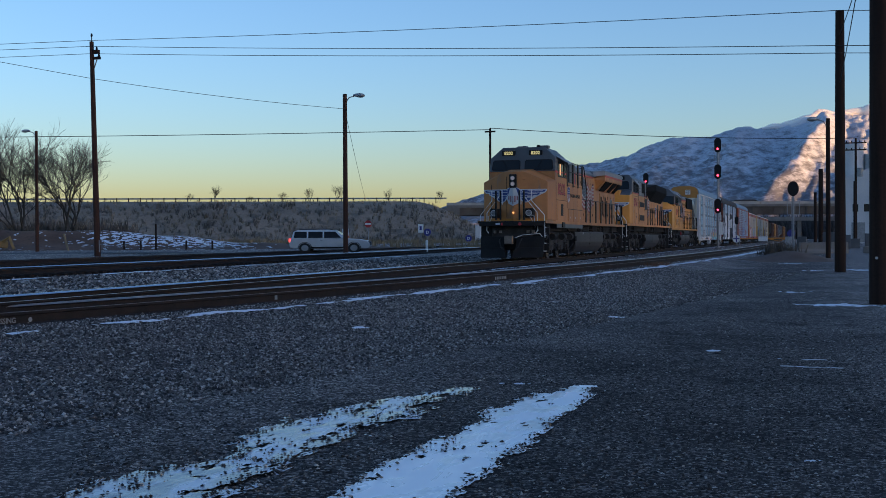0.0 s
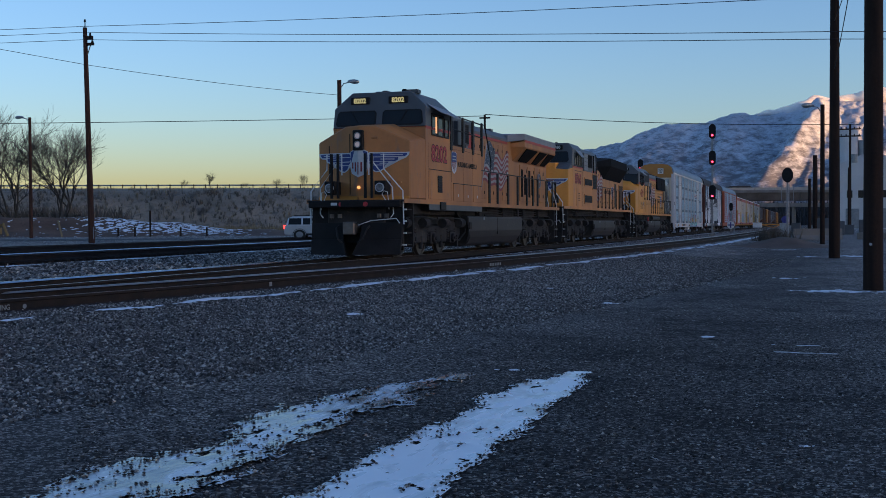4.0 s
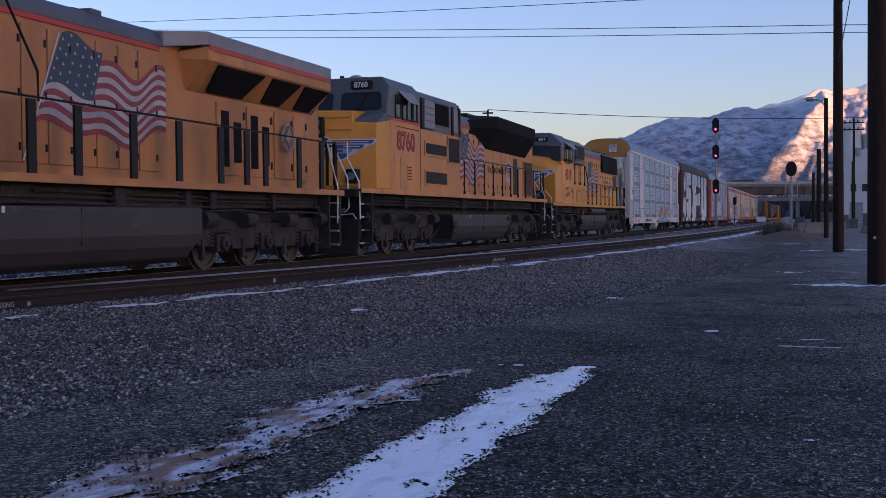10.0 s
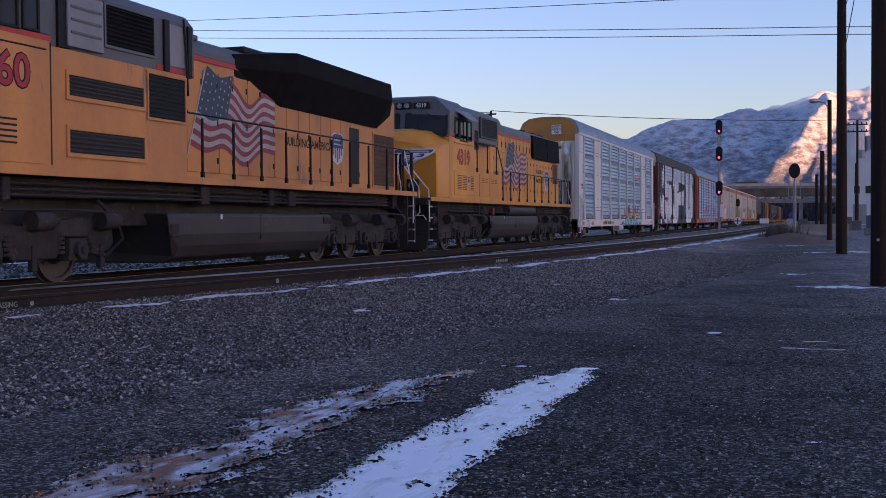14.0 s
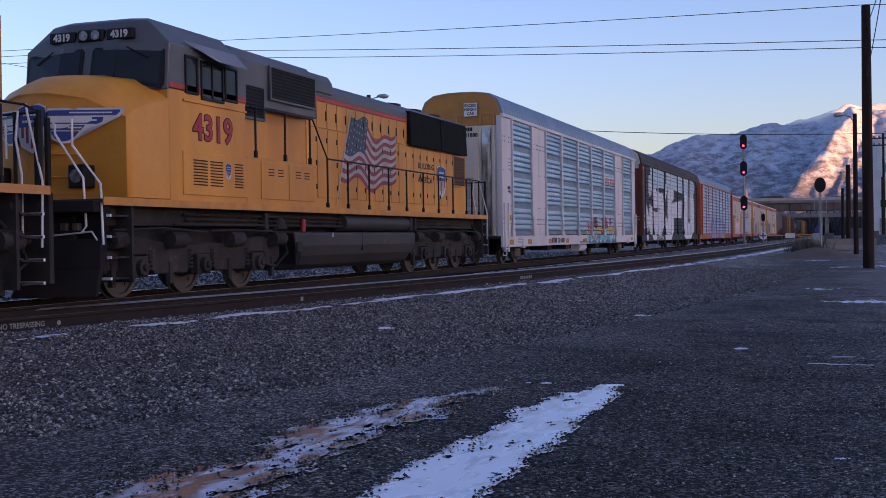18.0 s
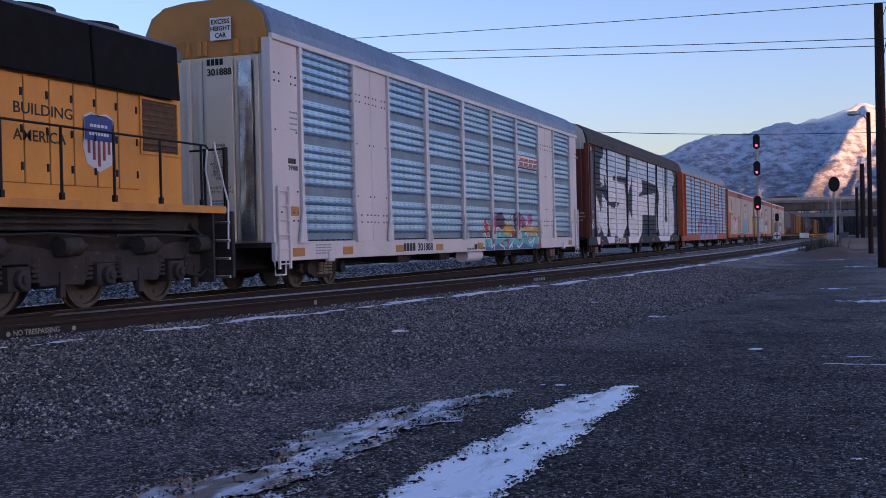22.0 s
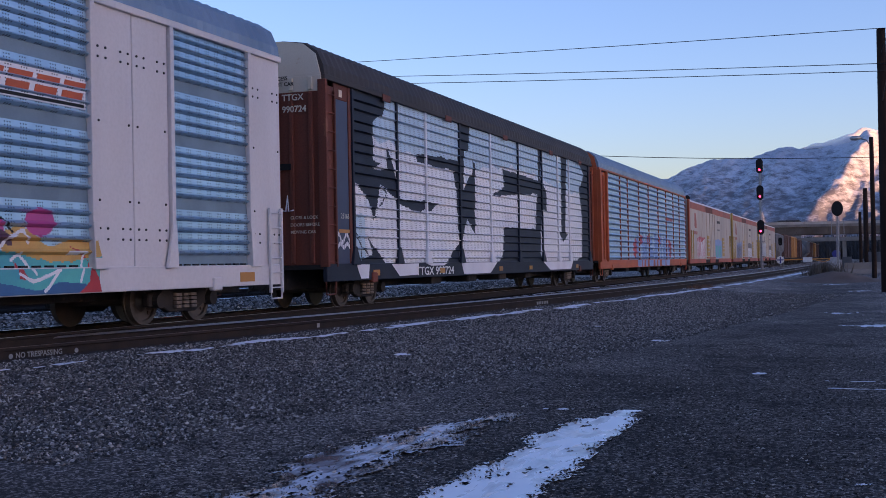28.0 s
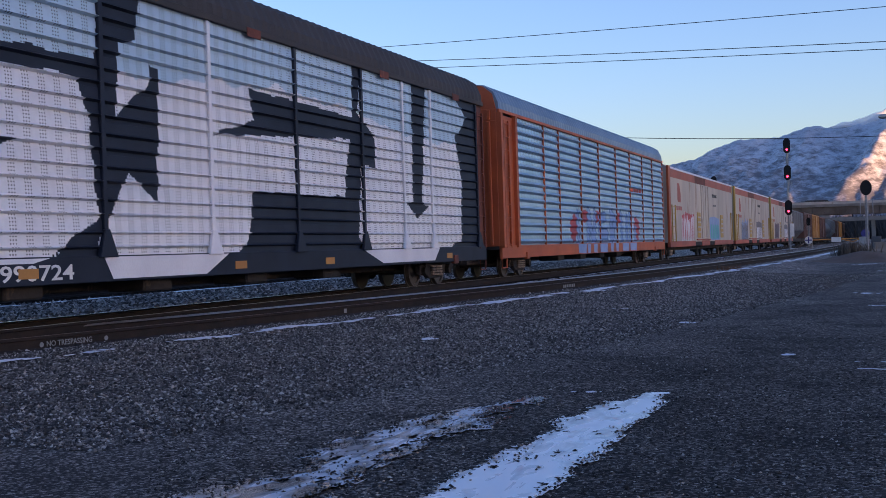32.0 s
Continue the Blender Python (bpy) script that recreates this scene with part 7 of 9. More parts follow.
    part("radiator_roof", bm, M_locogrey, e, bevel=.02)
    for a, b in ((16.3, 17.55), (17.62, 18.85), (18.95, 19.9), (19.95, 20.7)):
        d = bx("compressor_door", Y, hood, (.97, 1.012, a, b, 1.92, 3.42), .01)
        if a < 18:
            for q in (a + .16, a + .70):
                bx("door_slot", M_radiator, d, (1.012, 1.022, q, q + .34, 2.1 + .1 * (q > a + .5), 3.25 - .2 * (q > a + .5)), .004)
        for z in (2.2, 3.2):
            bx("latch", M_black, d, (1.012, 1.035, b - .12, b - .06, z - .08, z + .08))
    bm = bmesh.new()
    tube(bm, [(1.10, 19.45 + .30 * math.cos(k * math.tau / 20), 2.86 + .30 * math.sin(k * math.tau / 20)) for k in range(21)], .028)
    for k in range(5):
        tube(bm, [(1.07, 19.45, 2.86), (1.10, 19.45 + .29 * math.cos(k * math.tau / 5), 2.86 + .29 * math.sin(k * math.tau / 5))], .022)
    disc(bm, (1.05, 19.45, 2.86), .10, (1, 0, 0), .12, 14)
    part("hand_brake_wheel", bm, M_galv, e, "spoked steel hand brake wheel")
    side_panel("brake_recess", M_visor, hood, 18.98, 19.85, 3.1, 3.4, .98, .025, both=False)
    handrail(e, [(1.47, 8.6, 2.86), (1.47, 21.3, 2.84), (1.40, 21.55, 2.80)], [(y, 2.82) for y in (9.8, 10.95, 12.53, 14.03, 15.6, 16.7, 17.55, 19.24, 20.5)], zd, .10)
    rear_end(e, L, zd, 21.5)
    fuel_tank(e, 7.25, 14.95, 1.24, .2)
    pipes_under(e, 8.7, 21, zd, 5)
    loco_truck(e, (1.90, 3.87, 5.90))
    loco_truck(e, (16.05, 18.0, 20.05))
    coupler(e, L, 1)
    return e, L


# ---- middle locomotive: flared black radiators ----
def loco_mid():
    e = empty("locomotive", "faded yellow diesel locomotive with black flared radiators, number 8760", "locomotive", "locomotives of the train")
    L, zd = 22.85, 1.78
    Y = M_yellow_pink

    def yf(u):
        return 1.30 + .60 * abs(u) / 1.44
    deck(e, .55, 22.1, zd, M_yellow_pink, L)
    wedge_cab(e, 1.30, 1.90, 1.80, 3.58, 3.62, 2.75, M_yellow)
    bm = bmesh.new()
    loft(bm, [[(-.86, 1.66, z), (0, 1.30, z), (.86, 1.66, z), (.86, 2.62, z + dz), (-.86, 2.62, z + dz)] for z, dz in ((3.50, 0), (3.90, .05))])
    part("nose_top", bm, M_yellow, e, "raised yellow middle of the nose", bevel=.03)
    for sx in (1, -1):
        bm = bmesh.new()
        loft(bm, [[(sx * .87, 1.70, 3.625), (sx * 1.42, 1.94, 3.585), (sx * 1.49, 2.75, 3.70), (sx * .87, 2.75, 3.78)], [(sx * .87, 1.72, 3.66), (sx * 1.41, 1.96, 3.605), (sx * 1.49, 2.62, 3.95), (sx * .87, 2.62, 3.97)]])
        part("glare_panel", bm, M_locogrey, e, "grey anti-glare panel", bevel=.01)
    for z in (3.06, 3.40, 3.72):
        bar("nose_grab", M_yellow, e, [(.30, 1.42, z), (.30, 1.33, z), (.80, 1.54, z), (.80, 1.63, z)], .016)
    bx("nose_stripe", M_stripe_y, e, (-1.4, 1.4, .62, .70, zd - .03, zd + .10))
    bm = bmesh.new()
    box(bm, -1.5, 1.5, 2.75, 5.3, zd, 3.80)
    cab = part("cab", bm, Y, e, "faded yellow cab side", bevel=.02)
    bx("cab_red_stripe", M_red, cab, (-1.508, 1.508, 2.77, 5.3, 3.72, 3.80))
    cab_upper(e, 2.5, 5.3, 3.80, 4.64, 4.92, M_locogrey, .3, 1.25)
    roof_bits(e, 3.0, 9.0, 4.86, 21)
    windscreens(e, 2.5, 3.80, 3.98, 4.50, .3, 3.80, 4.86)
    number_board(e, -.70, 4.70, 2.70, "8760", False)
    number_board(e, .70, 4.70, 2.70, "8760", False)
    window(e, 3.2, 3.62, 3.86, 4.40, 1.5)
    window(e, 3.78, 4.50, 3.84, 4.36, 1.5, divide=1)
    window(e, 4.68, 4.98, 3.86, 4.40, 1.5)
    for sx in (1, -1):
        bm = bmesh.new()
        loft(bm, [[(sx * 1.46, 3.35, 4.66 - q), (sx * 1.46, 4.85, 4.66 - q), (sx * 1.74, 4.55, 4.28 - q), (sx * 1.74, 3.75, 4.28 - q)] for q in (0, .02)])
        part("sun_visor", bm, M_visor, e, "pale grey tilted sun visor")
    h = bx("headlight_housing", M_black, e, (-.16, .16, 1.20, 1.40, 3.18, 3.72), .02)
    for z in (3.32, 3.57):
        bm = bmesh.new()
        disc(bm, (0, 1.19, z), .09, (0, 1, 0), .03, 16)
        part("headlight", bm, M_ditchglass, h)
    nose_ditch(e, yf, 2.15, .86)
    emblem(e, yf, 2.85)
    grab_front(e, 1.16, 3.05, .66)
    pilot(e, .18, zd)
    end_steps(e, .80, 1, zd)
    coupler(e, 0, -1)
    bm = bmesh.new()
    box(bm, -1.5, 1.5, 5.3, 9.3, zd, 3.66)
    body = part("inverter_cabin", bm, Y, e, "faded yellow electrical cabin", bevel=.015)
    grille("cooling_vent", M_grille, body, 5.72, 7.82, 2.95, 3.27, 1.5, 5, Y, fw=.07)
    grille("cooling_vent", M_grille, body, 5.72, 7.82, 2.06, 2.42, 1.5, 5, Y, fw=.07)
    grille("intake_screen", M_black, body, 7.98, 9.2, 2.80, 3.56, 1.5, 10, Y)
    side_panel("access_door", Y, body, 3.55, 5.15, 1.85, 2.72, 1.5, .014)
    for k in range(5):
        side_panel("louvre_slot", M_black, body, 4.05, 4.48, 2.12 + .085 * k, 2.15 + .085 * k, 1.516, .006)
    side_panel("panel_seam", M_black, body, 5.28, 5.31, 1.85, 3.7, 1.5, .008)
    side_panel("panel_seam", M_black, body, 3.2, 5.2, 3.57, 3.595, 1.5, .012)
    numerals(e, "8760", 3.28, 2.96, .50, 1.505, 1.55)
    bm = bmesh.new()
    prism_y(bm, [(-1.42, 3.66), (1.42, 3.66), (1.42, 4.60), (1.24, 4.82), (-1.24, 4.82), (-1.42, 4.60)], 5.35, 9.72)
    ab = part("filter_cabin", bm, M_locogrey, e, "grey filter cabin with open louvres", bevel=.02)
    od = bx("open_door", M_visor, e, (1.42, 1.50, 5.75, 6.70, 3.72, 4.55), .01, "pale grey cabin door")
    for z in (3.95, 4.15, 4.35):
        bx("door_rib", M_locogrey, od, (1.50, 1.515, 5.82, 6.63, z - .02, z + .02))
    grille("filter_screen", M_radiator, ab, 6.85, 8.3, 3.90, 4.56, 1.42, 9, M_locogrey)
    side_panel("cabin_post", M_black, ab, 5.55, 5.85, 3.68, 4.6, 1.42, .05)
    side_panel("cabin_post", M_black, ab, 8.62, 8.78, 3.68, 4.6, 1.42, .05)
    side_panel("cabin_panel", M_visor, ab, 8.85, 9.35, 3.80, 4.55, 1.42, .012)
    side_panel("cabin_post", M_black, ab, 9.45, 9.58, 3.68, 4.6, 1.42, .04)
    side_panel("red_band", M_red, ab, 8.4, 9.7, 3.68, 3.78, 1.42, .006)
    bm = bmesh.new()
    prism_y(bm, [(-.98, zd), (.98, zd), (.98, 4.30), (.8, 4.54), (-.8, 4.54), (-.98, 4.30)], 9.3, 21.75)
    hood = part("engine_hood", bm, Y, e, "faded yellow engine hood", bevel=.01)
    hood_doors(hood, Y, 9.5, 19.0, 1.95, 3.98, .98, 15)
    for sx in (1, -1):
        bx("hood_red_stripe", M_red, hood, (min(sx * .98, sx * 1.006), max(sx * .98, sx * 1.006), 9.4, 13.4, 4.14, 4.24))
    bm = bmesh.new()
    prism_y(bm, [(-1.0, 4.24), (1.0, 4.24), (1.0, 4.36), (.84, 4.58), (-.84, 4.58), (-1.0, 4.36)], 9.4, 13.6)
    part("hood_roof", bm, M_locogrey, e, bevel=.01)
    roof_bits(e, 9.8, 12.5, 4.58, 8)
    flag(e, 10.86, 13.95, 2.05, 4.02, 1.006, 2.1)
    for sx in (1, -1):
        bm = bmesh.new()
        Q = [(sx * .5, 4.50), (sx * 1.0, 4.46), (sx * 1.0, 4.20), (sx * .98, 4.0)]
        P = [(sx * .5, 4.82), (sx * 1.48, 4.74), (sx * 1.50, 4.30), (sx * 1.0, 3.55)]
        R = [(sx * .5, 4.80), (sx * 1.46, 4.70), (sx * 1.50, 4.24), (sx * 1.02, 3.50)]
        loft(bm, [[(x, 12.1, z) for x, z in Q], [(x, 14.2, z) for x, z in P], [(x, 20.2, z) for x, z in R], [(x, 21.4, z - .05) for x, z in Q]])
        part("flared_radiator", bm, M_radiator, e, "black flared radiator housing", bevel=.015)
    bm = bmesh.new()
    box(bm, -.55, .55, 13.4, 20.6, 4.7, 4.84)
    part("radiator_roof", bm, M_black, e, bevel=.02)
    side_panel("dark_door", M_black, hood, 18.3, 18.95, 1.95, 3.4, 1.0, .012)
    grille("rear_screen", M_browngrille, hood, 20.0, 21.6, 1.95, 3.35, .98, 12, Y)
    sh = empty_part("shield_emblem", e)
    draw_shield(sh, 17.5, 2.80, .72, .80, lambda u, v, w: (1.006 + w, u, v))
    fit_words("slogan", "BUILDING AMERICA", 14.45, 2.72, .20, 1.006, 2.7, M_grille, e, .003)
    handrail(e, [(1.47, 9.15, 3.60), (1.47, 9.35, 3.0), (1.47, 21.6, 2.96), (1.40, 21.9, 2.92)], [(y, 2.92) for y in (9.9, 11.14, 12.36, 13.55, 14.83, 16.06, 17.2, 18.46, 19.8, 21.1)], zd, .035)
    bar("roof_conduit", M_black, e, [(1.45, 9.3, 4.7), (1.47, 9.35, 4.0), (1.47, 9.4, 3.3)], .022)
    rear_end(e, L, zd, 21.75)
    fuel_tank(e, 8.75, 16.05, 1.14, .21)
    pipes_under(e, 2.0, 21, zd, 7)
    loco_truck(e, (2.15, 4.22, 6.30))
    loco_truck(e, (16.55, 18.62, 20.70))
    coupler(e, L, 1)
    return e, L


def nose_ditch(e, yf, z, xd):
    for sx in (1, -1):
        d = bx("ditch_light_box", M_black, e, (sx * xd - .16, sx * xd + .16, yf(xd) - .2, yf(xd) + .1, z - .19, z + .19), .02)
        bm = bmesh.new()
        disc(bm, (sx * xd, yf(xd) - .205, z), .11, (0, 1, 0), .03, 16)
        part("ditch_light", bm, M_ditchglass, d)


# ---- third locomotive: clean yellow, flush radiators ----
def loco_rear():
    e = empty("locomotive", "bright yellow diesel locomotive with black radiator panels, number 4319", "locomotive", "locomotives of the train")
    L, zd = 22.45, 1.66
    Y = M_yellow

    def yf(u):
        return .805 + .4386 * max(0, abs(u) - .3)
    deck(e, .55, 21.4, zd, M_stripe_y, L)
    bm = bmesh.new()
    def nose_ring(y, xs_, z0, zs_):
        return [(-xs_[0], y[0], z0), (0, y[2], z0), (xs_[0], y[0], z0), (xs_[0], y[0], zs_[0]), (xs_[1], y[1], zs_[1]), (xs_[2], y[2], zs_[2]), (0, y[2], zs_[2] + .01), (-xs_[2], y[2], zs_[2]), (-xs_[1], y[1], zs_[1]), (-xs_[0], y[0], zs_[0])]
    loft(bm, [nose_ring((1.32, 1.05, .82), (1.44, .85, .3), 1.70, (3.04, 3.34, 3.42)), nose_ring((1.50, 1.28, 1.02), (1.45, .86, .3), 1.70, (3.16, 3.52, 3.62)), nose_ring((1.9, 1.7, 1.5), (1.47, .9, .35), 1.70, (3.30, 3.70, 3.80)), nose_ring((2.56, 2.45, 2.35), (1.49, .95, .4), 1.70, (3.46, 3.82, 3.90))])
    part("nose", bm, Y, e, "yellow rounded wide-nose hood", bevel=.01, smooth=True)
    for z in (2.05, 2.42, 2.80, 3.16):
        bar("nose_grab", Y, e, [(.22, .92, z), (.22, .80, z), (.72, .98, z), (.72, 1.10, z)], .016)
    bx("nose_stripe", M_stripe_y, e, (-1.4, 1.4, .62, .70, zd - .03, zd + .10))
    bm = bmesh.new()
    box(bm, -1.5, 1.5, 2.50, 5.25, zd, 3.74)
    cab = part("cab", bm, Y, e, "clean yellow cab side", bevel=.02)
    bx("cab_red_stripe", M_red, cab, (-1.508, 1.508, 2.52, 5.25, 3.66, 3.76))
    bm = bmesh.new()
    def cab_ring(z, yc, ys_, half, out):
        return [(-out, 5.3, z), (-out, ys_, z), (-half, yc, z), (half, yc, z), (out, ys_, z), (out, 5.3, z)]
    loft(bm, [cab_ring(3.62, 2.18, 2.48, .52, 1.5), cab_ring(4.44, 2.36, 2.56, .55, 1.5), cab_ring(4.88, 2.54, 2.68, .60, 1.0), cab_ring(4.95, 2.72, 2.84, .60, .92)])
    part("cab_roof_section", bm, M_locogrey, e, "grey cab upper with angled windscreen corners", bevel=.02)
    roof_bits(e, 3.0, 5.0, 4.85, 31)
    for sx in (1, -1):
        def at_screen(u, v, q):
            y = 2.18 + (v - 3.62) * .22 + max(0, u - .52) * (.306 - .10 * (v - 3.62))
            return (sx * (u + .35 * q), y - q, v)
        sc = poly("windscreen", M_black, e, [(.08, 3.86), (.10, 3.82), (.62, 3.80), (1.38, 3.62), (1.44, 3.70), (1.43, 4.30), (1.38, 4.36), (.14, 4.40), (.08, 4.34)], lambda u, v, q: at_screen(u, v, q + .008), .014, "dark glossy windscreen")
        for pts in ([(.14, 3.88), (.565, 3.86), (.565, 4.34), (.14, 4.35)], [(.575, 3.86), (1.35, 3.70), (1.36, 4.29), (.575, 4.34)]):
            poly("pane", M_glass, sc, pts, lambda u, v, q: at_screen(u, v, q + .024), .004)
        bar("wiper", M_black, sc, [at_screen(.75, 4.38, .05), at_screen(1.15, 4.18, .05)], .012)
    number_board(e, -.60, 4.63, 2.44, "4319", False, .54, .19)
    number_board(e, .60, 4.63, 2.44, "4319", False, .54, .19)
    window(e, 3.08, 3.42, 3.66, 4.25, 1.5)
    window(e, 3.62, 4.34, 3.60, 4.22, 1.5, divide=1)
    window(e, 4.48, 4.86, 3.66, 4.22, 1.5)
    for sx in (1, -1):
        bm = bmesh.new()
        loft(bm, [[(sx * 1.46, 3.10, 4.56 - q), (sx * 1.46, 4.95, 4.56 - q), (sx * 1.78, 4.85, 4.26 - q), (sx * 1.78, 3.75, 4.26 - q)] for q in (0, .02)])
        part("sun_visor", bm, M_visor, e, "pale grey tilted sun visor")
    h = bx("headlight_housing", M_black, e, (-.27, .27, 2.36, 2.62, 4.52, 4.74), .03)
    for x in (-.125, .125):
        bm = bmesh.new()
        disc(bm, (x, 2.355, 4.63), .085, (0, 1, 0), .03, 18)
        part("headlight", bm, M_ditchglass, h, "unlit headlight")
    nose_ditch(e, yf, 2.05, .80)
    emblem(e, yf, 2.88)
    grab_front(e, .62, 2.98, .66)
    pilot(e, .18, zd)
    end_steps(e, .80, 1, zd)
    coupler(e, 0, -1)
    numerals(e, "4319", 3.28, 2.82, .47, 1.505, 1.47)
    side_panel("cab_ledge", Y, cab, 2.95, 5.25, 3.46, 3.50, 1.5, .03)
    bm = bmesh.new()
    box(bm, -1.5, 1.5, 5.25, 8.45, zd, 2.62)
    low = part("battery_box", bm, Y, e, "yellow battery box", bevel=.015)
    side_panel("louvre_panel", Y, cab, 2.92, 5.28, 1.80, 2.58, 1.5, .02)
    for a, b in ((3.25, 3.74), (3.84, 4.30), (4.75, 5.08)):
        for k in range(9):
            side_panel("louvre_slot", M_black, cab, a, b, 1.98 + .055 * k, 2.003 + .055 * k, 1.52, .008)
    for a, b in ((5.84, 7.05), (7.08, 8.3)):
        side_panel("battery_door", Y, low, a, b, 1.80, 2.56, 1.5, .018)
        for q in (a + .3, a + .72):
            for k in range(3):
                side_panel("louvre_slot", M_black, low, q, q + .25, 2.28 + .06 * k, 2.30 + .06 * k, 1.52, .006)
    sh = empty_part("shield_emblem", e)
    draw_shield(sh, 4.50, 2.28, .20, .30, lambda u, v, w: (1.522 + w, u, v))
    bm = bmesh.new()
    prism_y(bm, [(-1.3, 3.70), (1.3, 3.70), (1.3, 4.58), (1.08, 4.84), (-1.08, 4.84), (-1.3, 4.58)], 5.28, 8.9)
    ab = part("blower_cabin", bm, M_locogrey, e, "grey blower housing with black screens", bevel=.02)
    bm = bmesh.new()
    box(bm, -1.28, 1.28, 5.25, 6.5, 2.6, 3.72)
    part("equipment_cabinet", bm, Y, e, bevel=.012)
    grille("cabinet_screen", M_black, e, 5.36, 6.36, 3.46, 4.08, 1.3, 8, M_locogrey)
    grille("blower_screen", M_black, ab, 6.62, 8.72, 3.92, 4.56, 1.34, 9, M_locogrey, fw=.04)
    bm = bmesh.new()
    prism_y(bm, [(-1.0, zd), (1.0, zd), (1.0, 4.30), (.84, 4.60), (-.84, 4.60), (-1.0, 4.30)], 6.4, 20.75)
    hood = part("engine_hood", bm, Y, e, "bright yellow engine hood", bevel=.01)
    hood_doors(hood, Y, 8.95, 19.4, 1.95, 3.55, 1.0, 18)
    hood_doors(hood, Y, 8.95, 15.2, 3.58, 4.18, 1.0, 11)
    for sx in (1, -1):
        bx("hood_red_stripe", M_red, hood, (min(sx * 1.0, sx * 1.028), max(sx * 1.0, sx * 1.028), 8.9, 15.4, 4.21, 4.31))
    bm = bmesh.new()
    prism_y(bm, [(-1.02, 4.31), (1.02, 4.31), (1.02, 4.46), (.88, 4.66), (-.88, 4.66), (-1.02, 4.46)], 8.9, 20.8)
    part("hood_roof", bm, M_locogrey, e, "grey hood roof", bevel=.01)
    bm = bmesh.new()
    prism_y(bm, [(-1.06, 4.4), (1.06, 4.4), (1.06, 4.66), (.94, 4.84), (-.94, 4.84), (-1.06, 4.66)], 8.9, 10.35)
    part("blower_roof", bm, M_locogrey, e, bevel=.015)
    roof_bits(e, 10.6, 14.8, 4.66, 12)
    for y in (15.9, 17.6, 19.3):
        bm = bmesh.new()
        disc(bm, (0, y, 4.73), .62, (0, 0, 1), .16, 24)
        part("radiator_fan", bm, M_black, e)
    for sx in (1, -1):
        for a, b in ((15.45, 18.02), (18.08, 20.55)):
            bm = bmesh.new()
            loft(bm, [[(sx * 1.0, a, 3.62), (sx * 1.0, b, 3.62), (sx * 1.14, b, 3.57), (sx * 1.14, a, 3.57)], [(sx * .9, a, 4.55), (sx * .9, b, 4.55), (sx * 1.09, b, 4.55), (sx * 1.09, a, 4.55)]])
            part("radiator_panel", bm, M_radiator, e, "black radiator screen panel", bevel=.02)
    grille("rear_screen", M_browngrille, hood, 19.5, 20.6, 2.62, 3.52, 1.0, 9, Y)
    flag(e, 11.45, 14.5, 2.05, 4.06, 1.028, 3.3)
    sh = empty_part("shield_emblem", e)
    draw_shield(sh, 18.28, 2.68, .80, .94, lambda u, v, w: (1.026 + w, u, v))
    fit_words("slogan", "BUILDING", 16.25, 2.98, .17, 1.026, 1.35, M_grille, e, .002)
    fit_words("slogan", "AMERICA", 16.25, 2.58, .17, 1.026, 1.2, M_grille, e, .002)
    handrail(e, [(1.47, 5.5, 3.62), (1.47, 8.35, 3.62), (1.47, 9.1, 2.80), (1.47, 20.8, 2.78), (1.40, 21.0, 2.74)], [(9.1, 2.8)] + [(10.25 + 1.3 * k, 2.78) for k in range(9)], zd, .03)
    handrail(e, [(1.47, 5.6, 3.60), (1.47, 5.61, 3.60)], [(5.7, 3.62), (7.0, 3.62), (8.2, 3.62)], 2.62, .03)
    rear_end(e, L, zd, 20.8)
    fuel_tank(e, 7.5, 14.9, 1.14, .3)
    bm = bmesh.new()
    disc(bm, (1.25, 12.3, 1.36), .2, (0, 1, 0), 4.2, 18)
    part("air_reservoir", bm, M_tank, e, "grey air reservoir tube", smooth=True)
    bm = bmesh.new()
    disc(bm, (1.3, 7.0, 1.32), .18, (0, 0, 1), .24, 16, .08)
    part("bell", bm, M_undergrey, e)
    bx("red_valve", M_numred, e, (1.34, 1.44, 7.9, 8.02, 1.12, 1.42), .03)
    pipes_under(e, 2.0, 20, zd, 9)
    loco_truck(e, (1.95, 4.02, 6.15))
    loco_truck(e, (16.05, 18.1, 20.12))
    coupler(e, L, 1)
    return e, L

# ---- freight cars ----
def car_truck(e, yc, r=.42, half=.86, keyed=True):
    for sx in (1, -1):
        bm = bmesh.new()
        prof = [(yc - half - .22, r + .12), (yc - half + .15, r + .16), (yc - .45, r + .36), (yc + .45, r + .36), (yc + half - .15, r + .16), (yc + half + .22, r + .12), (yc + half + .22, r - .1),
                (yc + half - .18, r - .1), (yc + .42, .20), (yc - .42, .20), (yc - half + .18, r - .1), (yc - half - .22, r - .1)]
        prism_x(bm, prof, sx * .93, sx * 1.07)
        fr = part("truck_side_frame", bm, M_undergrey, e, bevel=.02)
        for d in (-.24, 0, .24):
            bm = bmesh.new()
            for k in range(4):
                disc(bm, (sx * 1.10, yc + d, .30 + k * .07), .085, (0, 0, 1), .045, 10)
            part("spring", bm, M_steel, fr)
        for d in (-half, half):
            bm = bmesh.new()
            disc(bm, (sx * 1.10, yc + d, r), .13, (1, 0, 0), .16, 12)
            part("bearing_cap", bm, M_undergrey, fr)
    bx("truck_bolster", M_undergrey, e, (-1.0, 1.0, yc - .2, yc + .2, .42, .72), .03)
    for d in (-half, half):
        if keyed:
            wheelset(e, yc + d, r)
        else:
            bm = bmesh.new()
            for sx in (-.76, .76):
                disc(bm, (sx, yc + d, r), r, (1, 0, 0), .12, 16)
            part("wheelset", bm, M_wheel, e)


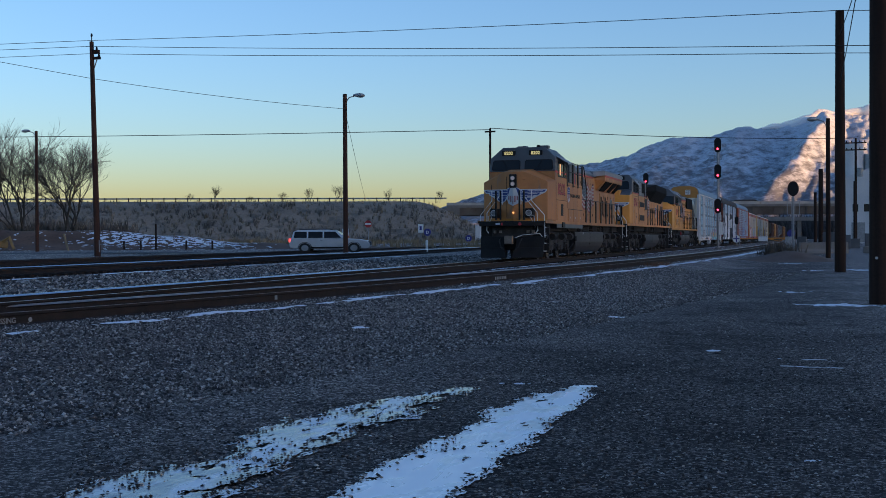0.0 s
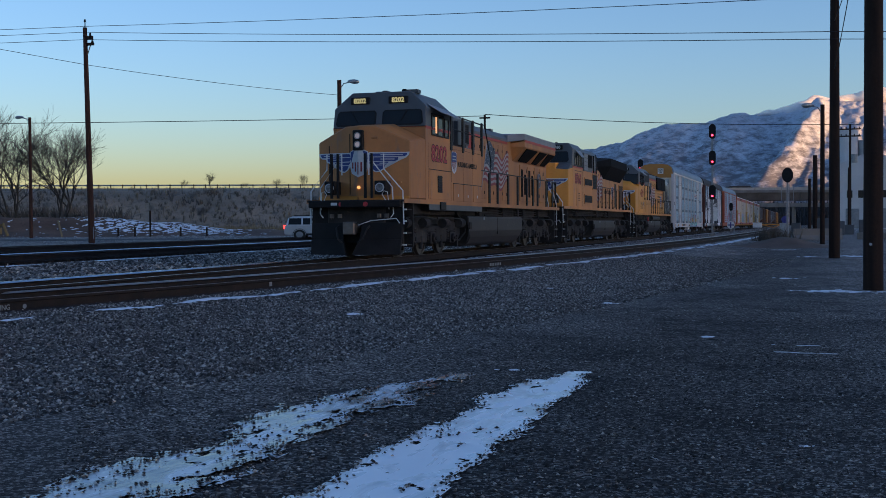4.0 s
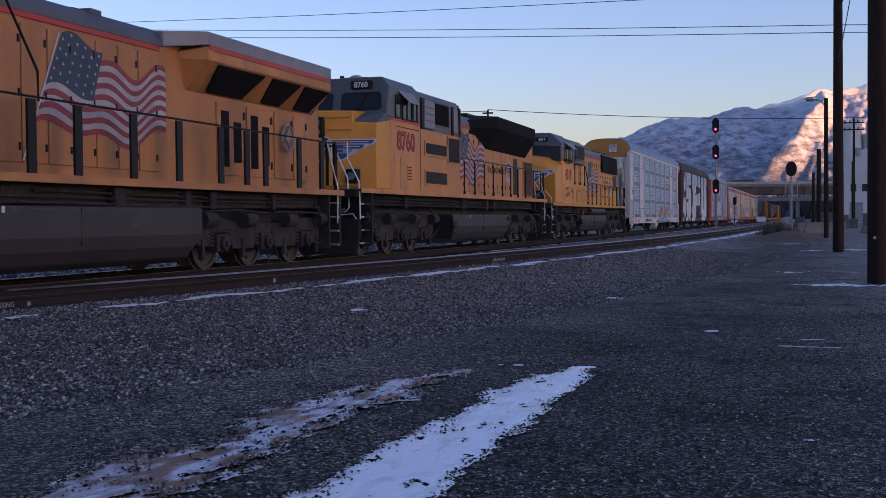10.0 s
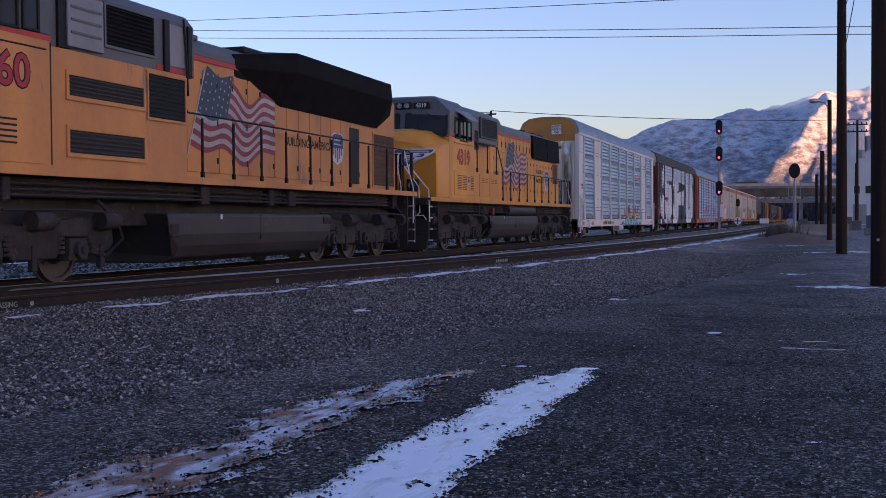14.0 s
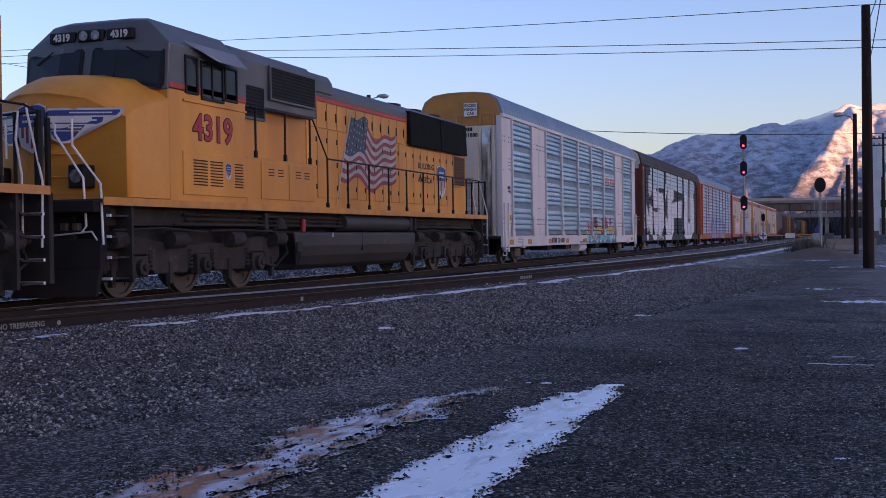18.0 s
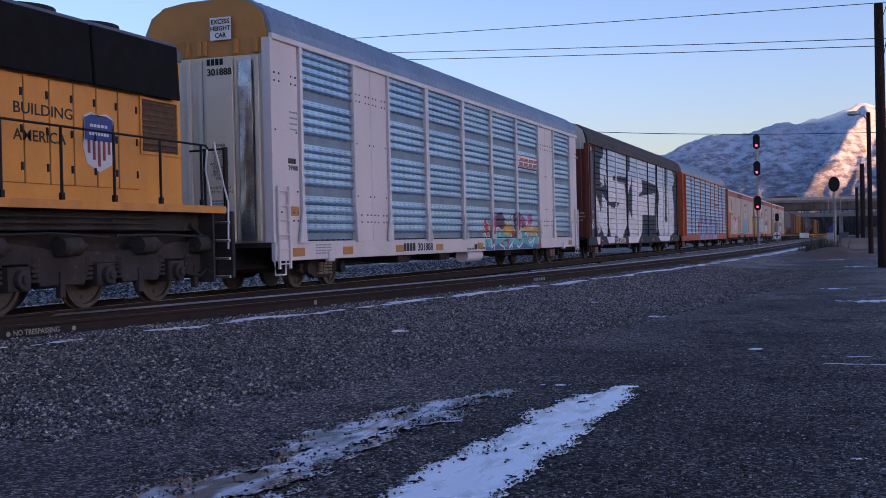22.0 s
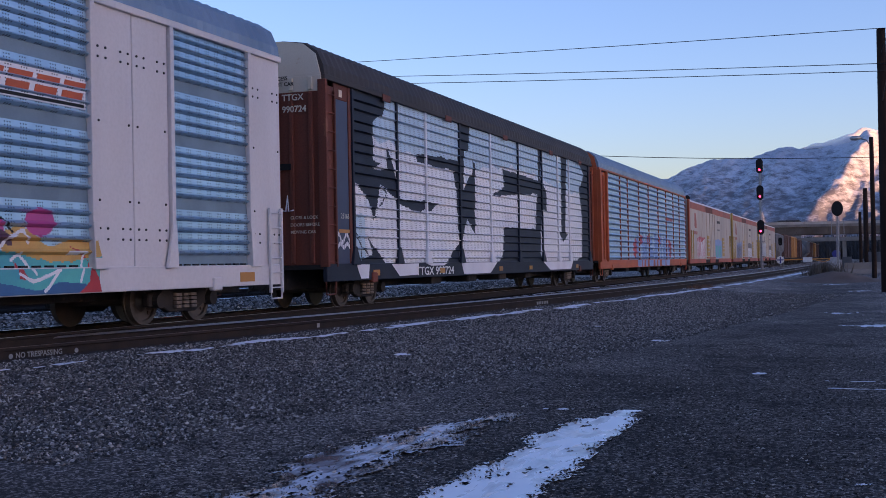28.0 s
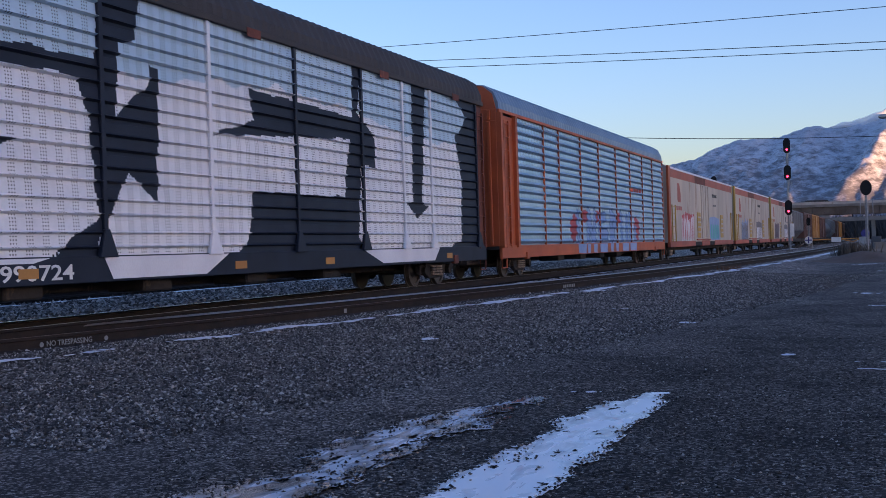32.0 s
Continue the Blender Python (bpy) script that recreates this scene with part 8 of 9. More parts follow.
def inside(p, pts):
    y, z = p
    hit = False
    for (a, b), (c, d) in zip(pts, pts[1:] + pts[:1]):
        if (b > z) != (d > z) and y < (c - a) * (z - b) / (d - b) + a:
            hit = not hit
    return hit


def screen(parent, y0, y1, x, layers, mats, colour=None, step=None, gap=.76, groups=((4.25, 5.12, 5), (3.30, 4.05, 4), (2.20, 3.10, 5), (1.20, 2.00, 4)), fine_z=.034):
    """A ribbed rack screen from y0 to y1: ribs stand out of the sheet, flat bands lie between the groups. colour(y, z) picks a material."""
    prof = []           # (z, x offset, band)
    z = 1.02
    for za, zb, n in sorted(groups):
        prof.append((z, 0.0, 1))
        h = (zb - za) / n
        for k in range(n):
            q = za + k * h
            prof += [(q, -.012, 0), (q + .55 * (1 - gap) * h, .040, 0), (q + (1 - gap) * h, .066, 0), (q + 1.35 * (1 - gap) * h, .050, 0), (q + 1.9 * (1 - gap) * h, .012, 0), (q + .98 * h, .004, 0)]
        z = zb
    prof.append((z, 0.0, 1))
    prof.append((5.14, 0.0, 1))
    n = max(1, int((y1 - y0) / step)) if step else 1
    ys = [y0 + (y1 - y0) * i / n for i in range(n + 1)]
    nz = len(prof)
    verts = [(x + dx, y, zz) for y in ys for zz, dx, _ in prof]
    faces, idx = [], []
    if step:            # finer rows where paint lies over the ribs
        fine = []
        for (za, xa, ba), (zb, xb, bb) in zip(prof, prof[1:]):
            m = max(1, round((zb - za) / fine_z))
            fine += [(za + (zb - za) * k / m, xa + (xb - xa) * k / m, ba) for k in range(m)]
        fine.append(prof[-1])
        prof = fine
        nz = len(prof)
        verts = [(x + dx, y, zz) for y in ys for zz, dx, _ in prof]
    for i in range(n):
        for j in range(nz - 1):
            faces.append((i * nz + j, (i + 1) * nz + j, (i + 1) * nz + j + 1, i * nz + j + 1))
            base = prof[j][2]
            c = colour((ys[i] + ys[i + 1]) / 2, (prof[j][0] + prof[j + 1][0]) / 2) if colour else None
            idx.append(base if c is None else c)
    me = bpy.data.meshes.new("rack_screen")
    me.from_pydata(verts, [], faces)
    for m in mats:
        me.materials.append(m)
    me.polygons.foreach_set("material_index", idx)
    ob = new("rack_screen", me)
    ob.parent = parent
    return ob


def rack_roof(e, L, mat, zside=5.15, ztop=6.0, pitch=.16):
    arc = [(-1.5, zside), (-1.47, zside + .28), (-1.32, zside + .60), (-1.0, ztop - .05), (-.5, ztop + .02), (0, ztop + .03), (.5, ztop + .02), (1.0, ztop - .05), (1.32, zside + .60), (1.47, zside + .28), (1.5, zside)]
    n = int((L - 1.5) / pitch)
    verts, faces = [], []
    for i in range(n + 1):
        y = .80 + (L - 1.60) * i / n
        o = .018 if i % 2 else 0.0
        verts += [(x * (1 + o / 1.5), y, z + (o if abs(x) < 1.45 else 0)) for x, z in arc]
    k = len(arc)
    for i in range(n):
        faces += [(i * k + j, i * k + j + 1, (i + 1) * k + j + 1, (i + 1) * k + j) for j in range(k - 1)]
    faces += [tuple(range(k))[::-1], tuple(range(n * k, n * k + k))]
    me = bpy.data.meshes.new("roof")
    me.from_pydata(verts, [], faces)
    me.materials.append(mat)
    ob = new("roof", me)
    ob.parent = e
    return tagged(ob, "corrugated arched roof")


def ladder(e, y0, y1, z0, z1, x, mat, n):
    bm = bmesh.new()
    for y in (y0, y1):
        box(bm, x, x + .05, y - .03, y + .03, z0, z1)
    l = part("ladder", bm, mat, e, bevel=.005)
    for k in range(n):
        z = z0 + .1 + (z1 - z0 - .2) * k / (n - 1)
        bar("rung", mat, l, [(x + .03, y0, z), (x + .03, y1, z)], .016)


def rack_body(e, L, msill, mframe, mfloor):
    for sx in (1, -1):
        s = bx("side_sill", msill, e, (min(sx * 1.40, sx * 1.5), max(sx * 1.40, sx * 1.5), .75, L - .75, .62, 1.02), .012)
    bx("deck_floor", mfloor, e, (-1.4, 1.4, .75, L - .75, .90, 1.0))
    bx("centre_sill", M_undergrey, e, (-.4, .4, .6, L - .6, .45, .9), .02)
    bx("far_wall", mframe, e, (-1.46, -1.42, .75, L - .75, 1.0, 5.15))
    for y, d in ((0, -1), (L, 1)):
        coupler(e, y, d)
    for yc in (3.8, L - 3.8):
        car_truck(e, yc)
    for k in range(4):
        a = 8 + k * 3.2
        bx("brake_gear", M_undergrey, e, (.5, 1.25, a, a + .8, .42, .86), .03)
    for y in (1.0, L - 1.0):
        for sx in (1, -1):
            bx("jacking_pad", mframe, e, (min(sx * 1.42, sx * 1.54), max(sx * 1.42, sx * 1.54), y + (2.2 if y < 5 else -2.5), y + (2.5 if y < 5 else -2.2), .56, .80), .02)
            bar("corner_stirrup", mframe, e, [(sx * 1.47, y - .25, .62), (sx * 1.47, y - .22, .34), (sx * 1.47, y + .22, .34), (sx * 1.47, y + .25, .62)], .022)


def end_doors(e, L, mlow, mtop, zsplit, strip=None):
    """Folding end doors with vertical ribs at both ends."""
    for yy, d in ((.74, -1), (L - .74, 1)):
        for za, zb, m, nm in ((1.0, zsplit, mlow, "end_door"), (zsplit, 5.2, mtop, "upper_end_door")):
            dr = bx(nm, m, e, (-1.42, 1.42, min(yy, yy + d * -.06), max(yy, yy + d * -.06), za, zb), .008)
            for x in (-1.1, -.7, -.35, .0, .35, .70, 1.18) if strip is None else strip:
                bx("door_rib", m, dr, (x - .05, x + .05, min(yy, yy + d * .06), max(yy, yy + d * .06), za + .03, zb - .03), .012)
        bm = bmesh.new()
        prism_y(bm, [(-1.42, 5.2), (1.42, 5.2), (1.30, 5.68), (1.0, 5.92), (.5, 6.0), (-.5, 6.0), (-1.0, 5.92), (-1.30, 5.68)], min(yy, yy - d * .05), max(yy, yy - d * .05))
        part("gable", bm, mtop, e)


def autorack_white():
    e = empty("autorack_car", "white covered auto-carrier railcar with galvanised screens and colourful graffiti", "railcar", "auto-carrier cars of the train")
    L = 28.3
    rack_body(e, L, M_rackwhite, M_rackwhite, M_undergrey)
    rack_roof(e, L, M_rackroof)
    end_doors(e, L, M_rackcream, M_door_y, 4.83, (-1.1, -.75, -.4, -.12, .0, .72, 1.18))
    bx("door_leaf", M_rackcream, e, (.05, .67, .61, .68, 1.04, 4.80), .006)
    for sx in (1,):
        bx("roof_rail", M_rackwhite, e, (1.44, 1.53, .75, L - .75, 5.12, 5.24), .012)
    bays = [(2.08, 4.72), (6.95, 9.52), (9.75, 12.62), (12.82, 15.45), (15.65, 18.35), (18.55, 21.32), (23.62, 26.2)]
    # spray paint: discs behind a row of letters, ochre above, teal and blue below, red fills and white outlines
    blobs = [(16.49, 1.56, .53, .31, 6), (18.38, 1.60, .39, .31, 6), (19.33, 1.36, .27, .20, 6), (15.80, 1.55, .37, .26, 5), (19.12, 1.57, .32, .22, 5), (20.19, 1.68, .32, .21, 5)]
    reds = [[(14.58, 1.50), (14.96, 1.62), (15.15, 1.29), (15.13, 1.01), (14.97, 1.09), (14.73, 1.41)],
            [(15.31, 1.50), (15.52, 1.53), (15.68, 1.34), (15.83, 1.22), (15.63, 1.17), (15.37, .97)],
            [(15.34, .77), (15.51, .93), (15.69, .99), (15.64, .80), (15.44, .71)],
            [(16.31, .81), (16.55, 1.0), (16.75, .72)],
            [(16.99, .99), (17.19, 1.02), (17.41, .95), (17.23, .76)],
            [(17.36, .71), (17.80, .91), (17.89, .98), (17.67, .86)],
            [(18.0, 1.41), (18.19, 1.22), (18.59, 1.23), (18.38, 1.07), (17.90, 1.04)],
            [(18.50, 1.04), (18.79, 1.01), (18.72, .92), (18.51, .92)],
            [(19.65, 1.11), (19.91, .84), (19.68, .85)],
            [(20.78, 1.34), (21.20, 1.24), (21.47, .86), (21.55, .60), (20.95, .60), (21.25, .80), (21.30, 1.13)]]
    outlines = [[(14.70, 1.52), (14.77, 1.33), (15.09, 1.01)], [(15.15, 1.21), (15.43, 1.46), (15.48, 1.34), (15.32, .93)],
                [(15.96, 1.30), (16.22, 1.36), (16.49, 1.32), (16.52, .89)], [(15.32, .89), (15.38, .73), (15.63, .83), (15.64, .64)],
                [(16.27, .82), (16.72, .71), (16.78, .64)], [(17.58, 1.54), (17.86, 1.67), (18.05, 1.60), (18.09, 1.22), (18.54, 1.21)],
                [(17.33, .68), (17.72, .78), (17.63, .64)], [(18.28, .75), (18.52, .66), (18.99, .84), (19.11, 1.18), (18.97, 1.42), (18.67, 1.58)],
                [(19.33, 1.28), (19.51, 1.45), (19.84, 1.56), (19.93, 1.38)], [(19.69, .93), (19.97, .82), (20.57, .97), (20.22, .67)],
                [(20.78, 1.23), (21.20, 1.24), (21.04, .81)], [(17.88, 1.09), (17.80, .90), (17.36, .71)], [(19.60, 1.13), (19.73, 1.23), (20.03, .93)]]
    dark_lines = [[(16.69, .92), (17.19, .97)], [(14.63, .94), (14.85, .90), (14.96, .74)], [(18.81, 1.76), (19.13, 1.81), (19.43, 1.68), (19.61, 1.53)], [(17.98, 1.83), (17.66, 1.68), (17.50, 1.54)]]

    def away(y, z, pts):
        best = 9.0
        for (a, b), (c, d) in zip(pts, pts[1:]):
            t = max(0, min(1, ((y - a) * (c - a) + (z - b) * (d - b)) / ((c - a) ** 2 + (d - b) ** 2)))
            best = min(best, math.hypot(y - a - t * (c - a), z - b - t * (d - b)))
        return best

    def paint(y, z):
        if not 14.5 < y < 21.6 or z > 2.0:
            return None
        y2, z2 = y + .02 * noise.noise((y * 5, z * 5, 1)), z + .02 * noise.noise((y * 5, z * 5, 9))
        if any(p[0][0] - 1 < y2 < p[0][0] + 1.2 and away(y2, z2, p) < .026 for p in outlines):
            return 9
        if any(away(y2, z2, p) < .016 for p in dark_lines):
            return 3
        for p in reds:
            if inside((y2, z2), p):
                return 8
        top = 1.47 + .11 * math.sin(y * 2.55 + 2.2) + .06 * math.sin(y * 6.1)
        mid = 1.18 + .08 * math.sin(y * 2.1 - 1.0)
        for cy, cz, ry, rz, m in blobs:
            if z2 > mid + .10 and ((y2 - cy) / ry) ** 2 + ((z2 - cz) / rz) ** 2 < 1:
                return m
        if z > top or y < 14.62 + .25 * abs(z - 1) or y > 21.5 - .35 * max(0, z - 1.1):
            return None
        return 10 if z < .76 + .05 * math.sin(y * 4.0) + .05 * noise.noise((y * 3, z * 8, 2)) else (4 if z < mid + .03 * noise.noise((y * 6, 0, 3)) else 7)
    mats = [M_screen, M_screen_dull, M_rackwhite, M_black, M_teal, M_pink, M_plum, M_spray_y, M_spray_r, M_graf_white, M_deepblue]
    for a, b in bays:
        painted = a > 12.8 and a < 20
        screen(e, a, b, 1.44, 0, mats, paint if painted else None, .018 if painted else None, fine_z=.022)
        for y in (a, b):
            bm = bmesh.new()
            box(bm, 1.42, 1.53, y - .11 if y == a else y, y if y == a else y + .11, 1.0, 5.15)
            ya, yb = (y - .11, y) if y == a else (y, y + .11)
            loft(bm, [[(1.50, ya - .22 * (y == a), .98), (1.57, ya - .22 * (y == a), .98), (1.57, yb + .22 * (y == b), .98), (1.50, yb + .22 * (y == b), .98)], [(1.50, ya, 1.72), (1.545, ya, 1.72), (1.545, yb, 1.72), (1.50, yb, 1.72)]])
            part("side_post", bm, M_rackwhite, e, bevel=.01)
        n = int((b - a) / .28)
        for k in range(n):
            bx("drain_slot", M_black, e, (1.44, 1.49, a + .05 + k * .28, a + .20 + k * .28, 1.015, 1.05))
    for a, b in ((.78, 1.95), (4.84, 6.83), (21.44, 23.50), (26.32, 27.55)):
        n = 2 if b - a > 1.5 else 1
        for k in range(n):
            p = a + (b - a) * k / n
            q = a + (b - a) * (k + 1) / n
            pl = bx("side_plate", M_rackwhite, e, (1.42, 1.47, p + .01, q - .01, 1.0, 5.15), .012)
            for z in (1.45, 1.62, 2.06, 3.3, 4.30, 4.46):
                for yy in (p + .12, p + .32, q - .32, q - .12)[:: 1 if z < 1.7 or z > 4 else 3]:
                    bm = bmesh.new()
                    disc(bm, (1.475, yy, z), .022, (1, 0, 0), .02, 6)
                    part("bolt", bm, M_black, pl)
    # the shiny torn foil at the near front corner, ladder, number, stencils
    bm = bmesh.new()
    box(bm, .80, 1.10, .64, .70, 1.05, 4.72)
    bmesh.ops.subdivide_edges(bm, edges=bm.edges, cuts=6, use_grid_fill=True)
    for v in bm.verts:
        v.co.y += noise.noise(v.co * 4) * .05
    part("reflective_strip", bm, M_foil, e, "crumpled shiny metal corner strip")
    bx("corner_post", M_rackwhite, e, (1.30, 1.5, .70, .80, 1.0, 5.15), .01)
    ladder(e, .86, 1.34, .46, 2.15, 1.5, M_rackwhite, 6)
    ladder(e, L - 1.34, L - .86, .46, 2.15, 1.5, M_rackwhite, 6)
    fit_words("car_number", "301888", 8.75, .72, .20, 1.504, 1.15, M_black, e, .006)
    curve_bars("reporting_mark", M_black, e, 7.75, 8.62, .72, .20, lambda u, v, w: (1.502 + w, u, v), 4)
    fit_words("plate_number", "29988", 1.44, 2.50, .11, 1.474, .42, M_black, e)
    curve_bars("reporting_mark", M_black, e, 1.44, 1.80, 2.64, .11, lambda u, v, w: (1.472 + w, u, v), 4)
    words("end_number", "301888", .19, M_black, e, front(.10, 4.44, .60), 1.0, .004)
    curve_bars("reporting_mark", M_black, e, .10, .50, 4.64, .13, lambda u, v, w: (u, .60 - w, v), 4)
    bx("warning_plate", M_whitepaint, e, (.16, .64, .655, .672, 5.16, 5.62))
    for k, t in enumerate(("EXCESS", "HEIGHT", "CAR")):
        words("warning_text", t, .13, M_black, e, front(.40, 5.49 - .14 * k, .652), 1.0, .003, .002, "CENTER")
    for k, t in enumerate(("LOWER", "AND LOCK", "HINGED", "DECKS", "CLOSE", "AND LOCK", "DOORS", "BEFORE", "MOVING", "CAR")):
        words("door_stencil", t, .085, M_black, e, front(.34, 2.98 - .075 * k, .60), 1.0, 0, .001, "CENTER")
    for k, t in enumerate(("DO NOT APPLY", "HEAT TO DOORS")):
        words("door_stencil", t, .075, M_black, e, front(.34, 2.12 - .09 * k, .60), 1.0, 0, .001, "CENTER")
    for k in range(4):
        curve_bars("fine_print", M_screen_dull, e, .16, .56, 1.86 - .06 * k, .03, lambda u, v, w: (u, .60 - w, v), 6)
    for a in (1.5, 4.0, 7.2, 10.2, 13.9, 25.8):
        bx("reflector", M_door_y, e, (1.5, 1.506, a, a + .55, .70, .88))
    for k in range(4):
        curve_bars("side_stencil", M_screen_dull, e, 1.55, 1.9, 3.7 - .12 * k, .03, lambda u, v, w: (1.472 + w, u, v), 5)
        curve_bars("sill_stencil", M_screen_dull, e, 2.6, 3.4, .92 - .06 * k, .025, lambda u, v, w: (1.502 + w, u, v), 6)
    bx("placard", M_door_y, e, (1.47, 1.48, 1.5, 1.86, 1.55, 1.75))
    bm = bmesh.new()
    disc(bm, (1.22, 13.95, .50), .20, (0, 1, 0), 1.5, 18)
    part("air_reservoir", bm, M_rackwhite, e, "dusty white air tank", smooth=True)
    for a, t in ((12.9, "RELEASE ROD"), (14.0, "RETAINING VALVE")):
        fit_words("sill_stencil", t, a, .68, .06, 1.504, .62, M_black, e)
    bx("builder_plate", M_black, e, (1.5, 1.506, 13.6, 13.85, .68, .84))
    # logo band as a plain shape
    bx("logo_band", M_screen_white, e, (1.46, 1.475, 18.6, 21.25, 3.42, 3.92))
    for k in range(4):
        a = 18.86 + k * .60
        for pts in (((0, 0), (.48, 0), (.48, .12), (0, .12)), ((0, .16), (.50, .16), (.50, .28), (0, .28))):
            poly("logo_block", M_logo, e, [(a + u + .35 * v, 3.54 + v) for u, v in pts], lambda u, v, w: (1.477 + w, u, v), .003)
    bx("logo_underline", M_black, e, (1.476, 1.48, 18.7, 21.2, 3.44, 3.49))
    # paint that runs down over the sill, and over the posts above it
    vs, fs, ix = [], [], []
    for ya, yb, za, zb, xx in ((14.7, 22.1, .635, 1.0, 1.504), (15.46, 15.64, 1.0, 1.8, 1.564), (18.36, 18.54, 1.0, 2.0, 1.564), (21.33, 22.1, 1.0, 1.7, 1.564)):
        y = ya
        while y < yb:
            z = za
            while z < zb:
                c = paint(y + .0075, z + .0075)
                if c is not None:
                    k = len(vs)
                    vs += [(xx, y, z), (xx, min(y + .015, yb), z), (xx, min(y + .015, yb), min(z + .015, zb)), (xx, y, min(z + .015, zb))]
                    fs.append((k, k + 1, k + 2, k + 3))
                    ix.append(c)
                z += .015
            y += .015
    me = bpy.data.meshes.new("sill_graffiti")
    me.from_pydata(vs, [], fs)
    for m in mats:
        me.materials.append(m)
    me.polygons.foreach_set("material_index", ix)
    g = new("sill_graffiti", me)
    g.parent = e
    tagged(g, "spray paint on the sill")
    return e, L


def autorack_dark():
    e = empty("autorack_car", "oxide-red auto-carrier railcar covered by huge white and slate graffiti letters", "railcar", "auto-carrier cars of the train")
    L = 28.3
    rack_body(e, L, M_graf_dark, M_rustred, M_undergrey)
    rack_roof(e, L, M_darkroof)
    end_doors(e, L, M_rustred, M_rackcream, 4.85)
    bx("roof_rail", M_darkroof, e, (1.44, 1.53, .75, L - .75, 5.10, 5.22), .012)
    shapes = []

    def paint_shape(m, *pts):
        shapes.append((m, list(pts)))
    W, D = 2, 3
    paint_shape(W, (3.56, 4.47), (4.24, 4.75), (4.39, 5.2), (9.98, 5.34), (10.12, 4.01), (9.67, 2.94), (9.84, 1.62), (8.67, 0.90), (4.91, 0.6), (3.17, 1.63), (3.41, 1.25), (2.3, 1.0), (2.3, 3.02), (3.20, 2.55), (3.53, 2.02), (3.98, 2.98), (4.42, 3.34), (3.42, 3.31), (4.05, 3.52), (3.55, 3.52))
    paint_shape(D, (4.44, 3.98), (5.01, 3.16), (5.30, 2.64), (7.40, 2.70), (8.06, 2.62), (7.52, 2.46), (6.17, 2.39), (5.24, 2.52), (3.98, 2.98), (3.51, 1.99), (3.42, 2.46), (2.48, 3.05), (3.49, 3.25), (4.37, 3.36))
    paint_shape(D, (6.47, 3.94), (10.04, 4.01), (9.97, 2.66), (9.68, 3.09), (9.40, 3.68), (7.32, 3.68), (6.52, 3.72))
    paint_shape(D, (10.01, 5.2), (10.95, 5.2), (10.88, 4.41), (10.40, 3.22), (10.69, 2.32), (9.91, 1.47), (8.68, 0.97), (9.84, 1.62), (9.66, 2.79))
    paint_shape(W, (10.86, 4.46), (11.0, 5.2), (18.86, 5.2), (18.78, 3.95), (14.34, 4.08), (14.49, 3.50), (13.05, 3.11), (18.63, 3.48), (18.30, 2.16), (14.41, 2.16), (14.17, 1.20), (13.25, 0.63), (10.03, 0.64), (9.79, 1.21), (10.61, 2.33), (11.35, 1.84), (11.47, 4.04), (11.21, 4.08), (11.19, 3.78), (10.30, 3.18), (10.43, 4.31))
    paint_shape(W, (19.35, 5.2), (25.24, 5.22), (26.24, 4.60), (25.31, 4.02), (25.74, 2.82), (25.60, 1.19), (23.55, 0.71), (19.81, 0.67), (18.97, 1.28), (19.20, 2.91), (19.97, 2.86), (20.02, 3.57), (19.04, 4.10))
    paint_shape(D, (22.30, 5.2), (23.21, 5.2), (22.79, 2.14), (23.28, 2.10), (22.40, 1.76), (21.84, 2.12), (22.19, 2.17))
    paint_shape(D, (3.17, 1.65), (3.68, 1.30), (5.01, 0.68), (3.65, 0.6), (3.08, 0.55), (3.01, 0.98), (3.41, 1.30))

    bounds = [(m, pts, min(p[0] for p in pts), max(p[0] for p in pts)) for m, pts in shapes]
    cracks = [[(2.25, 2.01), (2.51, 1.70), (2.77, 1.38), (3.06, 1.29), (3.31, 1.05)], [(2.77, 1.38), (2.69, 1.06)], [(4.02, 2.92), (4.34, 2.79), (4.11, 2.53), (3.87, 2.42)]]

    def off_line(y, z, pts):
        best = 9.0
        for (a, b), (c, d) in zip(pts, pts[1:]):
            t = max(0, min(1, ((y - a) * (c - a) + (z - b) * (d - b)) / ((c - a) ** 2 + (d - b) ** 2)))
            best = min(best, math.hypot(y - a - t * (c - a), z - b - t * (d - b)))
        return best

    def paint(y, z):
        c = D
        y2, z2 = y + .05 * noise.noise((y * 2.2, z * 2.2, 0)), z + .05 * noise.noise((y * 2.2, z * 2.2, 7))
        for m, pts, lo, hi in bounds:
            if lo < y2 < hi and inside((y2, z2), pts):
                c = m
        if c == W:
            if min(y for y, _ in cracks[0]) - .1 < y2 < 4.6 and any(off_line(y2, z2, p) < .022 for p in cracks):
                return D
            if z2 > 3.98 + .22 * math.sin(y * .42 + 1.0) + .16 * noise.noise((y * 1.4, 0, 4)) or (2.45 < y2 < 2.98 and z2 < 2.18):
                return 4
        return c
    mats = [M_screen_white, M_screen_dull, M_screen_white, M_graf_dark, M_spray_ice]
    posts = [2.30, 5.05, 7.12, 9.95, 12.95, 16.12, 19.25, 21.6, 23.45, 27.0]
    g = tuple((1.12 + k * .5, 1.12 + k * .5 + .44, 2) for k in range(8))
    for a, b in zip(posts, posts[1:]):
        screen(e, a + .04, b - .04, 1.44, 0, mats, paint, .04, .87, g)
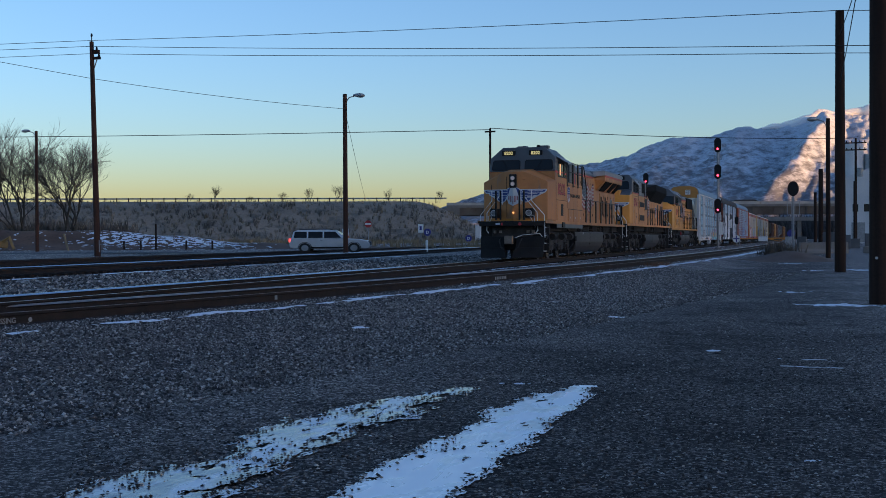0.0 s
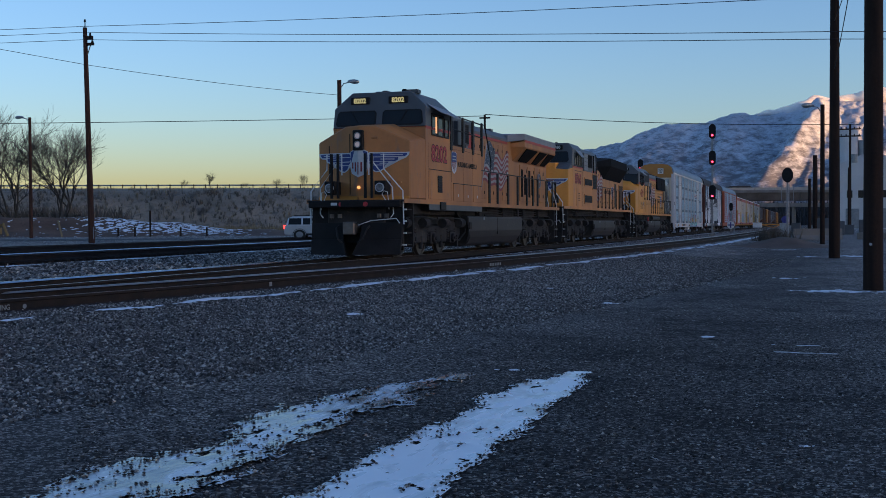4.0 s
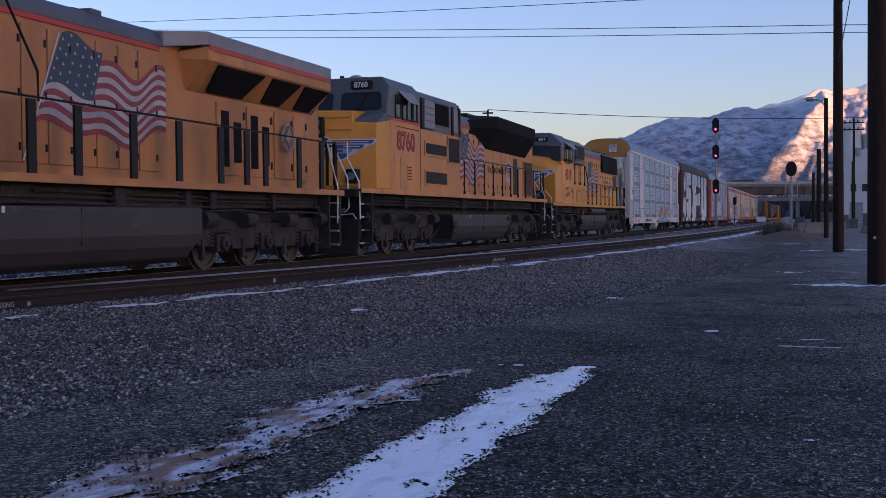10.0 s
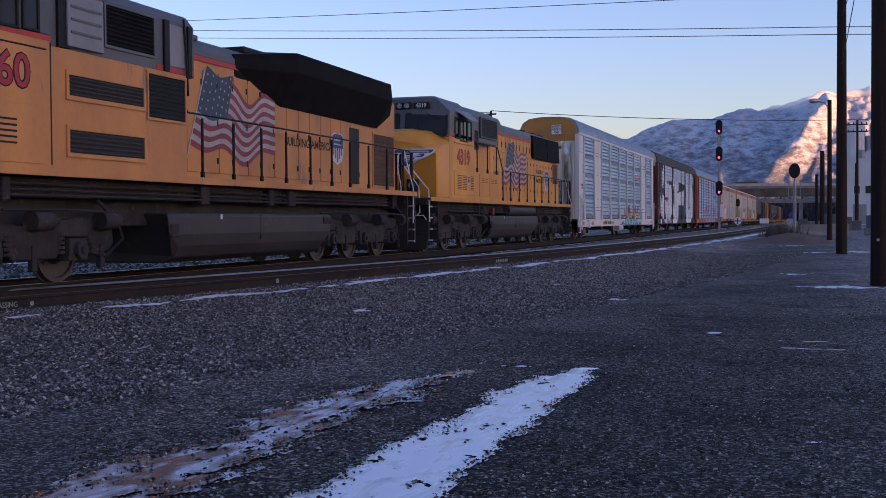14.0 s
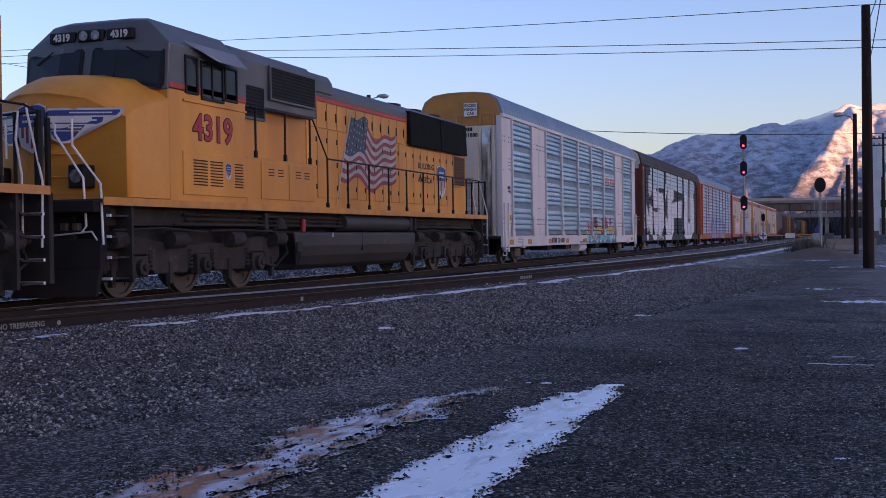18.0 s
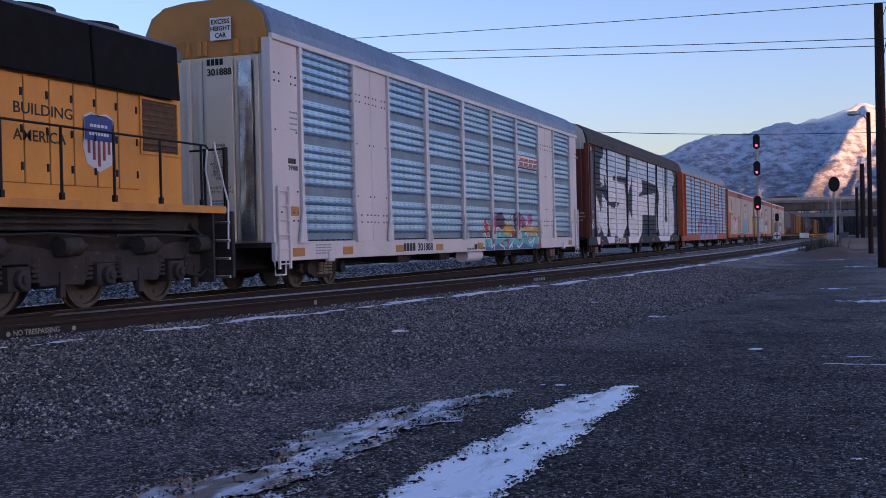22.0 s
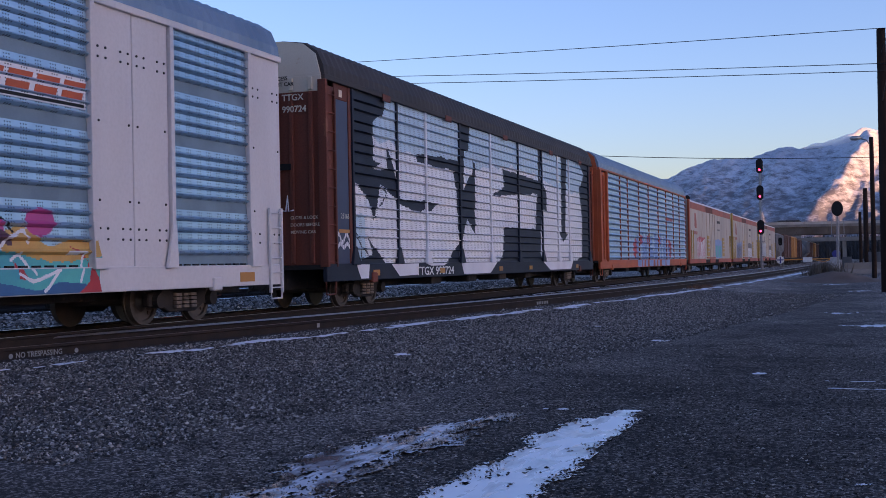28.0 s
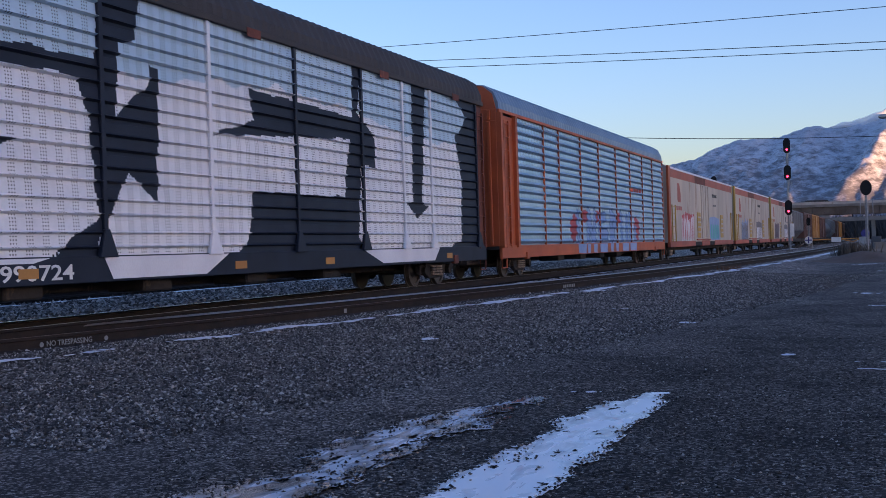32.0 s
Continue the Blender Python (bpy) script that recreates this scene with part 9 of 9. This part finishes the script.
    for k, y in enumerate(posts):
        white = k > 0 and paint(y, 3.0) in (W, 4) and paint(y, 1.6) in (W, 4)
        bm = bmesh.new()
        box(bm, 1.42, 1.50, y - .05, y + .05, 1.0, 5.12)
        loft(bm, [[(1.46, y - .22, .99), (1.55, y - .22, .99), (1.55, y + .22, .99), (1.46, y + .22, .99)], [(1.46, y - .06, 1.42), (1.52, y - .06, 1.42), (1.52, y + .06, 1.42), (1.46, y + .06, 1.42)]])
        part("side_post", bm, M_graf_white if white else M_graf_dark, e, bevel=.01)
    bx("side_plate", M_panelblue, e, (1.40, 1.45, 1.42, 2.08, 1.0, 4.75), .01, "dark blue painted panel")
    bx("panel_frame", M_rustred, e, (1.40, 1.47, 2.08, 2.22, 1.0, 5.1), .01)
    bx("panel_frame", M_rustred, e, (1.40, 1.46, 1.34, 1.42, 1.0, 5.1), .01)
    bx("panel_head", M_rustred, e, (1.40, 1.448, 1.42, 2.08, 4.75, 5.1), .01)
    bx("repair_card", M_rackcream, e, (1.448, 1.456, 1.62, 1.78, 4.82, 4.98))
    bx("side_plate", M_rustred, e, (1.40, 1.45, .78, 1.34, 1.0, 5.0), .01)
    bx("side_plate", M_rustred, e, (1.40, 1.45, 27.08, 27.55, 1.0, 5.1), .01)
    ladder(e, .80, 1.30, .95, 4.90, 1.46, M_rustred, 10)
    ladder(e, L - 1.25, L - .80, .95, 4.90, 1.46, M_rustred, 10)
    bx("corner_post", M_rustred, e, (1.36, 1.56, .70, .80, .95, 5.1), .01)
    for pts in (((2.33, 1.0), (3.09, .99), (3.03, .66), (2.58, .66)), ((4.48, .99), (6.38, 1.0), (6.26, .70), (5.0, .68)), ((6.9, 1.0), (8.65, 1.0), (8.3, .93), (7.3, .93)),
                ((9.86, 1.0), (13.40, 1.0), (12.66, .66), (10.07, .66)), ((19.1, 1.0), (23.79, .99), (23.43, .68), (20.15, .68))):
        poly("sill_graffiti", M_graf_white, e, list(pts), lambda u, v, w: (1.502 + w, u, v), .002)
    fit_words("car_number", "TTGX 990724", 6.15, .69, .22, 1.506, 3.0, M_whitepaint, e, .004)
    words("end_number", "990724", .20, M_rackcream, e, front(.50, 4.40, .668), 1.0, .003)
    words("end_number", "TTGX", .20, M_rackcream, e, front(.50, 4.66, .668), 1.0, .003)
    for k, t in enumerate(("CLOSE & LOCK", "DOORS BEFORE", "MOVING CAR")):
        words("door_stencil", t, .10, M_rackcream, e, front(.66, 2.02 - .16 * k, .668), 1.0, .001, .001)
    for k, t in enumerate(("EXCESS", "HEIGHT CAR")):
        words("warning_text", t, .12, M_black, e, front(.45, 5.12 - .13 * k, .66), 1.0, .002, .002, "CENTER")
    fit_words("plate_number", "23166", 1.62, 2.05, .12, 1.452, .45, M_rackcream, e)
    curve_bars("tag", M_graf_white, e, 1.45, 2.1, 1.55, .10, lambda u, v, w: (1.452 + w, u, v + .1 * math.sin(u * 14)), 7)
    curve_bars("tag", M_graf_white, e, 1.45, 2.1, 1.38, .10, lambda u, v, w: (1.452 + w, u, v + .05 * math.sin(u * 17)), 6)
    bx("reflector", M_door_y, e, (1.452, 1.458, 1.5, 2.1, 1.72, 1.80))
    for a in (3.3, 8.0, 13.6, 17.2, 24.3):
        bx("reflector", M_door_y, e, (1.5, 1.509, a, a + .4, .72, .86))
    for a in (4.0, 8.6, 14.2, 20.2, 25.0):
        bx("rust_patch_plate", M_rustred, e, (1.53, 1.545, a, a + .5, 5.02, 5.2), .01)
    bar("white_scrawl", M_graf_white, e, [(.30, .665, 2.5), (.35, .665, 2.25), (.55, .665, 2.2), (.6, .665, 2.55), (.62, .665, 2.2), (.75, .665, 2.22)], .018)
    bx("door_slot", M_black, e, (.1, .7, .665, .69, 3.12, 3.26))
    return e, L


def autorack_orange():
    e = empty("autorack_car", "orange-framed auto-carrier railcar with galvanised screens and pale blue graffiti", "railcar", "auto-carrier cars of the train")
    L = 28.5
    rack_body(e, L, M_orange, M_orange, M_undergrey)
    rack_roof(e, L, M_rackroof)
    end_doors(e, L, M_orange, M_orange, 4.85)
    bx("roof_rail", M_orange, e, (1.44, 1.53, .75, L - .75, 5.10, 5.20), .012)
    # angular pale letters with dark shadows over red clouds
    strokes = []
    for a, pts in ((10.1, ((0, 2.1), (.1, .75), (1.0, .75))), (11.6, ((0, .7), (.2, 2.25), (1.0, .8), (1.2, 2.2))), (13.6, ((.9, 2.1), (0, 2.0), (.1, .7), (1.1, .8))), (14.2, ((-.2, 1.4), (.7, 1.4))),
                   (15.6, ((0, .75), (.1, 2.3), (.9, 1.9), (.2, 1.45), (1.1, .75))), (17.6, ((0, 2.2), (.2, .8), (1.1, .7), (1.2, 2.1))), (19.5, ((0, 2.25), (0, .7), (1.0, .7), (1.1, 1.6)))):
        for p, q in zip(pts, pts[1:]):
            strokes.append((a + p[0], p[1], a + q[0], q[1]))
    clouds = ((9.5, 1.6, .5, .5), (11.2, 2.1, .6, .25), (13.1, 2.1, .5, .25), (17.2, 2.1, .5, .25), (20.9, 1.65, .6, .55))

    def paint(y, z):
        if z > 2.45 or not 8.9 < y < 21.7:
            return None
        best = 9.0
        for a, b, c, d in strokes:
            t = max(0, min(1, ((y - a) * (c - a) + (z - b) * (d - b)) / ((c - a) ** 2 + (d - b) ** 2)))
            best = min(best, math.hypot(y - a - t * (c - a), z - b - t * (d - b)))
        if best < .17:
            return 2
        if best < .25:
            return 4
        if any(((y - cy) / ry) ** 2 + ((z - cz) / rz) ** 2 < 1 + .5 * noise.noise((y * 2, z * 2, 5)) for cy, cz, ry, rz in clouds):
            return 3
        return None
    mats = [M_screen, M_screen_dull, M_spray_b, M_spray_r, M_deepblue]
    posts = [2.6, 5.65, 7.6, 10.7, 13.65, 16.8, 19.7, 22.5, 25.0, 27.75]
    rows = tuple((1.06 + k * .27, 1.33 + k * .27, 1) for k in range(15))
    for a, b in zip(posts, posts[1:]):
        painted = 7 < a < 20
        screen(e, a + .03, b - .03, 1.44, 0, mats, paint if painted else None, .05 if painted else None, .70, rows)
    for y in posts:
        bx("side_post", M_orange, e, (1.42, 1.50, y - .04, y + .04, 1.0, 5.12), .01)
    bx("side_plate", M_orange, e, (1.38, 1.46, .78, 2.54, 1.0, 5.05), .01)
    ladder(e, 1.2, 1.7, .95, 4.9, 1.47, M_orange, 10)
    for y in (.85, 2.3):
        bx("corner_post", M_orange, e, (1.40, 1.58, y - .10, y + .10, .95, 5.1), .01)
    bx("side_plate", M_orange, e, (1.40, 1.46, 27.8, 28.0 - .25, 1.0, 5.1), .01)
    for a, w2 in ((10.0, 1.2), (11.4, .5), (12.4, .6), (13.5, 1.3), (15.4, .5), (16.4, .5), (17.7, 1.3), (19.3, 1.4)):
        poly("sill_graffiti", M_spray_b, e, [(a, .66), (a + w2 - .08, .64), (a + w2, 1.0), (a - .06, 1.0)], lambda u, v, w: (1.502 + w, u, v), .002)
    curve_bars("logo_letters", M_red, e, 19.9, 22.2, 3.3, .2, lambda u, v, w: (1.48 + w, u, v), 4)
    return e, L


def reefer(k):
    e = empty("refrigerator_car", "dirty white refrigerated boxcar with red roof stripe and graffiti", "railcar", "refrigerated cars of the train")
    L = 27.8
    on = lambda off: (lambda u, v, w: (off + w, u, v))
    bm = bmesh.new()
    prism_y(bm, [(-1.5, .95), (1.5, .95), (1.5, 4.98), (1.2, 5.18), (-1.2, 5.18), (-1.5, 4.98)], .8, L - .8)
    b = part("body", bm, M_reefer, e, "stained white insulated body", bevel=.02)
    bx("roof_edge", M_snow, b, (1.22, 1.515, .85, L - .85, 4.96, 5.06), .01, "snow-dusted roof edge")
    for ya, yb, m in ((1.3, 9.6, M_reefer_red), (9.6, 13.9, M_rustred), (13.9, L - 1.3, M_reefer_red)):
        bx("top_stripe", m, b, (1.5, 1.512, ya, yb, 4.50, 4.94))
    bx("end_band", M_orange if k == 0 else M_reefer_y, b, (1.40, 1.52, .72, 1.25, .95, 5.1), .01)
    bx("end_band", M_reefer_y, b, (1.40, 1.516, L - 1.2, L - .75, 4.4, 5.0), .01)
    for ya, yb in ((.8, 9.3), (11.9, 15.2), (17.5, L - .8)):
        bx("side_sill", M_reefer_red, e, (1.36, 1.52, ya, yb, .70, 1.02), .012)
    bx("side_sill", M_undergrey, e, (1.34, 1.49, 9.3, 11.9, .72, 1.0), .012)
    bx("side_sill", M_undergrey, e, (1.34, 1.49, 15.2, 17.5, .72, 1.0), .012)
    d = bx("plug_door", M_reefer, e, (1.5, 1.56, 11.9, 14.9, 1.15, 4.5), .015)
    for y in (12.3, 13.3, 14.4):
        bar("lock_rod", M_reefer, d, [(1.585, y, 1.2), (1.585, y, 4.45)], .02)
    bx("door_track", M_reefer_red, b, (1.5, 1.575, 9.8, 15.2, 1.04, 1.12), .008)
    ladder(e, 1.35, 2.35, 1.0, 3.0, 1.53, M_reefer_y, 6)
    ladder(e, L - 2.2, L - 1.4, 1.0, 3.0, 1.53, M_reefer_y, 6)
    for y in (10.2, 20.4):
        v = bx("vent_panel", M_reefer_y, e, (1.5, 1.53, y, y + 1.25, 1.2, 2.75), .01, "yellow machinery door")
        for z in (1.5, 1.8, 2.1, 2.4):
            bx("vent_slat", M_reefer, v, (1.53, 1.545, y + .12, y + 1.13, z, z + .1))
    # faded emblem, lettering and spray paint
    poly("emblem", M_reefer_red, b, [(3.4, 3.35), (3.65, 3.2), (4.5, 3.2), (4.5, 3.7), (4.1, 4.25), (3.5, 4.25)], on(1.503), .002)
    curve_bars("lettering", M_reefer_red, b, 3.0, 4.9, 2.75, .22, on(1.503), 5)
    curve_bars("lettering", M_black, b, 16.8, 18.9, 3.85, .22, on(1.503), 6)
    curve_bars("lettering", M_hopper, b, 17.0, 18.6, 3.25, .14, on(1.503), 5)
    rnd = random.Random(30 + k)
    pale, dark = ((M_graf_white, M_spray_r), (M_hopper, M_spray_b), (M_hopper, M_plum))[k]
    for j in range(7):
        a = 4.6 + j * .62
        z = rnd.uniform(.98, 1.1)
        poly("graffiti", dark, b, [(a - .1, z + .2), (a + .55, z), (a + .75, z + 1.5), (a + .1, z + rnd.uniform(1.3, 1.7))], on(1.504 + .0006 * j), .001)
        for q in (0, .26):
            poly("graffiti", pale, b, [(a + q, z - .05), (a + q + .13, z - .05), (a + q + rnd.uniform(.05, .35), z + rnd.uniform(1.1, 1.7)), (a + q - .06, z + rnd.uniform(.9, 1.4))], on(1.510 + .0006 * j), .001)
    far = (M_teal, M_hopper, M_hopper)[k]
    poly("graffiti", M_spray_b if k == 0 else far, b, [(15.4, 1.05), (19.8, 1.05), (19.75, 2.45), (17.6, 2.6), (15.3, 2.5)], on(1.503), .002)
    for j in range(4):
        a = 15.7 + j * 1.0
        poly("graffiti", far if k == 0 else M_graf_white, b, [(a, 1.15), (a + .7, 1.12), (a + .55, 1.75), (a + .75, 2.0), (a + .1, 2.1)], on(1.507), .001)
    bx("underframe", M_undergrey, e, (-1.0, 1.0, .8, L - .8, .5, .95))
    for yc in (3.0, L - 3.0):
        car_truck(e, yc, keyed=False)
    coupler(e, 0, -1)
    coupler(e, L, 1)
    return e, L


def far_car(k):
    kinds = (("covered_hopper_car", "grey covered hopper car in the train", M_hopper, 4.6), ("boxcar", "weathered brown steel boxcar in the train", M_boxcar, 4.7), ("boxcar", "faded orange-yellow steel boxcar in the train", M_door_y, 4.7), ("boxcar", "weathered brown steel boxcar in the train", M_boxcar, 4.6),
             ("tank_car", "black tank car in the train", M_tankcar, 4.3))
    nm, lab, mat, h = kinds[k % 5]
    e = empty(nm, lab, "railcar", "mixed freight cars of the train")
    L = 18.0
    bm = bmesh.new()
    if nm == "tank_car":
        disc(bm, (0, L / 2, 2.6), 1.4, (0, 1, 0), L - 2.2, 20)
    elif nm == "boxcar":
        prism_y(bm, [(-1.5, 1.0), (1.5, 1.0), (1.5, h - .2), (0, h), (-1.5, h - .2)], .7, L - .7)
    else:
        loft(bm, [[(x * q, y, z) for x, z in ((-1.5, 2.0), (-.5, 1.0), (.5, 1.0), (1.5, 2.0), (1.5, h - .3), (.8, h), (-.8, h), (-1.5, h - .3))] for y, q in ((.9, 1), (L - .9, 1))])
    b = part("body", bm, mat, e)
    for j in range(11):
        if nm != "tank_car":
            bx("side_rib", mat, b, (1.5, 1.55, 1.2 + j * 1.55, 1.32 + j * 1.55, 1.9 if nm != "boxcar" else 1.05, h - .35))
    if nm == "boxcar":
        bx("sliding_door", mat, b, (1.5, 1.6, 7.4, 10.4, 1.1, h - .4), .01)
    bx("underframe", M_undergrey, e, (-1.2, 1.2, .5, L - .5, .6, 1.0))
    for yc in (2.4, L - 2.4):
        car_truck(e, yc, keyed=False)
    return e, L


TRAIN = []
FRONT = {0: 48.60, 1: 70.95, 2: 93.80, 3: 116.40, 4: 145.25, 5: 173.55, 6: 202.15}
y_next = 0.0
for k, make in enumerate([loco_lead, loco_mid, loco_rear, autorack_white, autorack_dark, autorack_orange] + [lambda j=j: reefer(j) for j in range(3)] + [lambda j=j: far_car(j) for j in range(9)]):
    e, L = make()
    y0 = FRONT.get(k, y_next)
    TRAIN.append((e, y0))
    y_next = y0 + L


SLIP = ((0, -.27), (3, -.27), (5.5, -.15), (7, -.07), (9, 0), (23, 0), (27, -.28), (32, -.66))     # the train gathers speed a little


def rolled(t):
    """Metres that the train has rolled by t seconds."""
    for (a, p), (b, q) in zip(SLIP, SLIP[1:]):
        if a <= t <= b:
            return SPEED * t - p - (q - p) * (t - a) / (b - a)
    return SPEED * t - SLIP[-1][1]


def motions():
    for e, y0 in TRAIN:
        walk(e, [(t, pose(TRACK_X, y0 - rolled(t), RAIL)) for t in range(0, 33)])
    for w, r, c in WHEELSETS:
        n = math.ceil(32 * math.degrees(SPEED * 1.03 / r) / 80)
        walk(w, [(32 * k / n, Matrix.Translation(c) @ Matrix.Rotation(rolled(32 * k / n) / r, 4, "X")) for k in range(n + 1)])


motions()
